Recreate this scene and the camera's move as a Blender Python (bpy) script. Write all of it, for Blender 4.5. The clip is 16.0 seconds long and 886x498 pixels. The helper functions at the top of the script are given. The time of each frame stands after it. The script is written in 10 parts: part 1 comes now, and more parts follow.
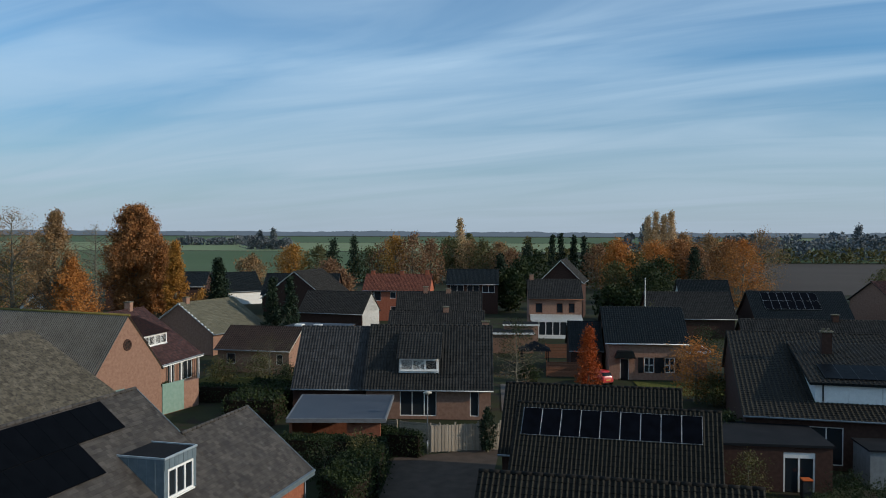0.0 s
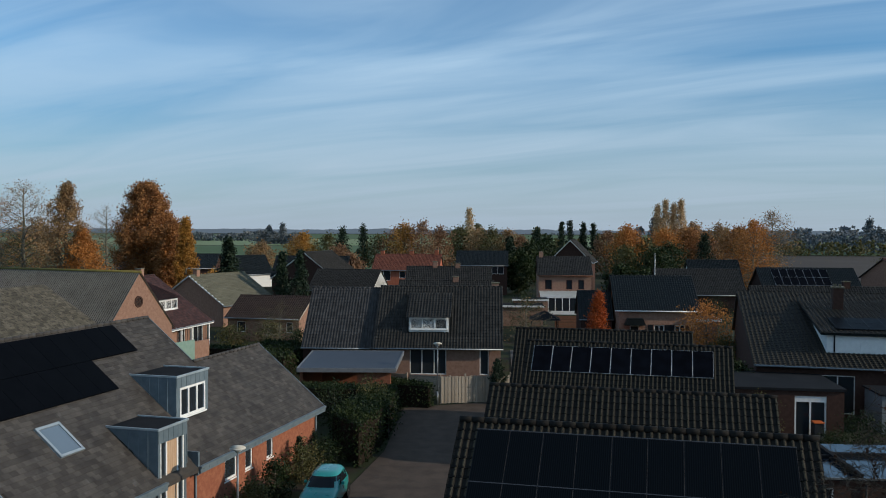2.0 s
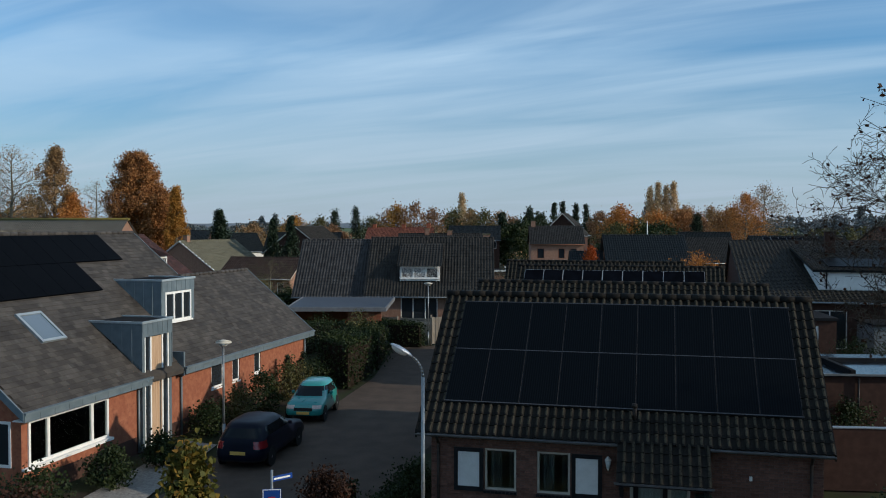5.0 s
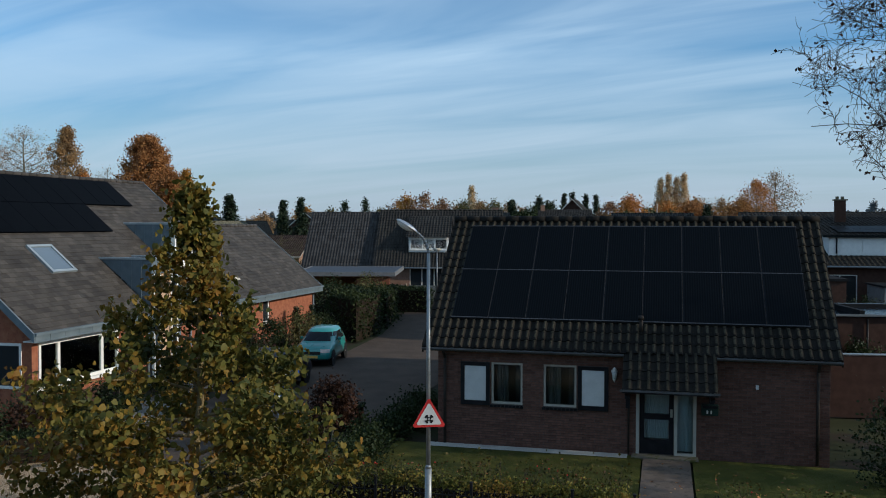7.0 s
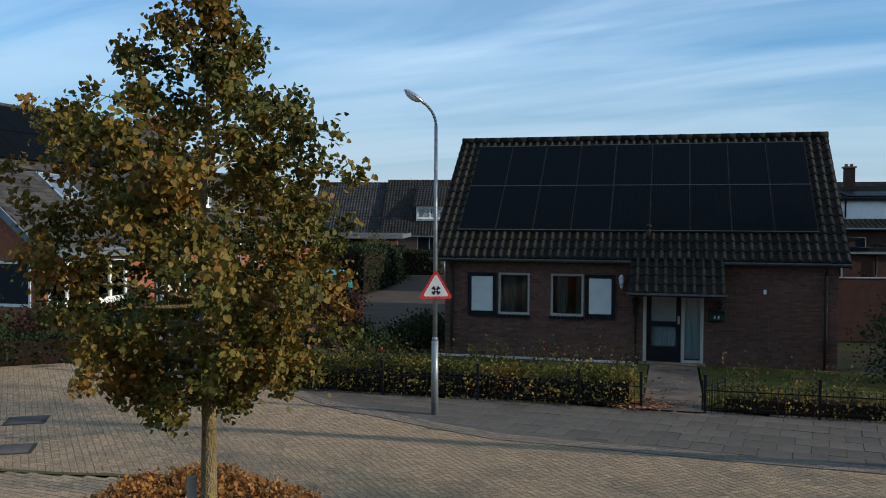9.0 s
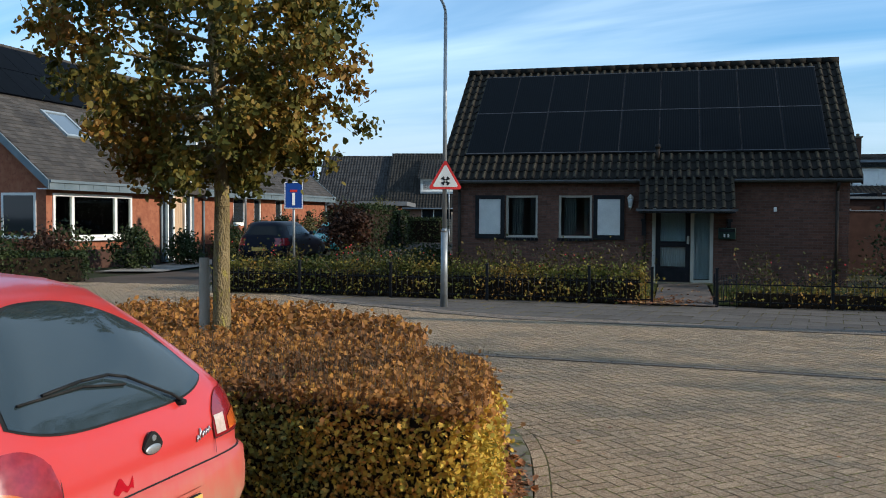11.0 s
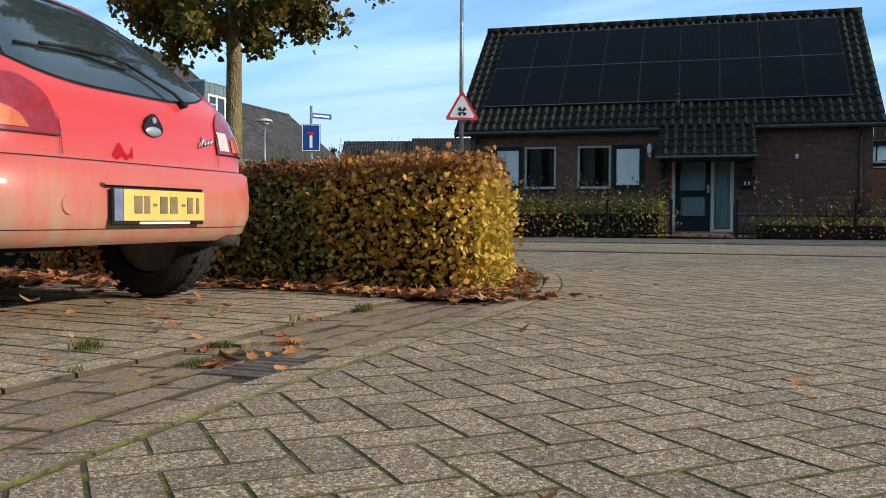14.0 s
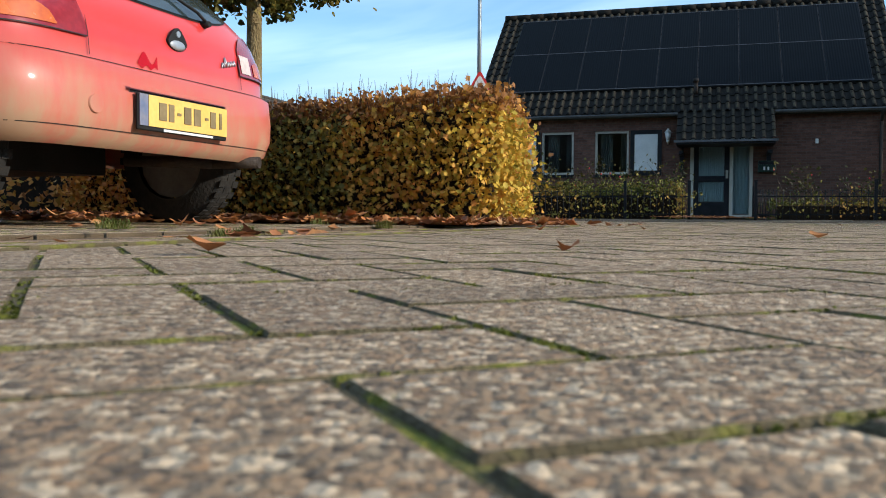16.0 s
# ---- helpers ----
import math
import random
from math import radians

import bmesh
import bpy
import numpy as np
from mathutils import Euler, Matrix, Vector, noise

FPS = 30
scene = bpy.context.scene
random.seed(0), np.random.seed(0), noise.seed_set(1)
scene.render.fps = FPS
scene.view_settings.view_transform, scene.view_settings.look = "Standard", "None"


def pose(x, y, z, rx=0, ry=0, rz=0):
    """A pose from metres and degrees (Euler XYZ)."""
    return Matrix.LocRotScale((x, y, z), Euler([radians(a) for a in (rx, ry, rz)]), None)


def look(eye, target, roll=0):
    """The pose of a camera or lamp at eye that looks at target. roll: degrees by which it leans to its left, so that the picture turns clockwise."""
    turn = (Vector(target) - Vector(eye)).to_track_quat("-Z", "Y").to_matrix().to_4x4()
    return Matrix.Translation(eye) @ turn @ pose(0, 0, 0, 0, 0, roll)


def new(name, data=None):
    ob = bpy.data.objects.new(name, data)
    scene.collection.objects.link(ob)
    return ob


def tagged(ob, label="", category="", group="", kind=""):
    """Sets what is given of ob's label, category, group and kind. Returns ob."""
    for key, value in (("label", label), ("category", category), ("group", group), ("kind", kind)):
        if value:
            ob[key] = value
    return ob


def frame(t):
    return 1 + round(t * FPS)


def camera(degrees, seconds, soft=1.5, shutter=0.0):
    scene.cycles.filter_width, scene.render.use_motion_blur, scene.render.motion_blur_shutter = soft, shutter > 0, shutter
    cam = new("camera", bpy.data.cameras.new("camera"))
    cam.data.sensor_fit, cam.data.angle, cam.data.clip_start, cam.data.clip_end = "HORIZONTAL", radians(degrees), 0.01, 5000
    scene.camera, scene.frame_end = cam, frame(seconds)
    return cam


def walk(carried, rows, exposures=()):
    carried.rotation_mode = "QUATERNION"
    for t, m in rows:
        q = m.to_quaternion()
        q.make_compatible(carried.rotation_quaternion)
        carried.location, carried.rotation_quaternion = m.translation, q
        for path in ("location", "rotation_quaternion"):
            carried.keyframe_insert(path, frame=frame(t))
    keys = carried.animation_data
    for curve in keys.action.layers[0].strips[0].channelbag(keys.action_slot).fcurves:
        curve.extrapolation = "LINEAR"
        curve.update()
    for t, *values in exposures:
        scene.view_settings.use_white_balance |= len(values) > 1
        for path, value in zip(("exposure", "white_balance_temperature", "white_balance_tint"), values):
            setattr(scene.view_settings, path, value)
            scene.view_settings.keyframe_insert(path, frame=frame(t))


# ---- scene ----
cam = camera(53.4, 16.0, 1.0)
cam.data.dof.use_dof, cam.data.dof.focus_distance, cam.data.dof.aperture_fstop = True, 6.0, 22.0
PATH = [
    (0, (0.038, 0.1, 14.84), (-0.076, 2.097, 14.801), 0.2),
    (0.5, (0.032, 0.087, 14.057), (-0.089, 2.083, 14.019), 0.2),
    (1, (0.069, 0.055, 13.23), (-0.062, 2.05, 13.191), 0.2),
    (1.5, (0.079, -0.002, 12.403), (-0.063, 1.993, 12.362), 0.2),
    (2, (-0.025, -0.021, 11.666), (-0.159, 1.974, 11.624), 0.2),
    (2.5, (0.004, 0.027, 10.923), (-0.139, 2.022, 10.88), 0.2),
    (3, (0.043, 0.094, 10.197), (-0.053, 2.091, 10.151), 0.2),
    (5.5, (0.2, 0.342, 7.44), (0.074, 2.337, 7.386), 0.0),
    (6, (0.258, 0.316, 6.882), (0.126, 2.311, 6.827), 0.0),
    (6.5, (0.254, 0.242, 6.288), (0.117, 2.237, 6.232), 0.1),
    (7, (0.229, 0.201, 5.774), (0.088, 2.195, 5.718), 0.1),
    (7.5, (0.214, 0.191, 5.224), (0.068, 2.185, 5.166), 0.2),
    (8, (0.248, 0.158, 4.608), (0.097, 2.151, 4.551), 0.2),
    (8.5, (0.245, 0.139, 4.041), (0.091, 2.132, 3.982), 0.2),
    (9, (0.247, 0.117, 3.51), (0.089, 2.11, 3.448), 0.3),
    (11.5, (0.117, 0.19, 1.236), (-0.051, 2.182, 1.165), 0.3),
    (12, (0.131, 0.18, 0.932), (-0.044, 2.171, 0.861), 0.3),
    (12.5, (0.151, 0.167, 0.708), (-0.032, 2.157, 0.636), 0.4),
    (13, (0.173, 0.169, 0.543), (-0.018, 2.158, 0.47), 0.4),
    (13.5, (0.192, 0.183, 0.441), (-0.008, 2.172, 0.369), 0.4),
    (14, (0.206, 0.198, 0.385), (-0.005, 2.186, 0.313), 0.2),
    (14.5, (0.206, 0.191, 0.312), (-0.013, 2.178, 0.241), 0.2),
    (15, (0.201, 0.174, 0.18), (-0.029, 2.159, 0.11), 0.1),
    (15.5, (0.202, 0.158, 0.073), (-0.037, 2.142, 0.004), 0.0),
    (16, (0.202, 0.155, 0.052), (-0.047, 2.138, -0.023), 0.3),
]
EXPOSURES = [(0.0, -0.52), (3.0, -0.5), (7.0, -0.38), (9.0, -0.22), (11.5, 0.17), (13.5, 0.2), (16.0, 0.36)]
walk(cam, [(t, look(eye, target, roll)) for t, eye, target, roll in PATH], EXPOSURES)

# ---- sky and sun ----
SUN_AZ, SUN_EL = 102.0, 21.0


def make_world():
    w = bpy.data.worlds.new("world")
    scene.world = w
    w.use_nodes = True
    n, l = w.node_tree.nodes, w.node_tree.links
    bg = n["Background"]
    sky = n.new("ShaderNodeTexSky")
    sky.sky_type, sky.sun_disc = "NISHITA", False
    sky.sun_elevation, sky.sun_rotation = radians(SUN_EL), radians(SUN_AZ)
    sky.air_density, sky.dust_density, sky.ozone_density = 1.0, 0.4, 4.5
    tc = n.new("ShaderNodeTexCoord")
    sep = n.new("ShaderNodeSeparateXYZ")
    l.new(tc.outputs["Generated"], sep.inputs[0])
    up = n.new("ShaderNodeMath"); up.operation = "ADD"; up.inputs[1].default_value = 0.13
    l.new(sep.outputs[2], up.inputs[0])
    dx = n.new("ShaderNodeMath"); dx.operation = "DIVIDE"
    dy = n.new("ShaderNodeMath"); dy.operation = "DIVIDE"
    l.new(sep.outputs[0], dx.inputs[0]); l.new(up.outputs[0], dx.inputs[1])
    l.new(sep.outputs[1], dy.inputs[0]); l.new(up.outputs[0], dy.inputs[1])
    com = n.new("ShaderNodeCombineXYZ")
    l.new(dx.outputs[0], com.inputs[0]); l.new(dy.outputs[0], com.inputs[1])
    turn = n.new("ShaderNodeMapping"); turn.inputs["Rotation"].default_value = (0, 0, radians(24))
    l.new(com.outputs[0], turn.inputs[0])
    mp = n.new("ShaderNodeMapping"); mp.inputs["Scale"].default_value = (0.42, 1.6, 1); mp.inputs["Location"].default_value = (1.3, 0.6, 0)
    l.new(turn.outputs[0], mp.inputs[0])
    no = n.new("ShaderNodeTexNoise"); no.inputs["Scale"].default_value = 1.15; no.inputs["Detail"].default_value = 5
    no.inputs["Roughness"].default_value = 0.5; no.inputs["Distortion"].default_value = 0.8
    l.new(mp.outputs[0], no.inputs["Vector"])
    tint = n.new("ShaderNodeMixRGB"); tint.blend_type = "MULTIPLY"; tint.inputs[0].default_value = 1.0; tint.inputs[2].default_value = (0.72, 1.22, 1.415, 1)
    l.new(sky.outputs[0], tint.inputs[1])
    ra = n.new("ShaderNodeValToRGB")
    ra.color_ramp.elements[0].position, ra.color_ramp.elements[1].position = 0.27, 0.80
    l.new(no.outputs[0], ra.inputs[0])
    hz = n.new("ShaderNodeMapRange")
    hz.inputs["From Min"].default_value, hz.inputs["From Max"].default_value = 0.0, 0.19
    hz.inputs["To Min"].default_value, hz.inputs["To Max"].default_value = 0.92, 0.0
    l.new(sep.outputs[2], hz.inputs[0])
    mx = n.new("ShaderNodeMath"); mx.operation = "MULTIPLY"; mx.inputs[1].default_value = 0.84
    l.new(ra.outputs[0], mx.inputs[0])
    m1 = n.new("ShaderNodeMixRGB"); m1.inputs[2].default_value = (6.5, 8.7, 10.7, 1)
    l.new(mx.outputs[0], m1.inputs[0]); l.new(tint.outputs[0], m1.inputs[1])
    m2 = n.new("ShaderNodeMixRGB"); m2.inputs[2].default_value = (4.45, 5.45, 6.6, 1)
    l.new(hz.outputs[0], m2.inputs[0]); l.new(m1.outputs[0], m2.inputs[1])
    l.new(m2.outputs[0], bg.inputs[0])
    bg.inputs[1].default_value = 0.12


make_world()
sun_dir = Vector((math.sin(radians(SUN_AZ)) * math.cos(radians(SUN_EL)), math.cos(radians(SUN_AZ)) * math.cos(radians(SUN_EL)), math.sin(radians(SUN_EL))))
sun = new("sun", bpy.data.lights.new("sun", "SUN"))
sun.data.energy, sun.data.angle, sun.data.color = 4.4, radians(0.6), (1.0, 0.9, 0.76)
sun.matrix_world = look(sun_dir * 60, (0, 0, 0))

# ---- materials ----
MATS = {}


def M(name, c1, c2, scale=6.0, rough=0.8, bump=0.2, metal=0.0, fine=60.0, c3=None, spot=0.6, vary=0.12, per="obj", coat=0.0, stretch=(1, 1, 1), dist=0.01, spec=0.12):
    """Two-scale procedural surface: broad blotches c1/c2, fine grain, optional third-colour spots, light variation from piece to piece."""
    if name in MATS:
        return MATS[name]
    m = bpy.data.materials.new(name)
    m.use_nodes = True
    n, l = m.node_tree.nodes, m.node_tree.links
    b = n["Principled BSDF"]
    tc = n.new("ShaderNodeTexCoord")
    mp = n.new("ShaderNodeMapping"); mp.inputs["Scale"].default_value = stretch
    l.new(tc.outputs["Object"], mp.inputs[0])
    n1 = n.new("ShaderNodeTexNoise"); n1.inputs["Scale"].default_value = scale; n1.inputs["Detail"].default_value = 5
    n2 = n.new("ShaderNodeTexNoise"); n2.inputs["Scale"].default_value = fine; n2.inputs["Detail"].default_value = 3
    l.new(mp.outputs[0], n1.inputs["Vector"]); l.new(mp.outputs[0], n2.inputs["Vector"])
    mix = n.new("ShaderNodeMixRGB"); mix.inputs[1].default_value = (*c1, 1); mix.inputs[2].default_value = (*c2, 1)
    r = n.new("ShaderNodeMapRange"); r.inputs["From Min"].default_value = 0.35; r.inputs["From Max"].default_value = 0.65
    l.new(n1.outputs[0], r.inputs[0]); l.new(r.outputs[0], mix.inputs[0])
    out = mix.outputs[0]
    if c3:
        n3 = n.new("ShaderNodeTexNoise"); n3.inputs["Scale"].default_value = scale * 2.3; n3.inputs["Detail"].default_value = 6
        l.new(mp.outputs[0], n3.inputs["Vector"])
        r3 = n.new("ShaderNodeMapRange"); r3.inputs["From Min"].default_value = spot; r3.inputs["From Max"].default_value = spot + 0.12
        l.new(n3.outputs[0], r3.inputs[0])
        m3 = n.new("ShaderNodeMixRGB"); m3.inputs[2].default_value = (*c3, 1)
        l.new(r3.outputs[0], m3.inputs[0]); l.new(out, m3.inputs[1])
        out = m3.outputs[0]
    hs = n.new("ShaderNodeHueSaturation")
    l.new(out, hs.inputs["Color"])
    add = n.new("ShaderNodeMath"); add.operation = "MULTIPLY_ADD"; add.inputs[1].default_value = 0.35; add.inputs[2].default_value = 0.825
    l.new(n2.outputs[0], add.inputs[0])
    if per == "isl":
        g = n.new("ShaderNodeNewGeometry"); src = g.outputs["Random Per Island"]
    else:
        g = n.new("ShaderNodeObjectInfo"); src = g.outputs["Random"]
    va = n.new("ShaderNodeMath"); va.operation = "MULTIPLY_ADD"; va.inputs[1].default_value = vary * 2; va.inputs[2].default_value = 1 - vary
    l.new(src, va.inputs[0])
    mu = n.new("ShaderNodeMath"); mu.operation = "MULTIPLY"
    l.new(add.outputs[0], mu.inputs[0]); l.new(va.outputs[0], mu.inputs[1])
    l.new(mu.outputs[0], hs.inputs["Value"])
    l.new(hs.outputs[0], b.inputs["Base Color"])
    ro = n.new("ShaderNodeMath"); ro.operation = "MULTIPLY_ADD"; ro.inputs[1].default_value = 0.2; ro.inputs[2].default_value = rough - 0.1
    l.new(n1.outputs[0], ro.inputs[0]); l.new(ro.outputs[0], b.inputs["Roughness"])
    b.inputs["Metallic"].default_value = metal
    b.inputs["Coat Weight"].default_value = coat
    b.inputs["Specular IOR Level"].default_value = 0.5 if coat or metal else spec
    b.inputs["Coat Roughness"].default_value = 0.08
    if bump:
        bu = n.new("ShaderNodeBump"); bu.inputs["Strength"].default_value = bump; bu.inputs["Distance"].default_value = dist
        l.new(n2.outputs[0], bu.inputs["Height"]); l.new(bu.outputs[0], b.inputs["Normal"])
    MATS[name] = m
    return m


def M_leaf(name, cols, rough=0.6, trans=0.25):
    """Leaves: a colour for each island out of a ramp, some light let through."""
    m = bpy.data.materials.new(name)
    m.use_nodes = True
    n, l = m.node_tree.nodes, m.node_tree.links
    b = n["Principled BSDF"]
    g = n.new("ShaderNodeNewGeometry")
    ra = n.new("ShaderNodeValToRGB")
    ra.color_ramp.interpolation = "LINEAR"
    e = ra.color_ramp.elements
    while len(e) < len(cols):
        e.new(0.5)
    for i, c in enumerate(cols):
        e[i].position = i / (len(cols) - 1); e[i].color = (*c, 1)
    tc = n.new("ShaderNodeTexCoord"); no = n.new("ShaderNodeTexNoise"); no.inputs["Scale"].default_value = 0.9; no.inputs["Detail"].default_value = 3
    l.new(tc.outputs["Object"], no.inputs["Vector"])
    mx = n.new("ShaderNodeMath"); mx.operation = "MULTIPLY_ADD"; mx.inputs[1].default_value = 0.6; mx.inputs[2].default_value = -0.3
    sc = n.new("ShaderNodeMapRange"); sc.inputs["From Min"].default_value = 0.3; sc.inputs["From Max"].default_value = 0.7
    l.new(no.outputs[0], sc.inputs[0])
    l.new(g.outputs["Random Per Island"], mx.inputs[0])
    ad = n.new("ShaderNodeMath"); ad.operation = "ADD"; ad.use_clamp = True
    l.new(mx.outputs[0], ad.inputs[0]); l.new(sc.outputs[0], ad.inputs[1])
    l.new(ad.outputs[0], ra.inputs[0]); l.new(ra.outputs[0], b.inputs["Base Color"])
    b.inputs["Roughness"].default_value = rough
    b.inputs["Specular IOR Level"].default_value = 0.2
    if trans:
        t = n.new("ShaderNodeBsdfTranslucent"); mi = n.new("ShaderNodeMixShader"); mi.inputs[0].default_value = trans
        l.new(ra.outputs[0], t.inputs[0]); l.new(b.outputs[0], mi.inputs[1]); l.new(t.outputs[0], mi.inputs[2])
        l.new(mi.outputs[0], n["Material Output"].inputs[0])
    return m


def M_glass(name, col=(0.02, 0.025, 0.03), rough=0.05):
    m = bpy.data.materials.new(name); m.use_nodes = True
    b = m.node_tree.nodes["Principled BSDF"]
    b.inputs["Base Color"].default_value = (*col, 1); b.inputs["Roughness"].default_value = rough
    b.inputs["IOR"].default_value = 1.5
    return m


def M_clear(name, tint=(0.8, 0.87, 0.87)):
    m = bpy.data.materials.new(name); m.use_nodes = True
    n, l = m.node_tree.nodes, m.node_tree.links
    gl = n.new("ShaderNodeBsdfGlossy"); gl.inputs["Roughness"].default_value = 0.03
    tr = n.new("ShaderNodeBsdfTransparent"); tr.inputs[0].default_value = (*tint, 1)
    fr = n.new("ShaderNodeFresnel"); fr.inputs[0].default_value = 1.5
    mi = n.new("ShaderNodeMixShader")
    l.new(fr.outputs[0], mi.inputs[0]); l.new(tr.outputs[0], mi.inputs[1]); l.new(gl.outputs[0], mi.inputs[2])
    l.new(mi.outputs[0], n["Material Output"].inputs[0])
    return m


GLASS, CLEAR = M_glass("window_glass"), M_clear("clear_glass")
BRICK_H = M("brown_brick", (0.118, 0.062, 0.048), (0.172, 0.090, 0.066), 9, 0.9, 0.5, c3=(0.110, 0.060, 0.050), spot=0.55, vary=0.22, fine=120)
BRICK_HJ = M("brown_brick_joined", (0.118, 0.062, 0.048), (0.172, 0.090, 0.066), 9, 0.9, 0.5, c3=(0.110, 0.060, 0.050), spot=0.55, vary=0.22, fine=120, per="isl")
MORTAR = M("mortar", (0.1048, 0.0808, 0.0713), (0.1428, 0.1143, 0.0952), 14, 0.95, 0.5)
BRICK_O = M("orange_brick", (0.2550, 0.0892, 0.0510), (0.3230, 0.1275, 0.0723), 5, 0.9, 0.4, c3=(0.2040, 0.0723, 0.0467), spot=0.56)
BRICK_P = M("pale_brick", (0.2430, 0.1350, 0.0945), (0.3038, 0.1822, 0.1283), 4, 0.9, 0.4, c3=(0.2025, 0.1013, 0.0675), spot=0.57)
BRICK_D = M("dark_brick", (0.0510, 0.0276, 0.0214), (0.0702, 0.0390, 0.0291), 4, 0.9, 0.4)
BRICK_R = M("red_brick", (0.30, 0.09, 0.05), (0.38, 0.13, 0.075), 4, 0.9, 0.4)
TILE_H = M("dark_moss_tile", (0.0098, 0.0086, 0.0074), (0.0184, 0.0160, 0.0129), 5, 0.75, 0.5, c3=(0.0301, 0.0269, 0.0160), spot=0.6, vary=0.25, fine=90, dist=0.004)
TILE_HJ = M("dark_moss_tile_joined", (0.0098, 0.0086, 0.0074), (0.0184, 0.0160, 0.0129), 5, 0.75, 0.5, c3=(0.0301, 0.0269, 0.0160), spot=0.6, vary=0.25, fine=90, per="isl", dist=0.004)
TILE_N = M("grey_concrete_tile", (0.0220, 0.0208, 0.0184), (0.0369, 0.0339, 0.0298), 1.5, 0.7, 0.4, c3=(0.0553, 0.0518, 0.0405), spot=0.62, vary=0.2, per="isl")
TILE_B = M("brown_red_tile", (0.0490, 0.0245, 0.0224), (0.0735, 0.0364, 0.0315), 1.5, 0.8, 0.4, c3=(0.0294, 0.0224, 0.0224), spot=0.52, vary=0.3, per="isl")
TILE_O = M("orange_tile", (0.13, 0.046, 0.030), (0.17, 0.062, 0.040), 1.5, 0.8, 0.4, vary=0.2, per="isl")
TILE_K = M("dark_glazed_tile", (0.0078, 0.0112, 0.0118), (0.0140, 0.0162, 0.0162), 2, 0.45, 0.3, vary=0.2, per="isl")
TILE_OL = M("olive_shingle", (0.0960, 0.0896, 0.0608), (0.1280, 0.1184, 0.0832), 2, 0.85, 0.4, vary=0.2, per="isl")
SLATE = M("grey_slate", (0.046, 0.041, 0.037), (0.072, 0.064, 0.056), 1.1, 0.7, 0.45, c3=(0.0765, 0.0720, 0.0653), spot=0.6, vary=0.28, per="isl", fine=40)
SLATE_O = M("weathered_fibre_slate", (0.0784, 0.0688, 0.0512), (0.1144, 0.0992, 0.0720), 2, 0.9, 0.5, c3=(0.0544, 0.0480, 0.0392), spot=0.5, vary=0.3, per="isl")
CORR = M("grey_corrugated_sheet", (0.15, 0.127, 0.10), (0.21, 0.18, 0.145), 0.8, 0.85, 0.4, c3=(0.125, 0.098, 0.062), spot=0.63)
# lit and shaded copies of the sheet, painted on ribs and hollows
CORR_C = M("sunlit_sheet_crest", (0.24, 0.205, 0.16), (0.31, 0.27, 0.21), 0.9, 0.9, 0.4, c3=(0.19, 0.15, 0.10), spot=0.6)
CORR_V = M("shaded_sheet_valley", (0.055, 0.046, 0.036), (0.085, 0.07, 0.055), 0.9, 0.9, 0.4)
ZINC = M("zinc_sheet", (0.105, 0.140, 0.158), (0.140, 0.178, 0.195), 3, 0.55, 0.1, metal=0.15)
ZINC_L = M("bright_zinc_rim", (0.30, 0.35, 0.37), (0.38, 0.43, 0.45), 3, 0.4, 0.1, metal=0.3)
GUT = M("dull_gutter", (0.09, 0.095, 0.10), (0.13, 0.135, 0.14), 5, 0.5, 0.1, metal=0.3)
# paler copy of the tile for the roll faces that low sun strikes
TILE_L = M("sunlit_tile_crest", (0.038, 0.034, 0.024), (0.064, 0.055, 0.037), 7, 0.9, 0.6, c3=(0.0180, 0.0156, 0.0123), spot=0.53, vary=0.3, fine=90, dist=0.004)
SOIL = M("leafy_soil", (0.055, 0.036, 0.022), (0.085, 0.055, 0.032), 9, 1.0, 0.9, fine=80, c3=(0.13, 0.07, 0.03), spot=0.55, dist=0.02)
WHITE = M("white_paint", (0.78, 0.77, 0.73), (0.70, 0.69, 0.65), 3, 0.5, 0.05, vary=0.03)
CREAM = M("cream_paint", (0.4800, 0.4480, 0.3760), (0.4160, 0.3840, 0.3200), 3, 0.55, 0.1)
BLACKP = M("black_paint", (0.012, 0.013, 0.015), (0.02, 0.02, 0.022), 5, 0.4, 0.1)
PANELW = M("shutter_white", (0.6500, 0.6500, 0.6240), (0.5720, 0.5720, 0.5460), 3, 0.6, 0.1)
PV = M("solar_glass", (0.0022, 0.0028, 0.0040), (0.0032, 0.0040, 0.0055), 2, 0.4, 0, vary=0.03, spec=0.04)
PVB = M("solar_glass_blue", (0.003, 0.0035, 0.005), (0.005, 0.006, 0.009), 2, 0.35, 0, vary=0.05, spec=0.05)
for m_ in (PV, PVB):
    m_.node_tree.nodes["Principled BSDF"].inputs["IOR"].default_value = 1.22
PVF = M("solar_frame_black", (0.010, 0.011, 0.013), (0.015, 0.016, 0.019), 9, 0.5, 0, spec=0.2)


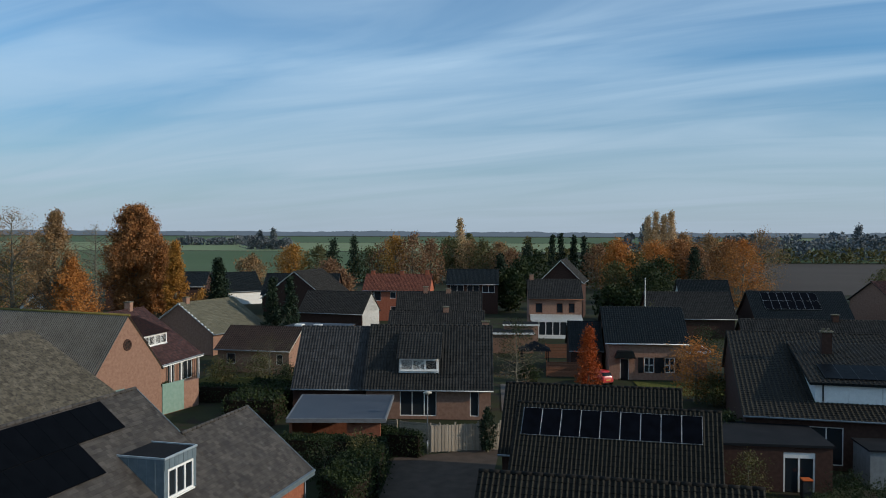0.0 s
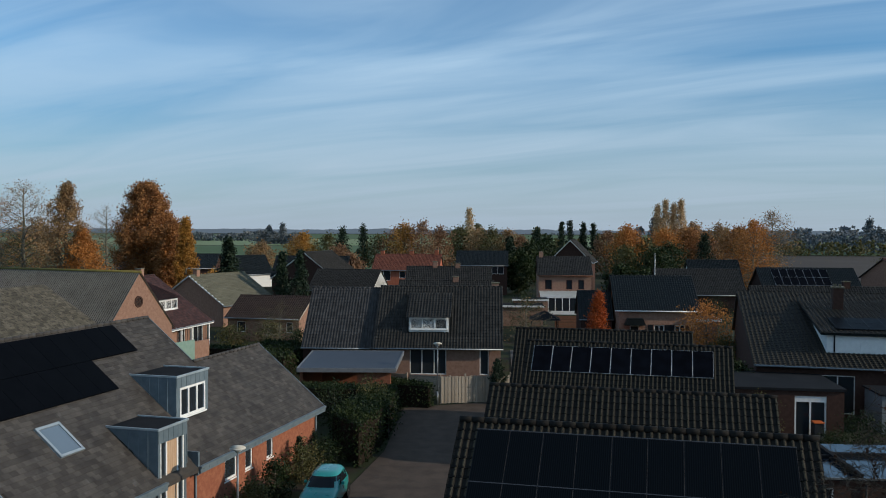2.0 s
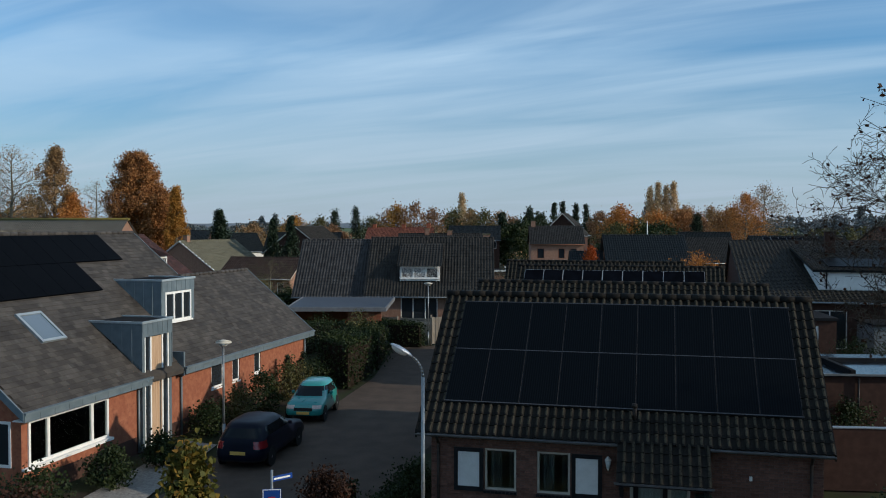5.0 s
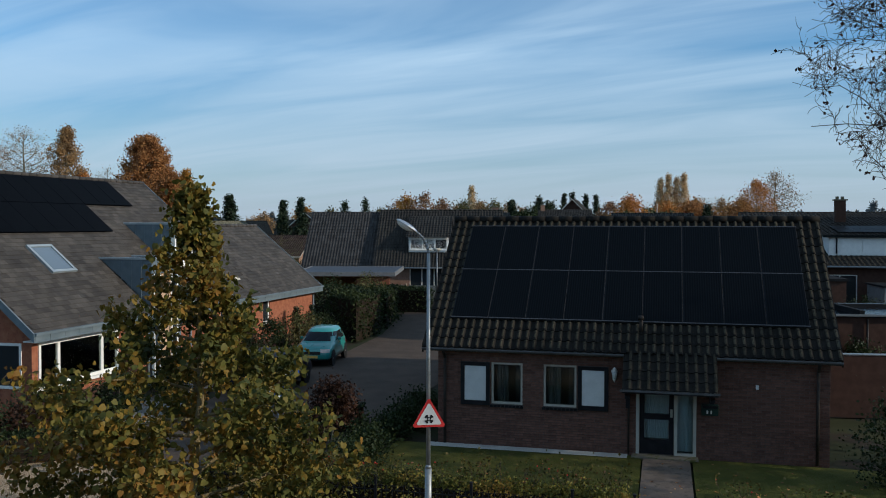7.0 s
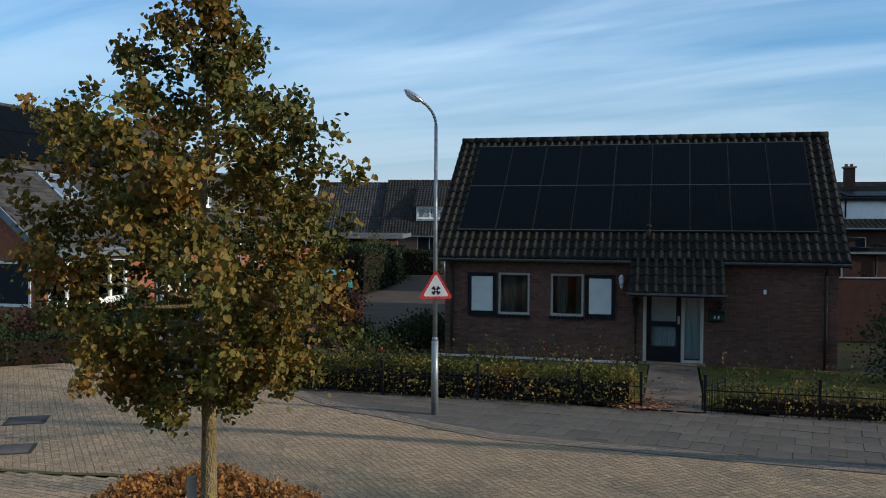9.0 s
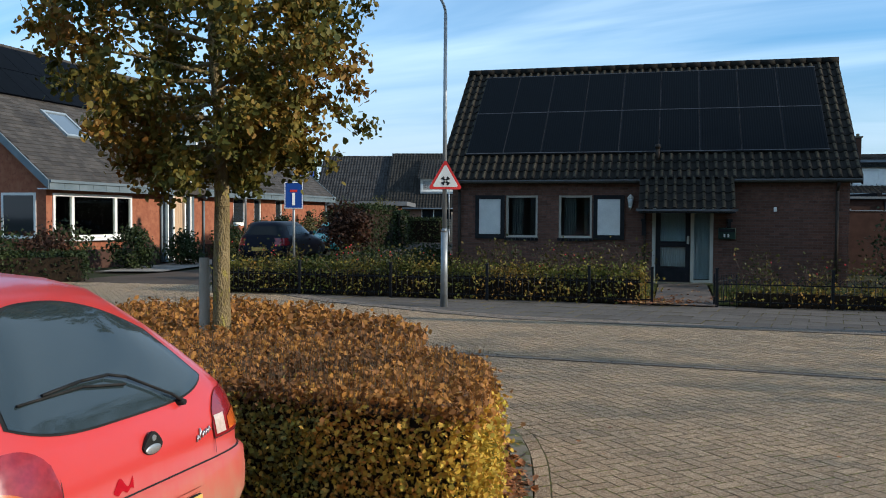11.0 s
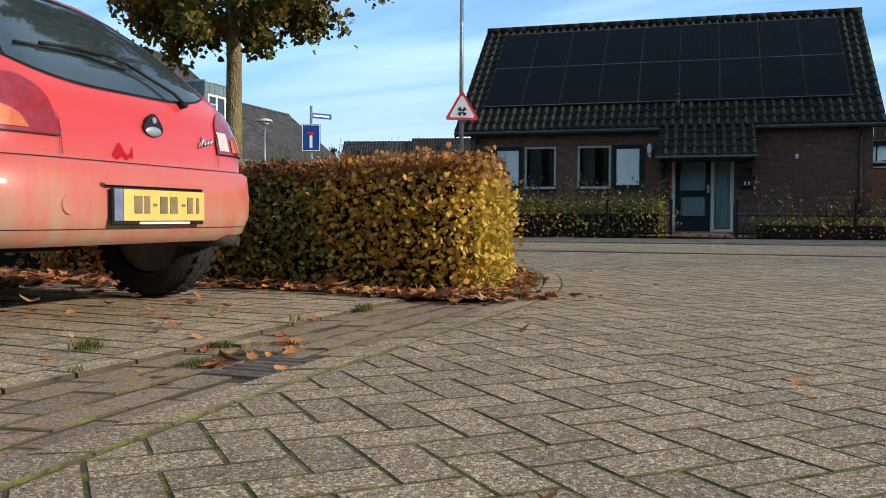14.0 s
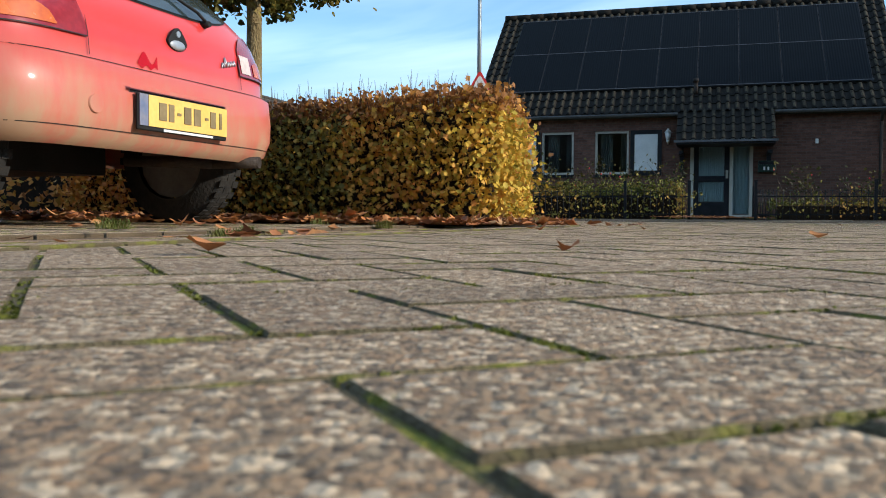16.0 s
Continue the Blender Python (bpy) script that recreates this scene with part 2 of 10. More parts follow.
def M_ribbed(name, col):
    m = bpy.data.materials.new(name); m.use_nodes = True
    n, l = m.node_tree.nodes, m.node_tree.links
    b = n["Principled BSDF"]
    tc = n.new("ShaderNodeTexCoord")
    wv = n.new("ShaderNodeTexWave"); wv.bands_direction = "X"; wv.inputs["Scale"].default_value = 5.2
    l.new(tc.outputs["Object"], wv.inputs["Vector"])
    no = n.new("ShaderNodeTexNoise"); no.inputs["Scale"].default_value = 1.2; l.new(tc.outputs["Object"], no.inputs["Vector"])
    mx = n.new("ShaderNodeMixRGB"); mx.inputs[1].default_value = (*col, 1); mx.inputs[2].default_value = (col[0] * 2.4, col[1] * 2.4, col[2] * 2.2, 1)
    l.new(wv.outputs[0], mx.inputs[0]); l.new(mx.outputs[0], b.inputs["Base Color"])
    bu = n.new("ShaderNodeBump"); bu.inputs["Strength"].default_value = 0.6; bu.inputs["Distance"].default_value = 0.006
    l.new(wv.outputs[0], bu.inputs["Height"]); l.new(bu.outputs[0], b.inputs["Normal"])
    ro = n.new("ShaderNodeMapRange"); ro.inputs["To Min"].default_value = 0.3; ro.inputs["To Max"].default_value = 0.5
    l.new(no.outputs[0], ro.inputs[0]); l.new(ro.outputs[0], b.inputs["Roughness"])
    b.inputs["Specular IOR Level"].default_value = 0.05
    return m


PVR = M_ribbed("ribbed_solar_glass", (0.0015, 0.0024, 0.0036))
ALU = M("aluminium", (0.42, 0.43, 0.44), (0.5, 0.51, 0.52), 9, 0.4, 0.05, metal=0.8)
STEEL = M("galvanised_steel", (0.2040, 0.2220, 0.2280), (0.2640, 0.2820, 0.2880), 7, 0.45, 0.1, metal=0.55, c3=(0.1560, 0.1740, 0.1740), spot=0.6)
WOOD = M("weathered_wood", (0.3000, 0.2500, 0.1900), (0.3800, 0.3200, 0.2500), 4, 0.85, 0.4, stretch=(6, 6, 0.6), vary=0.2)
WOODR = M("red_brown_wood", (0.16, 0.07, 0.04), (0.22, 0.10, 0.06), 4, 0.8, 0.3, stretch=(6, 6, 0.6), vary=0.2)
CEDAR = M("cedar_boards", (0.42, 0.27, 0.16), (0.50, 0.34, 0.22), 2, 0.75, 0.3, stretch=(7, 7, 0.5))
BARK = M("bark", (0.11, 0.10, 0.08), (0.17, 0.155, 0.12), 9, 0.95, 0.9, c3=(0.20, 0.19, 0.08), spot=0.55, stretch=(1, 1, 0.4), dist=0.02)
BARK_T = M("lichen_bark", (0.16, 0.12, 0.06), (0.25, 0.19, 0.10), 9, 0.95, 1.0, c3=(0.27, 0.22, 0.06), spot=0.55, stretch=(1, 1, 0.5), dist=0.03)
GREY_F = M("bitumen_roof", (0.0140, 0.0148, 0.0162), (0.0211, 0.0217, 0.0232), 0.7, 0.9, 0.2, spec=0.05)
GROUND = M("garden_soil_and_grass", (0.021, 0.027, 0.011), (0.036, 0.039, 0.018), 0.25, 0.95, 0.5, fine=8, c3=(0.030, 0.024, 0.017), spot=0.5)
LAWN = M("lawn", (0.062, 0.070, 0.015), (0.10, 0.098, 0.024), 1.5, 0.95, 0.9, fine=150, dist=0.03, c3=(0.11, 0.09, 0.03), spot=0.6)
FIELD_G = M("meadow", (0.066, 0.100, 0.043), (0.085, 0.118, 0.058), 0.01, 0.95, 0.3, fine=0.3)
FIELD_L = M("pale_meadow", (0.1690, 0.2210, 0.1040), (0.2080, 0.2340, 0.1300), 0.01, 0.95, 0.3, fine=0.3)
FIELD_B = M("ploughed_field", (0.0600, 0.0480, 0.0390), (0.0780, 0.0630, 0.0510), 0.02, 0.95, 0.4, fine=0.6)
STREET = M("street_clinker", (0.066, 0.049, 0.038), (0.095, 0.071, 0.055), 1.2, 0.9, 0.6, fine=24, c3=(0.0735, 0.0588, 0.0490), spot=0.58)
PAVER_R = M("reddish_paver_joined", (0.1365, 0.1040, 0.0813), (0.1755, 0.1365, 0.1105), 3, 0.9, 0.8, fine=300, c3=(0.1040, 0.0845, 0.0650), spot=0.55, vary=0.16, per="isl", dist=0.003)
SLAB = M("grey_slab", (0.092, 0.080, 0.070), (0.122, 0.106, 0.092), 2, 0.9, 0.6, fine=200, c3=(0.07, 0.062, 0.052), spot=0.57, vary=0.15, dist=0.003)
KERB = M("concrete_kerb", (0.150, 0.130, 0.100), (0.195, 0.168, 0.130), 4, 0.9, 0.7, fine=250, c3=(0.095, 0.095, 0.035), spot=0.5, vary=0.1, dist=0.003)
GRIT = M("gutter_grit", (0.075, 0.055, 0.035), (0.12, 0.088, 0.056), 9, 1.0, 0.9, fine=260, c3=(0.10, 0.10, 0.035), spot=0.60, dist=0.006)
JOINT = M("mossy_joint_sand", (0.075, 0.060, 0.036), (0.11, 0.088, 0.052), 9, 1.0, 0.8, fine=260, c3=(0.15, 0.15, 0.03), spot=0.50, dist=0.006)
IRON = M("cast_iron", (0.035, 0.028, 0.024), (0.06, 0.045, 0.035), 14, 0.7, 0.6, metal=0.6)
GRAVEL = M("gravel", (0.22, 0.20, 0.18), (0.32, 0.30, 0.27), 12, 0.95, 1.0, fine=60, vary=0.4, per="isl", dist=0.02)
TEALP = M("teal_car_paint", (0.01, 0.20, 0.18), (0.012, 0.22, 0.20), 2, 0.3, 0, coat=0.8)
NAVYP = M("navy_car_paint", (0.004, 0.006, 0.014), (0.006, 0.008, 0.018), 2, 0.35, 0, spec=0.12)
RUBBER = M("tyre_rubber", (0.018, 0.018, 0.018), (0.03, 0.028, 0.026), 20, 0.8, 0.5)
BLUES = M("blue_sign", (0.012, 0.05, 0.22), (0.014, 0.06, 0.25), 5, 0.4, 0)
REDS = M("red_sign", (0.5, 0.03, 0.03), (0.55, 0.05, 0.045), 5, 0.4, 0)
CURT = M("curtain_cloth", (0.20, 0.19, 0.185), (0.27, 0.26, 0.25), 3, 0.95, 0.2)
NET = M("net_curtain", (0.72, 0.74, 0.75), (0.8, 0.82, 0.83), 5, 0.9, 0.1, stretch=(12, 12, 0.3))
# near-black for panels that stand in for the shade inside rooms, holes and joints
DARKIN = M("hollow_shade_black", (0.02, 0.019, 0.018), (0.03, 0.028, 0.026), 3, 0.95, 0)

# ---- building blocks ----


def part(name, bm, material, parent=None, label="", m=None):
    """Links a bmesh as one mesh object under a thing or part."""
    me = bpy.data.meshes.new(name)
    bm.to_mesh(me); bm.free()
    me.materials.append(material)
    ob = new(name, me)
    if parent is not None:
        ob.parent = parent
    if m is not None:
        ob.matrix_basis = m
    if label:
        ob["label"] = label
    return ob


def pydata(name, verts, faces, material, parent=None, label="", smooth=False):
    me = bpy.data.meshes.new(name)
    me.from_pydata(verts, [], faces)
    me.materials.append(material)
    if smooth:
        me.shade_smooth()
    ob = new(name, me)
    if parent is not None:
        ob.parent = parent
    if label:
        ob["label"] = label
    return ob


def thing(name, label, category, m=None, group="", kind=""):
    ob = new(name)
    ob.empty_display_size = 0.2
    if m is not None:
        ob.matrix_basis = m
    return tagged(ob, label, category, group, kind)


def box(bm, x0, x1, y0, y1, z0, z1, bevel=0.0, m=None):
    v = [bm.verts.new((x, y, z)) for z in (z0, z1) for y in (y0, y1) for x in (x0, x1)]
    f = [bm.faces.new([v[i] for i in q]) for q in ((0, 2, 3, 1), (4, 5, 7, 6), (0, 1, 5, 4), (2, 6, 7, 3), (0, 4, 6, 2), (1, 3, 7, 5))]
    if bevel:
        es = list({e for q in f for e in q.edges})
        r = bmesh.ops.bevel(bm, geom=es, offset=bevel, segments=1, affect="EDGES")
        v = list({w for q in r["faces"] for w in q.verts} | {w for w in v if w.is_valid})
    if m is not None:
        bmesh.ops.transform(bm, matrix=m, verts=v)
    return bm


def boxes(*rows, bevel=0.0):
    bm = bmesh.new()
    for r in rows:
        box(bm, *r, bevel=bevel)
    return bm


def prism(bm, pts, z0, z1):
    lo = [bm.verts.new((x, y, z0)) for x, y in pts]
    hi = [bm.verts.new((x, y, z1)) for x, y in pts]
    bm.faces.new(lo[::-1]); bm.faces.new(hi)
    k = len(pts)
    for i in range(k):
        bm.faces.new((lo[i], lo[(i + 1) % k], hi[(i + 1) % k], hi[i]))
    return bm


def profile(bm, pts, y0, y1):
    """Extrudes an (x, z) outline along y."""
    a = [bm.verts.new((x, y0, z)) for x, z in pts]
    b = [bm.verts.new((x, y1, z)) for x, z in pts]
    bm.faces.new(a); bm.faces.new(b[::-1])
    k = len(pts)
    for i in range(k):
        bm.faces.new((a[(i + 1) % k], a[i], b[i], b[(i + 1) % k]))
    return bm


def tube(bm, p, q, r0, r1=None, seg=10, cap=True):
    r1 = r0 if r1 is None else r1
    p, q = Vector(p), Vector(q)
    rot = (q - p).to_track_quat("Z", "Y").to_matrix()
    rings = [[bm.verts.new(c + rot @ Vector((r * math.cos(a), r * math.sin(a), 0))) for a in [6.28319 * i / seg for i in range(seg)]] for c, r in ((p, r0), (q, r1))]
    for i in range(seg):
        f = bm.faces.new((rings[0][i], rings[0][(i + 1) % seg], rings[1][(i + 1) % seg], rings[1][i]))
        f.smooth = True
    if cap:
        bm.faces.new(rings[0][::-1]); bm.faces.new(rings[1])
    return bm


def pipe(bm, pts, r, seg=8):
    for a, b in zip(pts, pts[1:]):
        tube(bm, a, b, r, seg=seg)
    return bm


def tile_grid(w, ln, tw, tl, kind="pan", skip=None):
    """Roof tiles in the roof's own plane: x across, y up the slope, z proud. Yields verts and faces."""
    V, F = [], []
    nx, ny = max(1, round(w / tw)), max(1, round(ln / tl))
    tw, tl = w / nx, ln / ny
    if kind == "pan":
        prof = [(0, 0.0), (0.3, -0.004), (0.5, 0.006), (0.64, 0.04), (0.78, 0.048), (0.92, 0.04), (1.0, 0.008)]
    elif kind == "roll":
        prof = [(0, 0.012), (0.25, 0.03), (0.5, 0.012), (0.75, -0.004), (1.0, 0.012)]
    else:
        prof = [(0.012, 0.0), (0.988, 0.0)]
    lift = 0.022 if kind != "flat" else 0.012
    for j in range(ny):
        for i in range(nx):
            if skip and skip((i + 0.5) * tw, (j + 0.5) * tl):
                continue
            off = 0.5 * tw if kind == "flat" and j % 2 else 0
            k = len(V)
            dz = random.uniform(0, 0.006)
            pr = [(min(w, off + (i + a) * tw), h * tw / 0.24) for a, h in prof]
            for x, h in pr:
                V.append((x, j * tl - 0.02, h + lift + dz - 0.02))
            for x, h in pr:
                V.append((x, j * tl - 0.02, h + lift + dz))
            for x, h in pr:
                V.append((x, (j + 1) * tl, h + dz))
            q = len(pr)
            for a in range(q - 1):
                F.append((k + a, k + a + 1, k + q + a + 1, k + q + a))
                F.append((k + q + a, k + q + a + 1, k + 2 * q + a + 1, k + 2 * q + a))
    return V, F


def crest(me, pattern):
    """Paints the sunlit crests of the tiles paler: which faces of each tile carry it."""
    me.materials.append(TILE_L)
    n = len(me.polygons)
    me.polygons.foreach_set("material_index", (pattern * (n // len(pattern) + 1))[:n])


def roof_plane(name, parent, p_low_left, across, up, w, ln, mat, tw=0.24, tl=0.34, kind="pan", label="", skip=None):
    """Tiles over one roof plane, given by its lower left corner and its two directions."""
    a, u = Vector(across).normalized(), Vector(up).normalized()
    nrm = a.cross(u)
    m = Matrix((a, u, nrm)).transposed().to_4x4()
    m.translation = Vector(p_low_left)
    V, F = tile_grid(w, ln, tw, tl, kind, skip)
    ob = pydata(name, V, F, mat, parent, label)
    if mat is TILE_HJ and kind != "flat":
        crest(ob.data, ([0] * 7 + [1, 0, 1, 0, 0]) if kind == "pan" else [0, 0, 0, 1, 0, 0, 0, 0])
    ob.matrix_basis = m
    ob["kind"] = "stuff"
    return ob


def ring_frame(x0, x1, z0, z1, fr, ya, yb):
    """A rectangular frame as one closed piece."""
    bm = bmesh.new()
    o = [(x0, z0), (x1, z0), (x1, z1), (x0, z1)]
    i = [(x0 + fr, z0 + fr), (x1 - fr, z0 + fr), (x1 - fr, z1 - fr), (x0 + fr, z1 - fr)]
    vs = [[bm.verts.new((x, y, z)) for x, z in r] for r, y in ((o, ya), (i, ya), (o, yb), (i, yb))]
    for k in range(4):
        n = (k + 1) % 4
        bm.faces.new((vs[0][k], vs[0][n], vs[1][n], vs[1][k])); bm.faces.new((vs[2][n], vs[2][k], vs[3][k], vs[3][n]))
        bm.faces.new((vs[0][n], vs[0][k], vs[2][k], vs[2][n])); bm.faces.new((vs[1][k], vs[1][n], vs[3][n], vs[3][k]))
    return bm


def window(parent, x0, x1, z0, z1, y, bars=1, mat=None, fr=0.06, deep=0.09, sill=True, curtain=None, glass=None, name="window"):
    """A window in a wall that faces -y at depth y: frame, panes, sill; set 4 cm into the reveal."""
    mat = mat or WHITE
    ya, yb = y - 0.012, y + deep
    bm = ring_frame(x0, x1, z0, z1, fr, ya, yb)
    w = part(name, bm, mat, parent)
    for i in range(1, bars):
        c = x0 + (x1 - x0) * i / bars
        part("mullion", boxes((c - fr * 0.6, c + fr * 0.6, ya + 0.004, yb, z0 + fr, z1 - fr)), mat, w)
    for i in range(bars):
        a, b = x0 + (x1 - x0) * i / bars + fr * 0.5, x0 + (x1 - x0) * (i + 1) / bars - fr * 0.5
        part("pane", boxes((a, b, y + 0.03, y + 0.04, z0 + fr, z1 - fr)), glass or GLASS, w)
    if sill:
        part("sill", boxes((x0 - 0.05, x1 + 0.05, y - 0.07, y + 0.02, z0 - 0.06, z0 - 0.002)), mat, w)
    return w


def holed_wall(parent, x0, x1, z0, z1, y0, y1, holes, mat, name="wall", label=""):
    """A wall along x with rectangular openings that go through it."""
    bm = bmesh.new()
    xs = sorted({x0, x1, *[h[0] for h in holes], *[h[1] for h in holes]})
    zs = sorted({z0, z1, *[h[2] for h in holes], *[h[3] for h in holes]})
    for xa, xb in zip(xs, xs[1:]):
        run = None
        for za, zb in zip(zs, zs[1:]):
            cx, cz = (xa + xb) / 2, (za + zb) / 2
            if any(h[0] < cx < h[1] and h[2] < cz < h[3] for h in holes):
                if run:
                    box(bm, xa, xb, y0, y1, *run)
                run = None
            else:
                run = (run[0], zb) if run else (za, zb)
        if run:
            box(bm, xa, xb, y0, y1, *run)
    bmesh.ops.remove_doubles(bm, verts=bm.verts, dist=0.0005)
    return part(name, bm, mat, parent, label)


def gabled(name, label, m, w, d, eave, ridge, wall, tile, over=0.3, verge=0.15, front=(), back=(), kind="pan", tw=0.24, tl=0.34, trim=None, lean=0.0, chimneys=(), back_tiles=False, doors=(), cat="house", gable_windows=(), fascia=None):
    """A gabled house: the ridge runs along x, the front looks to -y. w, d: walls; eave, ridge: heights. front: windows (x0, x1, z0, z1, bars)."""
    h = thing(name, label, cat, m)
    y0, y1, ym = 0.0, d, d / 2 + lean
    sf, sb = (ridge - eave) / (ym - y0), (ridge - eave) / (y1 - ym)
    holes = [(f[0], f[1], f[2], f[3]) for f in front] + [(f[0], f[1], 0.0, f[2]) for f in doors]
    holed_wall(h, 0, w, 0, eave, 0, 0.25, holes, wall, "front_wall")
    # flat panel whose colour stands for the unlit room
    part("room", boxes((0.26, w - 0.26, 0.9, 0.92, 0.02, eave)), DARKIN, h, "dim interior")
    bm = boxes((0, w, d - 0.25, d, 0, eave))
    part("back_wall", bm, wall, h)
    for i, xa in enumerate((0, w - 0.25)):
        bm = bmesh.new()
        pts = [(0.25, 0), (d - 0.25, 0), (d - 0.25, eave), (d - 0.06, eave), (ym, ridge - 0.12), (0.06, eave), (0.25, eave)]
        a = [bm.verts.new((xa, y, z)) for y, z in pts]; b = [bm.verts.new((xa + 0.25, y, z)) for y, z in pts]
        bm.faces.new(a[::-1]); bm.faces.new(b)
        for k in range(len(pts)):
            bm.faces.new((a[k], a[(k + 1) % len(pts)], b[(k + 1) % len(pts)], b[k]))
        part("gable_wall", bm, wall, h)
    for f in front:
        window(h, f[0], f[1], f[2], f[3], 0.08, f[4] if len(f) > 4 else 1, trim or WHITE)
    for f in doors:
        d_ = part("door", boxes((f[0] + 0.07, f[1] - 0.07, 0.1, 0.15, 0.0, f[2] - 0.07)), f[3] if len(f) > 3 else BLACKP, h)
        part("door_frame", boxes((f[0], f[0] + 0.07, 0.06, 0.2, 0, f[2]), (f[1] - 0.07, f[1], 0.06, 0.2, 0, f[2]), (f[0] + 0.07, f[1] - 0.07, 0.06, 0.2, f[2] - 0.07, f[2])), trim or WHITE, h)
    # roof slab, tiles, ridge
    bm = bmesh.new()
    zf, zb = eave - over * sf, eave - over * sb
    pts = [(-over, zf), (ym, ridge), (d + over, zb), (d + over, zb - 0.1), (ym, ridge - 0.12), (-over, zf - 0.1)]
    a = [bm.verts.new((-verge, y, z)) for y, z in pts]; b = [bm.verts.new((w + verge, y, z)) for y, z in pts]
    bm.faces.new(a[::-1]); bm.faces.new(b)
    for k in range(6):
        bm.faces.new((a[k], a[(k + 1) % 6], b[(k + 1) % 6], b[k]))
    r = part("roof", bm, fascia or M("roof_underlay", (0.05, 0.045, 0.04), (0.07, 0.06, 0.05), 3, 0.9, 0.2), h)
    W = w + 2 * verge
    lf = math.hypot(ym + over, ridge - zf)
    roof_plane("roof_tiles", r, (-verge, -over, zf + 0.006), (1, 0, 0), (0, ym + over, ridge - zf), W, lf, tile, tw, tl, kind)
    if back_tiles:
        lb = math.hypot(d + over - ym, ridge - zb)
        roof_plane("roof_tiles", r, (w + verge, d + over, zb + 0.006), (-1, 0, 0), (0, -(d + over - ym), ridge - zb), W, lb, tile, tw, tl, kind)
    bm = bmesh.new()
    n = max(2, int(W / 0.4))
    for i in range(n):
        xa = -verge + W * i / n
        tube(bm, (xa, ym, ridge - 0.02), (xa + W / n + 0.02, ym, ridge - 0.015), 0.105, 0.095, 8)
    part("ridge_tiles", bm, tile, r)
    bm = bmesh.new()
    tube(bm, (-verge, -over - 0.06, zf - 0.02), (w + verge, -over - 0.06, zf - 0.02), 0.06, seg=8)
    part("gutter", bm, STEEL if trim is None else trim, r)
    for cx, cy, ch in chimneys:
        c = part("chimney", boxes((cx - 0.3, cx + 0.3, cy - 0.3, cy + 0.3, ridge - 1.0, ridge + ch)), wall, h)
        part("chimney_cap", boxes((cx - 0.36, cx + 0.36, cy - 0.36, cy + 0.36, ridge + ch, ridge + ch + 0.08)), KERB, c)
    return h


def solar(parent, plane, x0, y0, cols, rows, pw, ph, mat=None, frame_mat=None, gap=0.01, lift=0.09, ribs=0, label=""):
    """Solar panels on a roof plane given by a matrix (x across, y up the slope, z proud)."""
    for j in range(rows):
        for i in range(cols):
            xa, ya = x0 + i * pw, y0 + j * ph
            p = part("solar_panel", boxes((xa + gap / 2, xa + pw - gap / 2, ya + gap / 2, ya + ph - gap / 2, lift - 0.035, lift), bevel=0.004), frame_mat or PVF, parent, label, plane)
            bm = boxes((xa + gap / 2 + 0.014, xa + pw - gap / 2 - 0.014, ya + gap / 2 + 0.014, ya + ph - gap / 2 - 0.014, lift, lift + 0.003))
            part("glass", bm, mat or (PVR if ribs else PV), p)


def plane_m(p, across, up):
    a, u = Vector(across).normalized(), Vector(up).normalized()
    m = Matrix((a, u, a.cross(u))).transposed().to_4x4()
    m.translation = Vector(p)
    return m

# ---- ground ----


def sheet(name, pts, z, mat, label, cat="ground", kind="structure", thick=0.0):
    bm = bmesh.new()
    if thick:
        prism(bm, pts, z - thick, z)
    else:
        bm.faces.new([bm.verts.new((x, y, z)) for x, y in pts])
    return tagged(part(name, bm, mat), label, cat, kind=kind)


sheet("ground", [(-2500, -300), (2500, -300), (3500, 4600), (-3500, 4600)], -0.045, GROUND, "dark garden soil and rough grass between houses")
sheet("field", [(-900, 210), (-20, 260), (-30, 640), (-900, 640)], 0.03, FIELD_G, "flat green meadow beyond the village", "field")
sheet("field", [(-1500, 660), (120, 660), (120, 1150), (-1500, 1150)], 0.03, FIELD_L, "pale green meadow in the distance", "field")
sheet("field", [(-2500, 1180), (600, 1180), (600, 2400), (-2500, 2400)], 0.03, FIELD_G, "green meadow near the horizon", "field")
sheet("field", [(70, 215), (420, 215), (420, 430), (100, 430)], 0.03, FIELD_B, "brown ploughed field behind the houses", "field")
sheet("field", [(40, 450), (900, 450), (900, 560), (60, 560)], 0.03, FIELD_G, "green meadow strip behind the ploughed field", "field")
sheet("field", [(140, 600), (2200, 600), (2500, 2400), (620, 2400)], 0.03, FIELD_L, "pale fields in the distance", "field")

HM = pose(-1.14, 23.68, 0, 0, 0, -10.05)


def hw(x, y, z=0.0):
    """A place in the front house's own axes."""
    return HM @ Vector((x, y, z))


STREET_L = [(-14.5, 19.2), (-11.2, 21.5), (-9.6, 26.0), (-9.2, 34.5), (-7.0, 39.0), (-6.2, 46.0), (-6.4, 57.5)]
STREET_R = [(0.6, 60.5), (-0.6, 45.0), (-2.0, 33.0), (-3.3, 26.0), (-4.5, 19.2)]
sheet("street", STREET_L + STREET_R, -0.012, STREET, "dark clinker side street in the shade of the houses", "street")
lawn_pts = [tuple(hw(x, y)[:2]) for x, y in ((-1.4, -5.6), (4.95, -5.6), (4.95, -0.62), (-1.4, -0.62))]
sheet("lawn", lawn_pts, 0.03, LAWN, "mown front lawn with fallen leaves", "lawn")
lawn_pts = [tuple(hw(x, y)[:2]) for x, y in ((6.15, -5.9), (14.0, -5.9), (14.0, -0.62), (6.15, -0.62))]
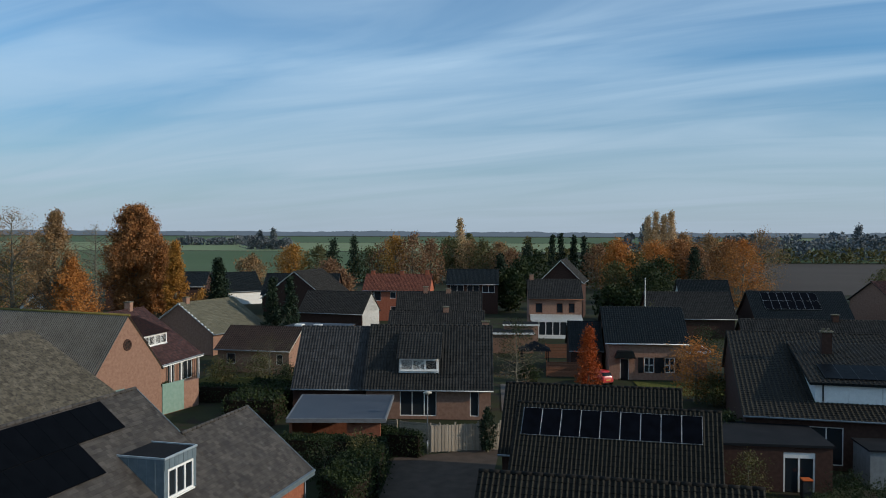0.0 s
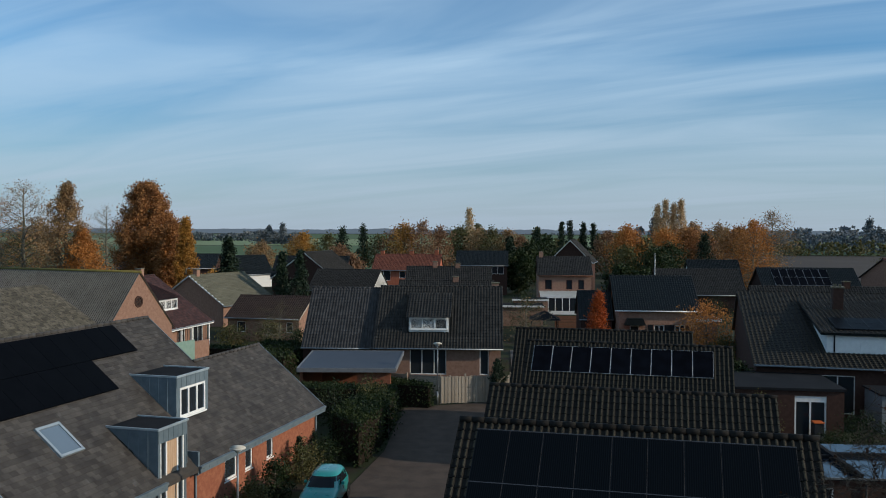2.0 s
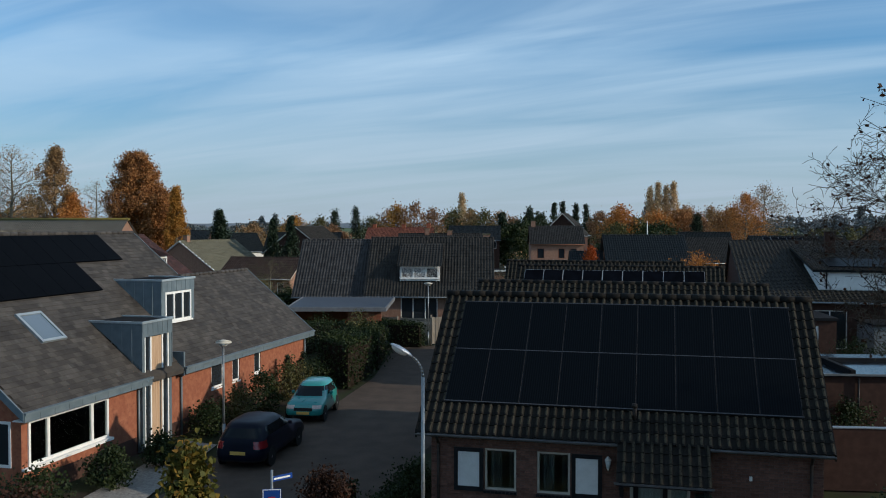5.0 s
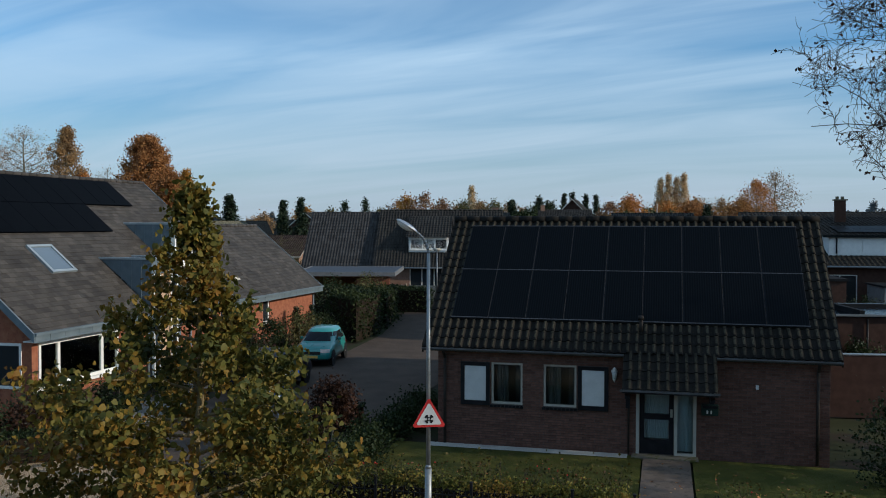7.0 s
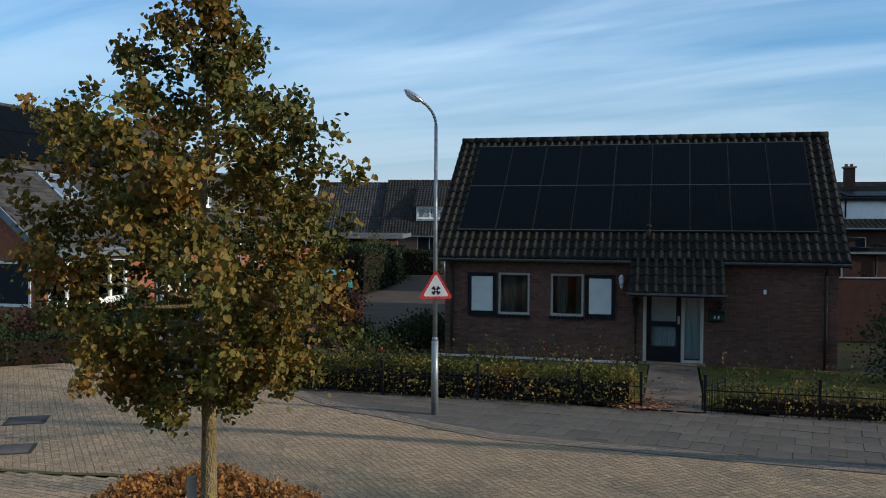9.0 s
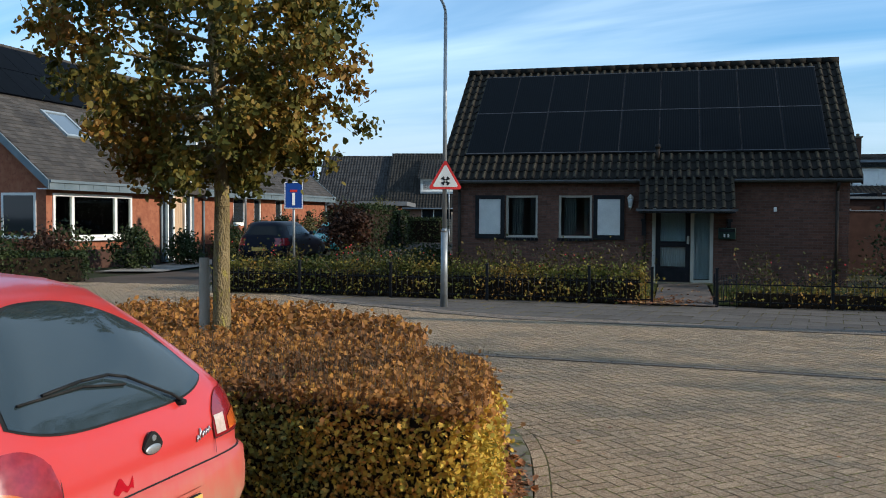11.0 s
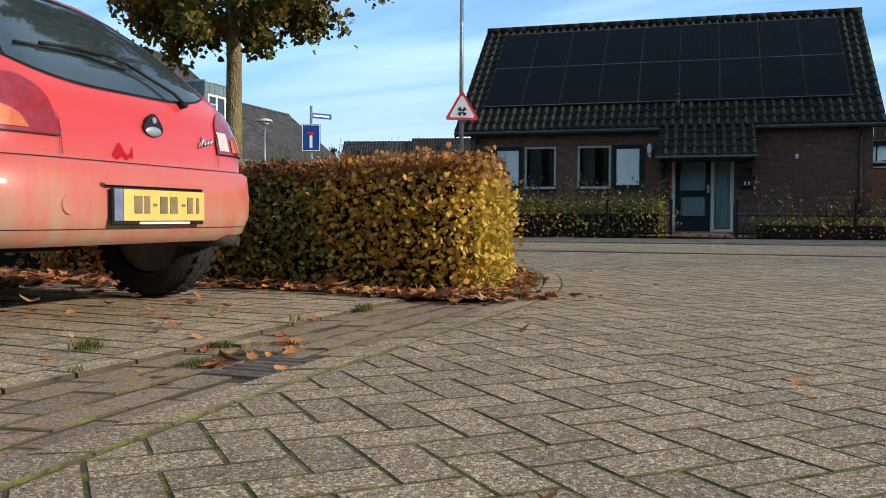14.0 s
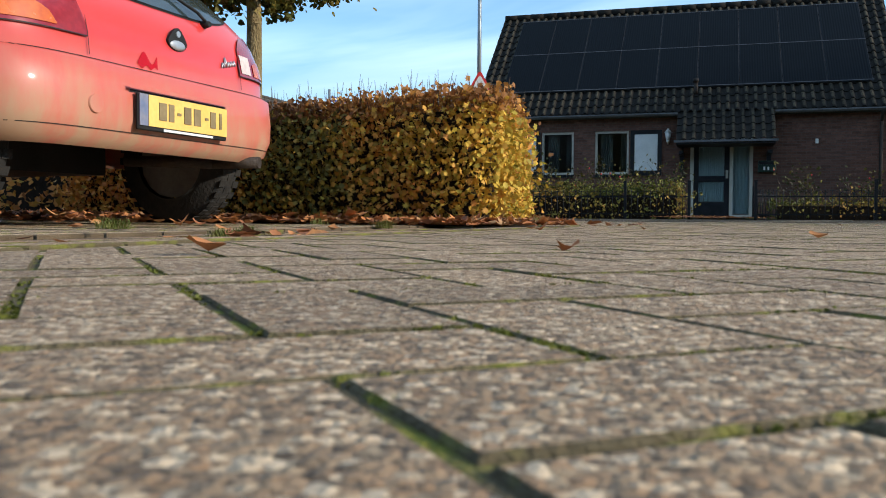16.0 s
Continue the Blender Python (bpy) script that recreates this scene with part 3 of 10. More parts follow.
sheet("lawn", lawn_pts, 0.03, LAWN, "mown front lawn with fallen leaves", "lawn")
sheet("front_lawn_far", [(14, 81), (24, 81), (24, 88.4), (14, 88.4)], 0.03, LAWN, "mown lawn before the brick house", "lawn")
sheet("back_lawn", [(-30, 76), (-16, 76), (-17, 88), (-29, 88)], 0.03, LAWN, "sunlit back garden lawn", "lawn")
# strip of white pebbles along the front wall
pb = [tuple(hw(x, y)[:2]) for x, y in ((-0.5, -0.95), (4.6, -0.95), (4.6, -0.55), (-0.5, -0.55))]
sheet("pebble_strip", pb, 0.045, M("white_pebbles", (0.42, 0.40, 0.36), (0.55, 0.53, 0.48), 40, 0.9, 1.0, fine=60, dist=0.03), "white pebble strip along the wall", "gravel")
gx = [tuple(hw(x, y)[:2]) for x, y in ((4.98, -6.2), (6.1, -6.2), (6.1, -0.6), (4.98, -0.6))]
sheet("garden_path", gx, 0.04, PAVER_R, "narrow brick garden path to the front door", "path")

# ---- the front house ----


def front_house():
    h = thing("house", "low dark brick house with black solar panels on mossy roof", "house", HM)
    YW, X0, X1 = -0.5, -0.3, 9.3
    holes = [(1.12, 1.94, 1.12, 2.2), (2.48, 3.32, 1.12, 2.2), (4.8, 6.25, 0.06, 2.02)]
    holed_wall(h, X0, X1, 0, 2.75, YW + 0.02, YW + 0.28, holes, MORTAR, "front_wall")
    # bricks of the front, in running courses
    V, F, n = [], [], 0
    bl, bh = 0.215, 0.0645
    pick = []
    j = 0
    z = 0.01
    while z + bh < 2.72:
        x = X0 - (bl / 2 if j % 2 else 0)
        while x < X1:
            a, b = max(x, X0), min(x + bl - 0.01, X1)
            x += bl
            if b - a < 0.03:
                continue
            cut = [(a, b)]
            for hx0, hx1, hz0, hz1 in holes:
                if z + bh > hz0 and z < hz1:
                    nxt = []
                    for p, q in cut:
                        if q <= hx0 or p >= hx1:
                            nxt.append((p, q))
                        else:
                            if p < hx0:
                                nxt.append((p, hx0))
                            if q > hx1:
                                nxt.append((hx1, q))
                    cut = nxt
            for p, q in cut:
                if q - p < 0.02:
                    continue
                if q - p > 0.2 and 0.75 < z < 1.75 and (4.0 < p < 4.7 or 6.3 < p < 9.2) and len(pick) < 290:
                    pick.append(((p + q) / 2, z))
                    continue
                k = len(V)
                d = random.uniform(0, 0.004)
                y0, y1 = YW + 0.004 - d, YW + 0.03
                for yy in (y0, y1):
                    V += [(p, yy, z), (q, yy, z), (q, yy, z + bh - 0.011), (p, yy, z + bh - 0.011)]
                F += [(k, k + 1, k + 2, k + 3), (k, k + 4, k + 5, k + 1), (k + 1, k + 5, k + 6, k + 2), (k + 2, k + 6, k + 7, k + 3), (k + 3, k + 7, k + 4, k)]
        z += bh
        j += 1
    bw = pydata("brickwork", V, F, BRICK_HJ, h); bw["kind"] = "stuff"
    # the other walls
    part("back_wall", boxes((X0, X1, 6.2, 6.45, 0, 2.75)), BRICK_H, h)
    for xa in (X0, X1 - 0.25):
        bm = bmesh.new()
        pts = [(YW + 0.29, 0), (6.2, 0), (6.2, 2.7), (2.96, 5.65), (YW + 0.05, 2.65), (YW + 0.29, 2.65)]
        a = [bm.verts.new((xa, y, zz)) for y, zz in pts]; b = [bm.verts.new((xa + 0.25, y, zz)) for y, zz in pts]
        bm.faces.new(a[::-1]); bm.faces.new(b)
        for k in range(len(pts)):
            bm.faces.new((a[k], a[(k + 1) % len(pts)], b[(k + 1) % len(pts)], b[k]))
        part("gable_wall", bm, BRICK_H, h)
    part("room", boxes((0.0, 9.0, 1.2, 1.22, 0, 2.6), (0.0, 9.0, YW + 0.3, 1.2, 2.6, 2.62), (0.0, 9.0, YW + 0.3, 1.2, 0.0, 0.02)), M("plaster_inside", (0.22, 0.2, 0.18), (0.26, 0.24, 0.21), 2, 0.9, 0), h, "dim interior")
    # windows with open shutters
    for x0, x1 in ((1.12, 1.94), (2.48, 3.32)):
        w = window(h, x0, x1, 1.12, 2.2, YW + 0.06, 1, CREAM, 0.055, 0.08, False, glass=CLEAR)
        nb = 9
        for i in range(nb):
            a = x0 - 0.03 + (x1 - x0 + 0.06) * i / nb
            part("sill_brick", boxes((a + 0.004, a + (x1 - x0 + 0.06) / nb - 0.004, YW - 0.05, YW + 0.05, 1.045, 1.112)), BLACKP, w)
        bm = bmesh.new()
        cx = (x0 + x1) / 2
        for a, b in ((x0 + 0.12, x0 + 0.42), (x1 - 0.22, x1 - 0.05)):
            pv = None
            for i in range(25):
                xx = a + (b - a) * i / 24
                yy = YW + 0.24 + 0.025 * math.sin(i * 1.7)
                c = (bm.verts.new((xx, yy, 1.15)), bm.verts.new((xx, yy, 2.18)))
                if pv:
                    bm.faces.new((pv[0], c[0], c[1], pv[1]))
                pv = c
        part("curtain", bm, CURT, w, "grey pleated curtain")
    for x0, x1 in ((0.32, 1.09), (3.36, 4.12)):
        s = part("shutter", boxes((x0, x0 + 0.1, YW - 0.055, YW - 0.01, 1.08, 2.2), (x1 - 0.1, x1, YW - 0.055, YW - 0.01, 1.08, 2.2), (x0 + 0.1, x1 - 0.1, YW - 0.055, YW - 0.01, 1.08, 1.2), (x0 + 0.1, x1 - 0.1, YW - 0.055, YW - 0.01, 2.1, 2.2)), BLACKP, h, "black framed shutter, folded open")
        part("shutter_panel", boxes((x0 + 0.1, x1 - 0.1, YW - 0.045, YW - 0.015, 1.2, 2.1), bevel=0.006), PANELW, s, "pale grey infill panel")
        for z in (1.3, 2.0):
            part("hinge", boxes((x1 - 0.02 if x0 < 2 else x0 - 0.03, x1 + 0.03 if x0 < 2 else x0 + 0.02, YW - 0.07, YW - 0.056, z, z + 0.05)), IRON, s)
    # entrance: half glazed door, side light
    f = part("door_frame", boxes((4.8, 4.88, YW, YW + 0.12, 0.06, 2.02), (5.72, 5.8, YW, YW + 0.12, 0.06, 2.02), (6.17, 6.25, YW, YW + 0.12, 0.06, 2.02), (4.88, 5.72, YW, YW + 0.12, 1.95, 2.02), (5.8, 6.17, YW, YW + 0.12, 1.95, 2.02), (5.8, 6.17, YW, YW + 0.12, 0.06, 0.12)), CREAM, h)
    part("door_step", boxes((4.7, 6.3, YW - 0.35, YW + 0.1, 0.0, 0.055), bevel=0.01), KERB, h)
    dr = part("front_door", boxes((4.89, 5.0, YW + 0.05, YW + 0.1, 0.07, 1.94), (5.6, 5.71, YW + 0.05, YW + 0.1, 0.07, 1.94), (5.0, 5.6, YW + 0.05, YW + 0.1, 0.07, 0.42), (5.0, 5.6, YW + 0.05, YW + 0.1, 0.93, 1.06), (5.0, 5.6, YW + 0.05, YW + 0.1, 1.85, 1.94)), BLACKP, h, "black half glazed front door, shut")
    for z0, z1 in ((0.42, 0.93), (1.06, 1.85)):
        part("pane", boxes((5.0, 5.6, YW + 0.07, YW + 0.075, z0, z1)), CLEAR, dr)
    part("handle", boxes((5.63, 5.69, YW + 0.02, YW + 0.05, 1.0, 1.2), bevel=0.008), CREAM, dr)
    part("pane", boxes((5.8, 6.17, YW + 0.05, YW + 0.055, 0.12, 1.95)), CLEAR, f)
    bm = bmesh.new()
    for a, b, z0, z1 in ((5.0, 5.6, 0.44, 0.92), (5.0, 5.6, 1.06, 1.85), (5.8, 6.17, 0.14, 1.95)):
        pv = None
        for i in range(41):
            xx = a + (b - a) * i / 40
            yy = YW + 0.17 + 0.012 * math.sin(i * 1.9) + 0.008 * math.sin(i * 0.7)
            c = (bm.verts.new((xx, yy, z0)), bm.verts.new((xx, yy, z1)))
            if pv:
                bm.faces.new((pv[0], c[0], c[1], pv[1]))
            pv = c
    part("net_curtain", bm, NET, f, "pleated pale net curtain")
    # roof
    S = 0.893
    zr = lambda y: 3.24 + S * y
    RX0, RX1 = -0.66, 9.52
    bm = bmesh.new()
    pts = [(-0.7, zr(-0.7) - 0.02), (2.96, zr(2.96) - 0.02), (6.62, zr(-0.7) - 0.02), (6.62, zr(-0.7) - 0.14), (2.96, zr(2.96) - 0.16), (-0.7, zr(-0.7) - 0.14)]
    a = [bm.verts.new((RX0 + 0.03, y, z)) for y, z in pts]; b = [bm.verts.new((RX1 - 0.03, y, z)) for y, z in pts]
    bm.faces.new(a[::-1]); bm.faces.new(b)
    for k in range(6):
        bm.faces.new((a[k], a[(k + 1) % 6], b[(k + 1) % 6], b[k]))
    box(bm, 4.52, 6.68, -1.5, -0.7, zr(-1.5) - 0.12, zr(-1.5) - 0.06)
    under = M("roof_underlay", (0.05, 0.045, 0.04), (0.07, 0.06, 0.05), 3, 0.9, 0.2)
    r = part("roof", bm, under, h, "dark roof covered with moss-edged concrete tiles")
    nx, tw = 48, (RX1 - RX0) / 48
    ln = math.hypot(2.96 + 0.7, S * 3.66)
    ny, tl = 15, ln / 15
    RM = plane_m((RX0, -0.72, zr(-0.72)), (1, 0, 0), (0, 1, S))
    prof = [(0, 0.0), (0.28, -0.004), (0.48, 0.006), (0.6, 0.04), (0.76, 0.05), (0.9, 0.04), (1.02, 0.006)]
    TV, TF = [], []
    for lay, (yy, dz) in enumerate(((-0.035, 0.002), (-0.035, 0.026), (0.02, 0.03), (tl, 0.0))):
        TV += [(x * tw, yy, hh + dz) for x, hh in prof]
    q = len(prof)
    for lay in range(3):
        TF += [(lay * q + k, lay * q + k + 1, (lay + 1) * q + k + 1, (lay + 1) * q + k) for k in range(q - 1)]
    tme = bpy.data.meshes.new("roof_tile"); tme.from_pydata(TV, [], TF); tme.materials.append(TILE_H)
    pat = [0] * (2 * (q - 1)) + [1 if 3 <= k <= 4 else 0 for k in range(q - 1)]
    crest(tme, pat)
    JV, JF = [], []
    cnt = 0
    px0, px1 = -0.02 - RX0, 8.95 - RX0
    cells = [(i, j) for j in range(ny) for i in range(nx)]
    for i, j in cells:
        cx, cy = (i + 0.5) * tw, (j + 0.5) * tl
        covered = px0 + 0.2 < cx < px1 - 0.2 and 1.25 < cy < 4.35
        single = (j < 4 or i < 3 or i > 44 or j >= 13) and not covered and cnt < 296
        mm = Matrix.Translation((i * tw, j * tl, random.uniform(0, 0.006))) @ Matrix.Rotation(random.uniform(-0.012, 0.012), 4, "Z")
        if single:
            t = new("roof_tile", tme); t.parent = r; t.matrix_basis = RM @ mm
            cnt += 1
        else:
            k = len(JV)
            JV += [tuple(mm @ Vector(v)) for v in TV]
            JF += [tuple(k + e for e in f_) for f_ in TF]
    o = pydata("roof_tiles", JV, JF, TILE_HJ, r); crest(o.data, pat); o.matrix_basis = RM; o["kind"] = "stuff"
    # canopy over the entrance: the same tiles carried further down
    CX0, CX1 = 4.5, 6.7
    lc = math.hypot(0.86, 0.86 * S)
    roof_plane("canopy_tiles", r, (CX0, -1.56, zr(-1.56) + 0.005), (1, 0, 0), (0, 1, S), CX1 - CX0, lc, TILE_HJ, tw, tl, "pan")
    part("canopy_board", boxes((CX0 - 0.05, CX1 + 0.05, -1.6, -1.55, zr(-1.56) - 0.05, zr(-1.56) + 0.0)), GUT, r)
    part("canopy_soffit", boxes((CX0, CX1, -1.55, YW, zr(-1.56) - 0.09, zr(-1.56) - 0.06)), BLACKP, r)
    for x in (4.6, 6.6):
        part("canopy_bracket", boxes((x - 0.05, x + 0.05, -1.2, YW, 1.55, 1.62), (x - 0.05, x + 0.05, YW - 0.08, YW, 1.2, 1.62)), BLACKP, r)
    # ridge and verge
    bm = bmesh.new()
    for i in range(26):
        xa = RX0 + (RX1 - RX0) * i / 26
        tube(bm, (xa, 2.96, zr(2.96) + 0.03), (xa + (RX1 - RX0) / 26 + 0.03, 2.96, zr(2.96) + 0.04), 0.115, 0.1, 9)
    part("ridge_tiles", bm, TILE_HJ, r, "moss and lichen covered ridge tiles")
    for xa in (RX0 - 0.02, RX1 - 0.02):
        bm = bmesh.new()
        for j in range(ny):
            y0 = -0.72 + 3.68 * j / ny
            y1 = -0.72 + 3.68 * (j + 1) / ny
            v = [bm.verts.new(c) for c in ((xa, y0, zr(y0) - 0.16), (xa, y1, zr(y1) - 0.16), (xa, y1, zr(y1) + 0.02), (xa, y0, zr(y0) + 0.055), (xa + 0.04, y0, zr(y0) - 0.16), (xa + 0.04, y1, zr(y1) - 0.16), (xa + 0.04, y1, zr(y1) + 0.02), (xa + 0.04, y0, zr(y0) + 0.055))]
            for f_ in ((0, 1, 2, 3), (4, 7, 6, 5), (3, 2, 6, 7), (0, 3, 7, 4), (0, 4, 5, 1)):
                bm.faces.new([v[k] for k in f_])
        part("verge_tiles", bm, TILE_HJ, r)
    # gutter and pipes
    for xa, xb in ((RX0, 4.5), (6.7, RX1)):
        bm = bmesh.new()
        pts = []
        for i in range(7):
            an = math.pi + math.pi * i / 6
            pts.append((-0.78 + 0.065 * math.cos(an), zr(-0.72) - 0.03 + 0.065 * math.sin(an)))
        rows = [[bm.verts.new((x, y, z)) for y, z in pts] for x in (xa, xb)]
        for k in range(6):
            bm.faces.new((rows[0][k], rows[0][k + 1], rows[1][k + 1], rows[1][k]))
        box(bm, xa, xb, -0.86, -0.845, zr(-0.72) - 0.045, zr(-0.72) - 0.02)
        part("gutter", bm, GUT, r)
    for x in (-0.1, 9.02):
        bm = bmesh.new()
        pipe(bm, [(x, -0.78, zr(-0.72) - 0.08), (x, YW - 0.06, zr(-0.72) - 0.3), (x, YW - 0.06, 0.05)], 0.04)
        part("downpipe", bm, IRON, h, "dark downpipe")
    bm = bmesh.new()
    pipe(bm, [(4.62, -0.55, 2.4), (4.62, YW - 0.03, 2.2), (4.62, YW - 0.03, 0.05)], 0.025)
    part("downpipe", bm, IRON, h, "thin dark downpipe")
    bm = bmesh.new()
    tube(bm, (4.9, -0.2, zr(-0.2)), (4.9, -0.2, zr(-0.2) + 0.32), 0.05)
    tube(bm, (4.9, -0.2, zr(-0.2) + 0.32), (4.9, -0.2, zr(-0.2) + 0.42), 0.08, 0.06)
    part("vent_pipe", bm, IRON, r)
    # solar panels, two rows of nine
    PM = plane_m((0, 0, zr(0)), (1, 0, 0), (0, 1, S))
    solar(h, PM, -0.05, 0.02, 9, 2, 0.995, 1.8, ribs=16, label="black ribbed solar panel")
    for yy in (0.0, 1.81, 3.62):
        part("panel_rail", boxes((-0.06, 8.92, yy - 0.004, yy + 0.022, 0.06, 0.098)), M("dull_rail", (0.035, 0.038, 0.043), (0.05, 0.053, 0.06), 6, 0.5, 0, metal=0.2), h, "thin dull metal rail", PM)
    # wall fittings
    lt = part("wall_lantern", boxes((4.24, 4.3, YW - 0.03, YW, 1.88, 2.0)), WHITE, h, "white carriage lantern on the brick wall")
    bm = bmesh.new()
    tube(bm, (4.27, YW - 0.14, 1.93), (4.27, YW - 0.14, 2.12), 0.045, 0.075, 6)
    part("lamp_glass", bm, M("frosted_glass", (0.6, 0.62, 0.6), (0.65, 0.66, 0.64), 5, 0.3, 0), lt)
    bm = bmesh.new()
    tube(bm, (4.27, YW - 0.14, 2.12), (4.27, YW - 0.14, 2.22), 0.09, 0.012, 6)
    part("lamp_cap", bm, WHITE, lt)
    bm = bmesh.new()
    tube(bm, (4.27, YW - 0.14, 1.86), (4.27, YW - 0.14, 1.93), 0.012, 0.045, 6)
    pipe(bm, [(4.27, YW, 1.92), (4.27, YW - 0.08, 1.84), (4.27, YW - 0.14, 1.88)], 0.012, 6)
    part("lamp_arm", bm, WHITE, lt)
    mb = part("letter_box", boxes((6.36, 6.76, YW - 0.16, YW, 1.13, 1.4), bevel=0.015), M("dark_green_metal", (0.015, 0.03, 0.025), (0.02, 0.04, 0.03), 5, 0.4, 0.1), h, "dark green metal letter box")
    part("letter_flap", boxes((6.38, 6.74, YW - 0.175, YW - 0.16, 1.31, 1.38)), BLACKP, mb)
    for x in (6.48, 6.57):
        part("number_bar", boxes((x, x + 0.04, YW - 0.168, YW - 0.16, 1.18, 1.26)), PANELW, mb)
    part("wall_sensor", boxes((7.62, 7.69, YW - 0.06, YW, 1.8, 1.91), bevel=0.01), WHITE, h)
    # singled-out bricks, shared mesh
    bme = bpy.data.meshes.new("brick")
    bb = bmesh.new(); box(bb, -0.1025, 0.1025, 0.0, 0.03, 0, bh - 0.011, bevel=0.0)
    bb.to_mesh(bme); bb.free(); bme.materials.append(BRICK_H)
    for x, z in pick:
        o = new("brick", bme); o.parent = h; o.location = (x, YW + 0.004 - random.uniform(0, 0.004), z)
    return h


front_house()

# ---- the long grey slate house ----


def flat_top(parent, name, x0, x1, y0, y1, z):
    """A flat dark roof inside a thin raised zinc rim."""
    r = part(name, boxes((x0 + 0.06, x1 - 0.06, y0 + 0.06, y1, z, z + 0.03)), GREY_F, parent)
    part("rim", boxes((x0, x1, y0, y0 + 0.06, z, z + 0.085), (x0, x0 + 0.06, y0 + 0.06, y1, z, z + 0.085), (x1 - 0.06, x1, y0 + 0.06, y1, z, z + 0.085), bevel=0.008), ZINC_L, r, "bright zinc rim")


def slate_house():
    h = thing("house", "long red brick house with grey slate roof and zinc dormers", "house", pose(-13.13, 24.70, 0, 0, 0, 78.6))
    S = 0.826
    ze = 2.62
    zr = lambda y: ze + S * y
    YW = 0.35
    # walls
    holes = [(0.25, 4.0, 0.93, 2.28), (10.75, 11.75, 1.3, 2.4), (12.5, 13.15, 1.3, 2.4), (14.5, 15.15, 1.3, 2.4)]
    holed_wall(h, 0, 20, -0.05, 2.9, YW, YW + 0.3, holes, BRICK_O, "front_wall")
    part("plinth", boxes((0, 20, YW - 0.012, YW, -0.05, 0.55)), BRICK_D, h, "dark brick plinth")
    part("back_wall", boxes((0, 20, 11.2, 11.5, -0.05, 2.9)), BRICK_O, h)
    part("room", boxes((0.3, 19.7, 1.9, 1.92, 0, 2.8), (0.3, 19.7, YW + 0.3, 1.9, 0.5, 0.52)), M("plaster_inside", (0.22, 0.2, 0.18), (0.26, 0.24, 0.21), 2, 0.9, 0), h, "dim interior")
    for xa, ym, top, ye in ((0, 6.05, 7.4, 11.2), (13.4, 6.05, 7.4, 11.2), (19.7, 3.7, 5.3, 7.2)):
        bm = bmesh.new()
        pts = [(YW + 0.3, -0.05), (ye, -0.05), (ye, zr(2 * ym - ye) - 0.2), (ym, top), (YW + 0.3, zr(YW + 0.3) - 0.2)]
        a = [bm.verts.new((xa, y, z)) for y, z in pts]; b = [bm.verts.new((xa + 0.3, y, z)) for y, z in pts]
        bm.faces.new(a[::-1]); bm.faces.new(b)
        for k in range(len(pts)):
            bm.faces.new((a[k], a[(k + 1) % len(pts)], b[(k + 1) % len(pts)], b[k]))
        part("gable_wall", bm, BRICK_O, h)
    # roofs: tall near part, lower far part
    under = MATS["roof_underlay"]
    for xa, xb, ym, ye in ((-0.35, 13.85, 6.05, 12.1), (13.85, 20.3, 3.7, 7.4)):
        bm = bmesh.new()
        pts = [(0, zr(0) - 0.03), (ym, zr(ym) - 0.03), (ye, zr(0) - 0.03), (ye, zr(0) - 0.2), (ym, zr(ym) - 0.22), (0, zr(0) - 0.2)]
        a = [bm.verts.new((xa, y, z)) for y, z in pts]; b = [bm.verts.new((xb, y, z)) for y, z in pts]
        bm.faces.new(a[::-1]); bm.faces.new(b)
        for k in range(6):
            bm.faces.new((a[k], a[(k + 1) % 6], b[(k + 1) % 6], b[k]))
        r = part("roof", bm, under, h, "grey slate roof")
        ln = math.hypot(ym, S * ym)
        open_porch = (lambda x, y: 5.75 < x - 0.35 < 8.2 and y < 0.5) if xa < 0 else None
        roof_plane("slating", r, (xa, -0.02, zr(-0.02)), (1, 0, 0), (0, 1, S), xb - xa, ln, SLATE, 0.3, 0.2, "flat", skip=open_porch)
        bm = bmesh.new()
        n = int((xb - xa) / 0.4)
        for i in range(n):
            x = xa + (xb - xa) * i / n
            tube(bm, (x, ym, zr(ym)), (x + (xb - xa) / n + 0.02, ym, zr(ym) + 0.01), 0.09, 0.08, 8)
        part("ridge_tiles", bm, SLATE, r)
        for x in ((xa - 0.02, xb + 0.0) if xa < 0 else (xb,)):
            bm = bmesh.new()
            yb = 3.75 if x == 13.85 else -0.05
            v = [bm.verts.new(c) for c in ((x, yb, zr(yb) + 0.04), (x, ym, zr(ym) + 0.05), (x, ym, zr(ym) - 0.22), (x, yb, zr(yb) - 0.22), (x + 0.05, yb, zr(yb) + 0.04), (x + 0.05, ym, zr(ym) + 0.05), (x + 0.05, ym, zr(ym) - 0.22), (x + 0.05, yb, zr(yb) - 0.22))]
            for f in ((0, 3, 2, 1), (4, 5, 6, 7), (0, 1, 5, 4), (3, 7, 6, 2), (0, 4, 7, 3)):
                bm.faces.new([v[k] for k in f])
            part("verge_board", bm, ZINC, r)
    for xa, xb in ((-0.35, 5.95), (8.15, 20.3)):
        bm = bmesh.new()
        box(bm, xa, xb, -0.12, 0.02, zr(0) - 0.06, zr(0) + 0.02)
        n = int((xb - xa) / 0.62)
        for i in range(n):
            x = xa + (xb - xa) * i / n
            box(bm, x + 0.006, x + (xb - xa) / n - 0.006, -0.075, 0.0, zr(0) - 0.26, zr(0) - 0.06)
        part("zinc_fascia", bm, ZINC, h, "zinc gutter and panelled fascia")
        part("soffit", boxes((xa, xb, 0.0, YW, zr(0) - 0.25, zr(0) - 0.22)), WHITE, h)
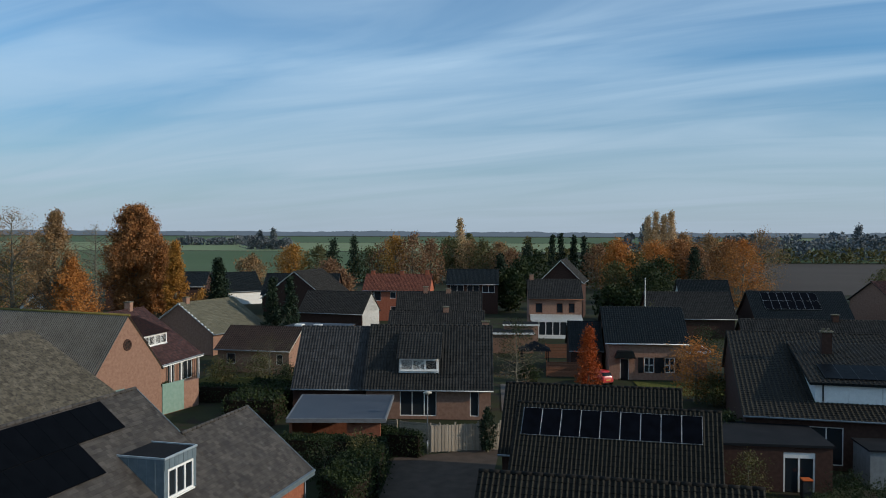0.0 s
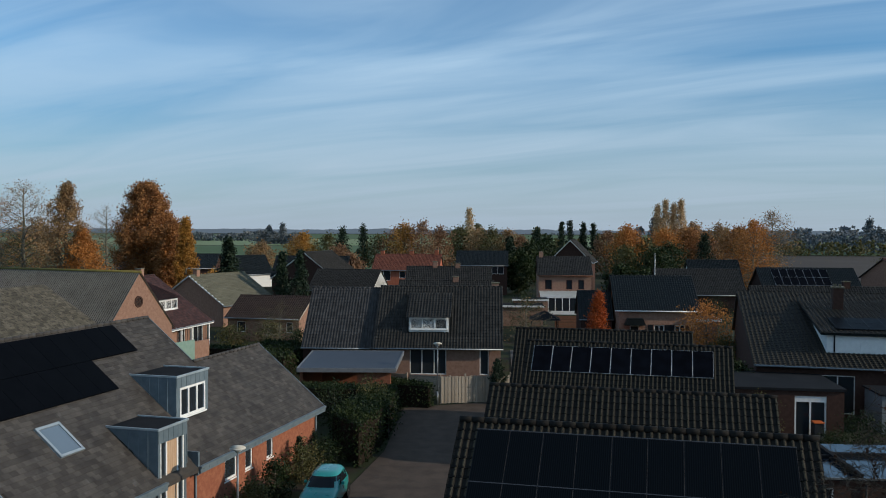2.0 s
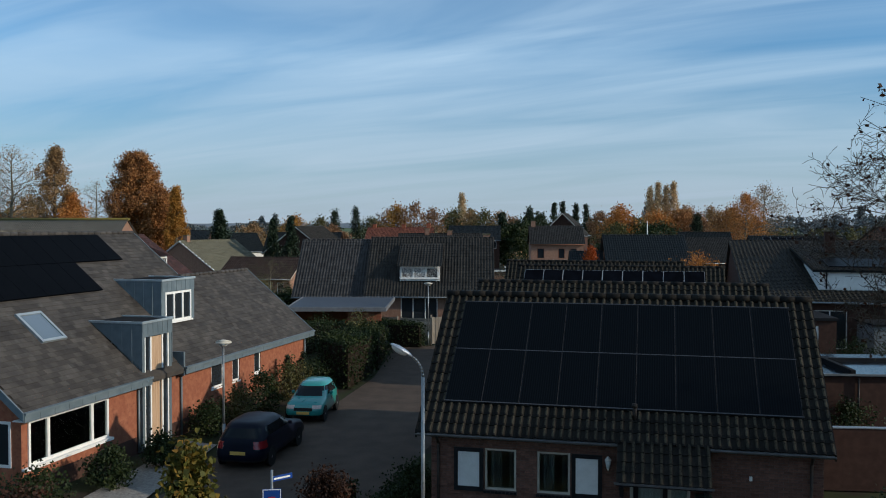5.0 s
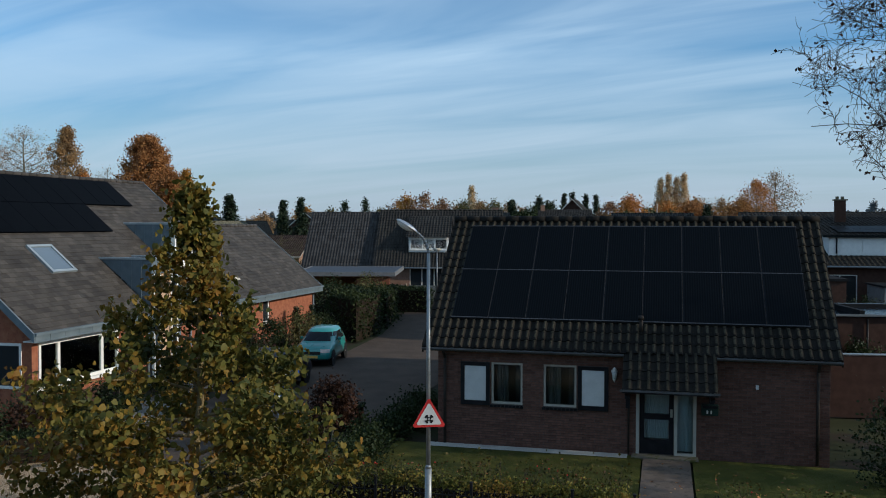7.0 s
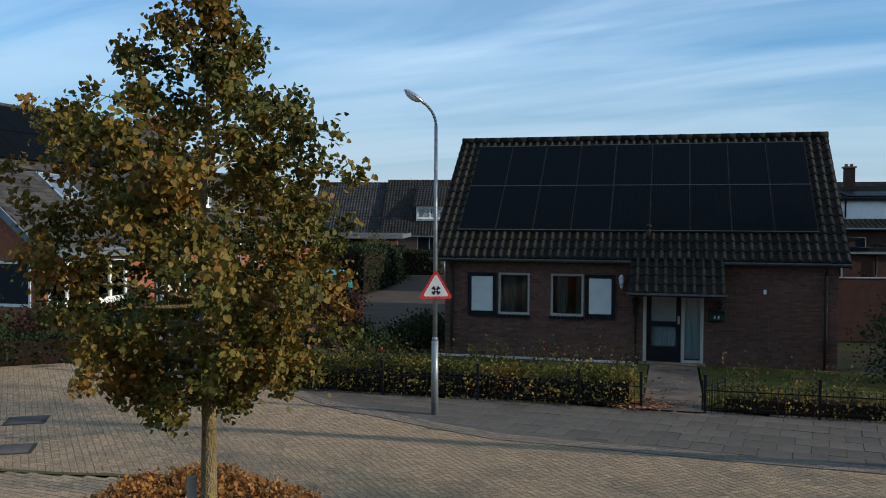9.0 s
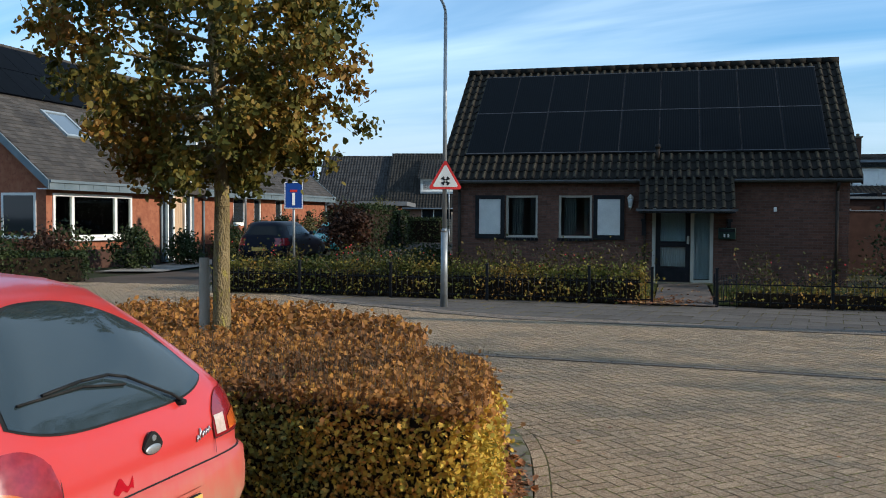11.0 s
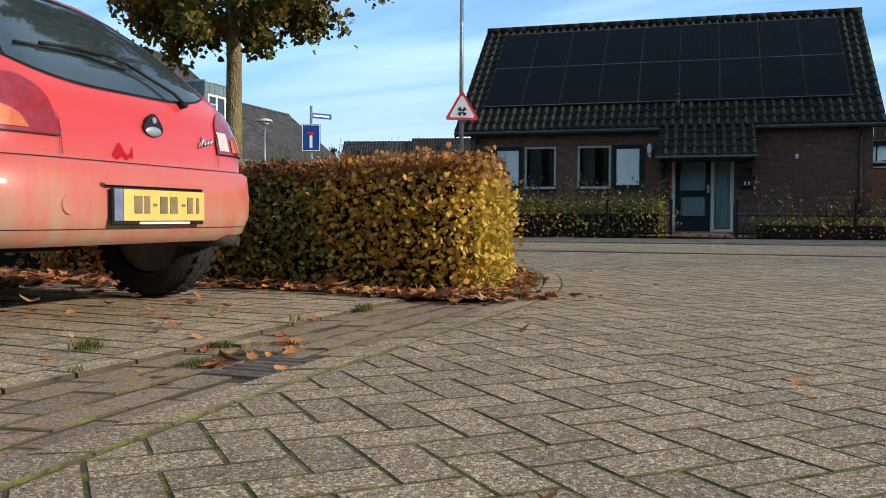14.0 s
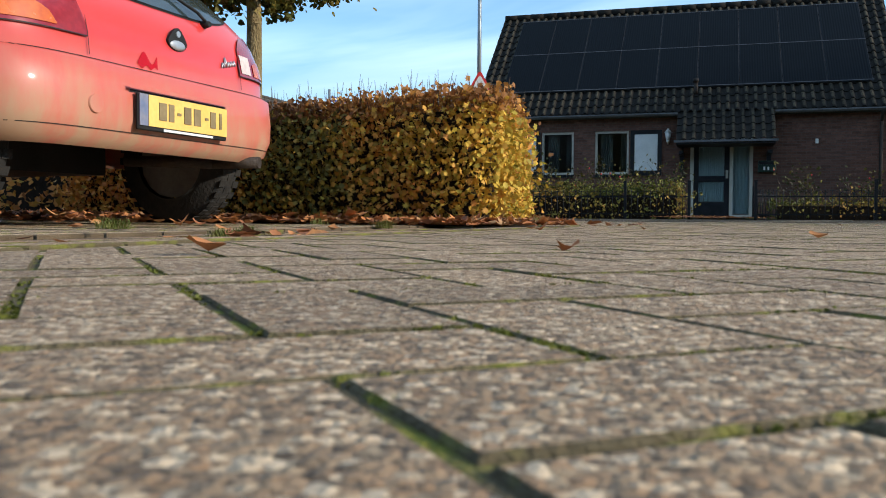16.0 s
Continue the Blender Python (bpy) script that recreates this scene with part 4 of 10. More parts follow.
    # corner bay window
    w = window(h, 0.25, 4.0, 0.93, 2.28, YW - 0.03, 1, WHITE, 0.09, 0.12, False, glass=CLEAR)
    for x in (1.05, 3.1):
        part("mullion", boxes((x, x + 0.12, YW - 0.035, YW + 0.08, 1.02, 2.19)), WHITE, w)
    part("window_sill", boxes((0.0, 4.1, YW - 0.16, YW + 0.02, 0.84, 0.925)), WHITE, w)
    part("roller_blind", boxes((1.2, 3.08, YW + 0.1, YW + 0.11, 1.75, 2.2)), NET, w, "half lowered pale roller blind")
    bm = bmesh.new()
    for i in range(8):
        box(bm, 0.36 + 0.09 * i, 0.39 + 0.09 * i, YW + 0.13, YW + 0.16, 0.98, 1.45)
    box(bm, 0.34, 1.04, YW + 0.13, YW + 0.16, 1.42, 1.47)
    part("crib_rail", bm, WHITE, w)
    bm = bmesh.new()
    for sx in (-1, 1):
        tube(bm, (2.0 + 0.055 * sx, YW + 0.12, 1.3), (2.0 + 0.055 * sx, YW + 0.14, 1.3), 0.075, seg=14)
    v = [bm.verts.new(c) for c in ((1.88, YW + 0.12, 1.27), (2.0, YW + 0.12, 1.12), (2.12, YW + 0.12, 1.27), (2.0, YW + 0.12, 1.34))]
    bm.faces.new(v)
    part("heart_ornament", bm, WHITE, w)
    # window round the corner of the bay
    g = part("corner_window", boxes((-0.02, 0.06, YW + 0.35, YW + 0.43, 0.93, 2.28), (-0.02, 0.06, YW + 1.5, YW + 1.58, 0.93, 2.28), (-0.02, 0.06, YW + 0.43, YW + 1.5, 0.93, 1.02), (-0.02, 0.06, YW + 0.43, YW + 1.5, 2.2, 2.28)), WHITE, h)
    part("pane", boxes((-0.012, -0.004, YW + 0.43, YW + 1.5, 1.02, 2.2)), GLASS, g)
    for x0, x1 in ((10.75, 11.75), (12.5, 13.15), (14.5, 15.15)):
        window(h, x0, x1, 1.3, 2.4, YW + 0.05, 1, WHITE, 0.08, 0.1, True, glass=GLASS)
    # entrance tower
    t = part("entrance_tower", boxes((5.75, 5.9, 0.2, 1.2, 0, 4.4), (7.45, 7.6, 0.2, 1.2, 0, 4.4)), ZINC, h, "zinc clad entrance with tall cedar panel")
    bm = bmesh.new()
    for i in range(6):
        x = 5.75 + 1.85 * i / 6
        box(bm, x + 0.008, x + 1.85 / 6 - 0.008, 0.17, 0.21, 4.02, 4.5)
    for x0 in (5.72, 7.6):
        pts = [(0.18, 2.9), (0.18, 4.5), (2.25, 4.5)]
        a = [bm.verts.new((x0, y, z)) for y, z in pts]; b = [bm.verts.new((x0 + 0.03, y, z)) for y, z in pts]
        bm.faces.new(a); bm.faces.new(b[::-1])
        for k in range(3):
            bm.faces.new((a[k], b[k], b[(k + 1) % 3], a[(k + 1) % 3]))
        for y in (0.6, 1.0, 1.4):
            box(bm, x0 - 0.015, x0 + 0.045, y - 0.012, y + 0.012, zr(y), 4.5)
    part("zinc_cheek", bm, ZINC, t)
    flat_top(t, "tower_roof", 5.68, 7.67, 0.13, 2.32, 4.5)
    part("cedar_panel", boxes(*[(6.35 + 0.13 * i, 6.35 + 0.13 * i + 0.125, 0.24, 0.28, 0.15, 3.98) for i in range(5)]), CEDAR, t, "vertical cedar boards")
    part("tower_frame", boxes((5.9, 5.98, 0.22, 0.32, 0, 4.02), (6.27, 6.35, 0.22, 0.32, 0, 4.02), (7.0, 7.08, 0.22, 0.32, 0, 4.02), (7.37, 7.45, 0.22, 0.32, 0, 4.02)), WHITE, t)
    part("pane", boxes((5.98, 6.27, 0.27, 0.28, 0, 4.0)), GLASS, t)
    part("pane", boxes((7.08, 7.37, 0.27, 0.28, 0, 4.0)), GLASS, t)
    # upper dormer
    d = part("dormer", boxes((9.32, 11.72, 1.72, 1.78, zr(1.75), 4.1), (9.32, 9.56, 1.7, 1.78, 4.1, 5.74), (11.48, 11.72, 1.7, 1.78, 4.1, 5.74), (9.56, 11.48, 1.7, 1.78, 5.3, 5.74)), ZINC, h, "zinc clad dormer with white window")
    window(d, 9.56, 11.48, 4.1, 5.3, 1.69, 3, WHITE, 0.09, 0.1, True)
    bm = bmesh.new()
    for x0 in (9.3, 11.71):
        pts = [(1.7, zr(1.7)), (1.7, 5.74), (3.78, 5.74)]
        a = [bm.verts.new((x0, y, z)) for y, z in pts]; b = [bm.verts.new((x0 + 0.03, y, z)) for y, z in pts]
        bm.faces.new(a); bm.faces.new(b[::-1])
        for k in range(3):
            bm.faces.new((a[k], b[k], b[(k + 1) % 3], a[(k + 1) % 3]))
        for y in (2.1, 2.5, 2.9, 3.3):
            box(bm, x0 - 0.02, x0 + 0.05, y - 0.014, y + 0.014, zr(y), 5.74)
    for i in range(7):
        x = 9.32 + 2.4 * i / 7
        box(bm, x + 0.01, x + 2.4 / 7 - 0.01, 1.67, 1.7, 5.32, 5.73)
    part("zinc_cheek", bm, ZINC, d)
    flat_top(d, "dormer_roof", 9.28, 11.76, 1.64, 3.85, 5.74)
    # porch end of the lower eave
    bm = bmesh.new()
    profile(bm, [(8.1, 2.3), (8.2, 2.3), (8.2, 3.2), (8.1, 3.2)], 0.0, 1.2)
    part("porch_cheek", bm, ZINC, h)
    for x in (5.65, 8.4, 19.9):
        bm = bmesh.new()
        pipe(bm, [(x, -0.08, zr(0) - 0.08), (x, YW - 0.06, zr(0) - 0.4), (x, YW - 0.06, 0)], 0.045)
        part("downpipe", bm, ZINC, h)
    # roof window
    RM = plane_m((0, 0, zr(0)), (1, 0, 0), (0, 1, S))
    k = math.hypot(1, S)
    s = part("roof_window", boxes((2.72, 2.82, 1.85 * k, 2.9 * k, 0.0, 0.09), (3.8, 3.9, 1.85 * k, 2.9 * k, 0.0, 0.09), (2.82, 3.8, 1.85 * k, 1.85 * k + 0.1, 0.0, 0.09), (2.82, 3.8, 2.9 * k - 0.1, 2.9 * k, 0.0, 0.09)), ZINC_L, h, "roof window with pale metal frame", RM)
    part("pane", boxes((2.82, 3.8, 1.85 * k + 0.1, 2.9 * k - 0.1, 0.03, 0.05)), M_glass("sky_glass", (0.12, 0.16, 0.2), 0.04), s)
    # solar panels, stepped
    solar(h, RM, -0.2, 4.66 * k, 11, 1, 1.02, 1.62, PV, PV, 0.004)
    solar(h, RM, -0.2, 3.4 * k, 8, 1, 1.02, 1.62, PV, PV, 0.004)
    return h


slate_house()

# ---- houses further off ----


def far_houses():
    # house with tiled roof and dormer at the end of the street
    h = gabled("house", "brick house with grey pantiled roof and white dormer", pose(-10.0, 69.3, 0, 0, 0, 1.0), 9.9, 9.6, 2.75, 6.95, BRICK_P, TILE_N, 0.45, 0.2,
               front=((2.7, 5.6, 0.25, 2.4, 3), (8.25, 8.95, 0.25, 2.4, 1)), chimneys=((9.5, 5.4, 0.25),))
    d = part("dormer", boxes((2.55, 5.75, 0.75, 1.0, 3.55, 4.75)), WHITE, h, "white dormer with tiled top")
    window(d, 2.65, 5.65, 3.75, 4.65, 0.72, 3, WHITE, 0.1, 0.1)
    bm = bmesh.new()
    for x in (2.55, 5.65):
        pts = [(0.8, 3.5), (0.8, 4.75), (3.4, 5.95)]
        a = [bm.verts.new((x, y, z)) for y, z in pts]; b = [bm.verts.new((x + 0.1, y, z)) for y, z in pts]
        bm.faces.new(a[::-1]); bm.faces.new(b)
        for k in range(3):
            bm.faces.new((a[k], a[(k + 1) % 3], b[(k + 1) % 3], b[k]))
    part("dormer_cheek", bm, BLACKP, d)
    up = (0, 3.5, 1.75)
    roof_plane("dormer_tiles", d, (2.35, 0.45, 4.72), (1, 0, 0), up, 3.6, 3.85, TILE_N)
    # its lower wing
    gabled("house_wing", "dark roofed wing joined to the brick house", pose(-16.0, 69.9, 0, 0, 0, 1.0), 5.7, 8.8, 2.6, 6.75, BRICK_D, M("dark_tile", (0.035, 0.034, 0.033), (0.055, 0.052, 0.05), 1.5, 0.7, 0.3, vary=0.2, per="isl"), 0.4, 0.1, cat="house")
    # carport with flat roof
    c = thing("carport", "flat blue grey roofed carport with dull edge boards", "carport")
    bm = bmesh.new()
    prism(bm, [(-14.1, 65.0), (-7.4, 65.3), (-7.0, 57.0), (-13.3, 56.6)], 2.42, 2.62)
    part("roof", bm, M("blue_grey_bitumen", (0.05, 0.06, 0.075), (0.065, 0.075, 0.09), 0.7, 0.6, 0.2), c)
    bm = bmesh.new()
    for p, q in (((-14.15, 65.05), (-7.35, 65.35)), ((-7.35, 65.35), (-6.95, 56.95)), ((-6.95, 56.95), (-13.35, 56.55)), ((-13.35, 56.55), (-14.15, 65.05))):
        p, q = Vector((*p, 2.52)), Vector((*q, 2.52))
        mid = (p + q) / 2; L_ = (q - p).length / 2
        mm = Matrix.Translation(mid) @ (q - p).to_track_quat("X", "Z").to_matrix().to_4x4()
        box(bm, -L_, L_, -0.05, 0.05, -0.13, 0.14, m=mm)
    part("edge_board", bm, M("grey_trim", (0.12, 0.125, 0.13), (0.15, 0.155, 0.16), 4, 0.6, 0.1), c)
    for w_ in ((-13.2, -8.2, 63.9, 64.1, 0, 2.42), (-13.4, -13.2, 57.5, 63.9, 0, 2.42), (-9.5, -7.3, 57.3, 57.5, 0, 2.42)):
        part("wall", boxes(w_), BRICK_O, c)
    # row of roofs behind the front house
    gabled("house", "low house with mossy pantiled roof behind the front house", pose(-0.86, 29.5, 0, 0, 0, -9.8), 9.75, 7.0, 2.7, 5.9, BRICK_D, TILE_HJ, 0.4, 0.2, tw=0.21, tl=0.3)
    g = gabled("house", "low house with framed blue solar panels on a mossy roof", pose(0.945, 43.42, 0, 0, 0, -11), 9.9, 6.4, 2.8, 5.88, BRICK_D, TILE_HJ, 0.4, 0.2, tw=0.21, tl=0.3)
    sl = (5.88 - 2.8) / 3.2
    solar(g, plane_m((0, 0, 2.8), (1, 0, 0), (0, 1, sl)), 0.2, 2.42, 9, 1, 0.995, 1.66, PVB, ALU)
    gabled("house", "low house with mossy pantiled roof in the row", pose(0.59, 49.75, 0, 0, 0, -9), 9.75, 5.6, 2.8, 5.88, BRICK_D, TILE_HJ, 0.4, 0.2, tw=0.21, tl=0.3)
    # house with long dark roof and a wide dormer
    R = gabled("house", "large house with dark pantiled roof, wide white dormer and chimney", pose(16.2, 57.2, 0, 0, 0, -11), 19.0, 22.0, 3.3, 6.75, BRICK_D, TILE_HJ, 0.4, 0.2, lean=6.0, front=((1.0, 1.95, 0.5, 2.7, 1), (3.8, 5.8, 0.3, 2.7, 2)), tw=0.3, tl=0.36, kind="roll")
    d = part("dormer", boxes((4.5, 14.5, 2.4, 2.6, 3.75, 5.05)), WHITE, R, "wide white dormer with dark roof and solar panels")
    part("dormer_board", boxes(*[(4.5 + 2.0 * i + 0.02, 4.5 + 2.0 * i + 1.98, 2.36, 2.4, 3.85, 4.95) for i in range(5)]), WHITE, d)
    up = (0, 12.0, 1.25)
    bm = bmesh.new()
    v = [bm.verts.new(c_) for c_ in ((4.1, 2.1, 4.98), (14.9, 2.1, 4.98), (14.9, 14.1, 6.23), (4.1, 14.1, 6.23), (4.1, 2.1, 5.12), (14.9, 2.1, 5.12), (14.9, 14.1, 6.37), (4.1, 14.1, 6.37))]
    for f in ((3, 2, 1, 0), (4, 5, 6, 7), (0, 1, 5, 4), (3, 0, 4, 7), (1, 2, 6, 5)):
        bm.faces.new([v[k] for k in f])
    part("dormer_roof", bm, TILE_K, d)
    roof_plane("dormer_tiles", d, (4.1, 2.1, 5.125), (1, 0, 0), up, 10.8, 12.0, TILE_HJ, 0.3, 0.36, "roll")
    bm = bmesh.new()
    for x in (4.5, 14.4):
        profile_pts = [(2.6, 3.75), (2.6, 5.05), (9.0, 5.7), (9.0, 5.1)]
        p_, q_ = [bm.verts.new((x, y, z)) for y, z in profile_pts], [bm.verts.new((x + 0.1, y, z)) for y, z in profile_pts]
        bm.faces.new(p_[::-1]); bm.faces.new(q_)
        for k in range(4):
            bm.faces.new((p_[k], p_[(k + 1) % 4], q_[(k + 1) % 4], q_[k]))
    part("dormer_cheek", bm, WHITE, d)
    solar(R, plane_m((0, 2.1, 5.15), (1, 0, 0), up), 5.2, 0.9, 6, 2, 1.05, 1.9, PV)
    c = part("chimney", boxes((6.1, 6.8, 10.2, 10.9, 5.2, 7.55)), BRICK_D, R, "brick chimney with pots")
    part("chimney_cap", boxes((6.0, 6.9, 10.1, 11.0, 7.55, 7.65), (6.15, 6.35, 10.45, 10.65, 7.65, 7.85), (6.5, 6.7, 10.45, 10.65, 7.65, 7.85)), KERB, c)
    bm = bmesh.new(); pipe(bm, [(4.95, 2.3, 4.95), (4.95, 2.3, 3.9)], 0.05); part("downpipe", bm, BLACKP, d)
    # long terrace behind it
    gabled("terrace", "long brick terrace with dark brown pantiled roof", pose(24.6, 85.0, 0, 0, 0, -2), 26.0, 8.6, 3.0, 6.25, BRICK_D, TILE_N, 0.35, 0.3, chimneys=((9.0, 4.3, 0.5),))
    # flat brick extension with white door, beside it sheds
    e = thing("brick_extension", "flat roofed brick extension with white framed door", "extension", pose(13.1, 51.6, 0, 0, 0, -4))
    holed_wall(e, 0, 6.3, 0, 2.6, 0, 0.25, [(3.6, 5.35, 0, 2.3)], BRICK_D, "front_wall")
    part("side_wall", boxes((0, 0.25, 0.25, 6, 0, 2.6), (6.05, 6.3, 0.25, 6, 0, 2.6)), BRICK_D, e)
    part("roof", boxes((-0.1, 6.4, -0.1, 6, 2.6, 2.75)), GREY_F, e)
    part("door_frame", boxes((3.6, 3.7, 0.05, 0.2, 0, 1.95), (5.25, 5.35, 0.05, 0.2, 0, 1.95), (4.42, 4.52, 0.05, 0.2, 0, 1.95), (3.6, 5.35, 0.05, 0.2, 1.95, 2.3)), WHITE, e)
    part("pane", boxes((3.7, 4.42, 0.1, 0.11, 0, 1.95)), GLASS, e)
    part("pane", boxes((4.52, 5.25, 0.1, 0.11, 0, 1.95)), GLASS, e)
    tagged(part("waste_bin", boxes((17.4, 17.95, 50.2, 50.75, 0, 0.95), bevel=0.03), M("grey_plastic", (0.03, 0.03, 0.032), (0.04, 0.04, 0.042), 4, 0.5, 0)), "dark waste bin beside the glazed door", "bin")
    lid = part("bin_lid", boxes((17.38, 17.97, 50.15, 50.78, 0.955, 1.03), bevel=0.02), M("orange_plastic", (0.55, 0.12, 0.03), (0.6, 0.14, 0.04), 4, 0.5, 0), bpy.data.objects["waste_bin"], "orange lid")
    s = thing("garden_shed", "small pale grey garden shed with flat roof", "shed", pose(21.9, 52.2, 0, 0, 0, -4))
    for w_ in ((0, 3, 0, 0.1, 0, 2.2), (0, 0.1, 0.1, 3, 0, 2.2), (2.9, 3, 0.1, 3, 0, 2.2)):
        part("wall", boxes(w_), M("grey_panel", (0.17, 0.18, 0.18), (0.22, 0.23, 0.23), 3, 0.6, 0.1), s)
    part("roof", boxes((-0.1, 3.1, -0.1, 3.1, 2.2, 2.3)), GREY_F, s)
    # garden wall beside the front house and the flat-roofed room behind it
    w = thing("garden_wall", "dark brick garden wall with dull metal coping", "wall", pose(9.6, 27.3, 0, 0, 0, -2))
    part("bricks", boxes((0, 9, 0, 0.2, 0, 1.88)), BRICK_D, w)
    part("coping", boxes((0, 9, -0.02, 0.22, 1.88, 1.91)), STEEL, w, "dull metal coping")
    n = thing("garden_room", "low dark brick garden room with wet flat roof", "outbuilding", pose(11.0, 33.8, 0, 0, 0, -1))
    holed_wall(n, 0, 9, 0, 2.36, 0, 0.2, ((1.0, 1.45, 0.9, 2.05), (3.9, 4.8, 0, 2.05)), BRICK_D, "front_wall")
    part("side_wall", boxes((0, 0.2, 0.2, 5.4, 0, 2.36)), BRICK_D, n)
    part("side_wall", boxes((8.8, 9, 0.2, 5.4, 0, 2.36)), BRICK_D, n)
    part("back_wall", boxes((0.2, 8.8, 5.2, 5.4, 0, 2.36)), BRICK_D, n)
    window(n, 1.0, 1.45, 0.9, 2.05, 0.05, 1, WHITE, 0.06, 0.1, False)
    part("door", boxes((3.98, 4.72, 0.06, 0.1, 0.02, 2.0)), BLACKP, n)
    part("door_frame", boxes((3.9, 3.98, 0.02, 0.12, 0, 2.05), (4.72, 4.8, 0.02, 0.12, 0, 2.05), (3.98, 4.72, 0.02, 0.12, 2.0, 2.05)), ALU, n)
    part("roof", boxes((-0.1, 9.1, -0.1, 5.5, 2.36, 2.42)), M("wet_bitumen", (0.012, 0.016, 0.022), (0.018, 0.023, 0.03), 0.5, 0.14, 0.02, spec=0.4), n, "wet black bitumen roof that mirrors the sky")
    part("edge_trim", boxes((-0.12, 9.12, -0.14, -0.1, 2.4, 2.48)), STEEL, n, "dull metal roof edge")
    part("upstand", boxes((2.3, 2.48, -0.1, 5.5, 2.42, 2.62)), GREY_F, n)
    part("upstand", boxes((-0.1, 2.3, 2.9, 3.05, 2.42, 2.56), (2.48, 9.1, 3.3, 3.5, 2.42, 2.56)), GREY_F, n)
    bm = bmesh.new(); pipe(bm, [(2.6, -0.06, 2.3), (2.6, -0.06, 0)], 0.04); part("downpipe", bm, BLACKP, n)
    # brick house with shutters
    F = gabled("house", "orange-brown brick house with black tiled roof and shutters", pose(11.75, 89.6, 0, 0, 0, -1), 7.6, 9.4, 3.9, 6.95, BRICK_P, TILE_K, 0.35, 0.45, front=((3.5, 4.5, 0.75, 2.25, 2), (5.55, 6.55, 0.75, 2.25, 2)), doors=((1.1, 2.0, 2.15),), trim=WHITE)
    for x in (2.9, 4.55, 4.98, 6.6):
        part("shutter", boxes((x, x + 0.52, -0.06, -0.01, 0.72, 2.28)), BLACKP, F)
    for x in (3.5, 5.55):
        part("glazing_bar", boxes((x + 0.06, x + 0.94, 0.06, 0.1, 1.47, 1.53)), WHITE, F)
    bm = bmesh.new(); profile(bm, [(0.5, 2.25), (2.6, 2.25), (2.3, 2.95), (0.8, 2.95)], -0.9, 0.0)
    part("porch_roof", bm, TILE_K, F)
    gabled("house", "dark gabled annex beside the brick house", pose(8.2, 92.5, 0, 0, 0, -1), 3.2, 7.0, 2.6, 5.2, BRICK_D, TILE_K, 0.2, 0.2)
    lt = thing("lean_to", "white edged flat lean-to beside the brick house", "outbuilding", pose(19.5, 92.0, 0, 0, 0, -1))
    part("wall", boxes((0, 2.6, 0, 0.2, 0, 2.5), (2.4, 2.6, 0.2, 4.5, 0, 2.5)), BRICK_P, lt)
    part("roof", boxes((-0.05, 2.9, -0.3, 4.6, 2.5, 2.62)), GREY_F, lt)
    part("edge_board", boxes((-0.05, 2.95, -0.36, -0.3, 2.42, 2.66), (2.9, 2.96, -0.3, 4.6, 2.42, 2.66)), WHITE, lt)
    # two-storey house with white conservatory
    C = gabled("house", "two storey brick house with white conservatory", pose(5.2, 126.5, 0, 0, 0, 0), 7.5, 8.0, 5.5, 7.9, BRICK_P, TILE_N, 0.35, 0.2, front=((0.9, 1.9, 3.3, 4.7, 1), (3.9, 4.8, 3.3, 4.7, 1), (5.6, 6.5, 3.3, 4.7, 1)), trim=WOODR, chimneys=((0.5, 4.0, 0.7),))
    k = part("conservatory", boxes((0.2, 7.3, -3.0, -2.9, 0, 0.5), (0.2, 7.3, -3.05, -2.9, 2.3, 2.5), *[(0.2 + 0.98 * i, 0.3 + 0.98 * i, -3.0, -2.9, 0.5, 2.3) for i in range(8)]), WHITE, C, "white conservatory")
    part("pane", boxes((0.3, 7.2, -2.95, -2.93, 0.5, 2.3)), GLASS, k)
    bm = bmesh.new()
    v = [bm.verts.new(c_) for c_ in ((0.1, -3.1, 2.5), (7.4, -3.1, 2.5), (7.4, -0.02, 3.1), (0.1, -0.02, 3.1))]
    bm.faces.new(v); bmesh.ops.solidify(bm, geom=bm.faces[:], thickness=0.1)
    part("conservatory_roof", bm, WHITE, k)
    # red house, dark flat-looking house
    gabled("house", "red brick house with orange tiled roof", pose(-21.6, 146, 0, 0, 0, -2), 11.0, 8.0, 5.2, 7.6, BRICK_R, TILE_O, 0.35, 0.2, front=((0.6, 3.0, 3.3, 5.0, 2), (4.5, 5.5, 3.7, 4.8, 1), (7.6, 9.6, 3.7, 5.0, 2), (0.6, 2.4, 0.7, 2.5, 2), (4.6, 5.8, 0.1, 2.4, 1)), chimneys=((1.0, 4.0, 0.6), (6.0, 4.0, 0.6), (10.3, 4.0, 0.8)))
    gabled("house", "two storey house with dark roof and white window band", pose(-8.3, 160, 0, 0, 0, 0), 9.2, 8.0, 5.5, 7.9, BRICK_D, TILE_K, 0.3, 0.2, front=((0.6, 3.0, 3.8, 5.2, 2), (3.6, 5.8, 3.8, 5.2, 2), (6.4, 8.6, 3.8, 5.2, 2)))
    gabled("house", "row house with grey tiled roof behind the end house", pose(-11.0, 91.5, 0, 0, 0, 1), 10.0, 9.0, 3.0, 6.2, BRICK_P, TILE_N, 0.3, 0.2, chimneys=((6.0, 4.5, 0.4),))
    gabled("house", "row house with brown tiled roof", pose(-12.4, 112.0, 0, 0, 0, 1), 10.9, 9.0, 3.2, 6.9, BRICK_P, TILE_N, 0.3, 0.2, chimneys=((3.6, 4.5, 0.6), (6.6, 4.5, 0.4)))
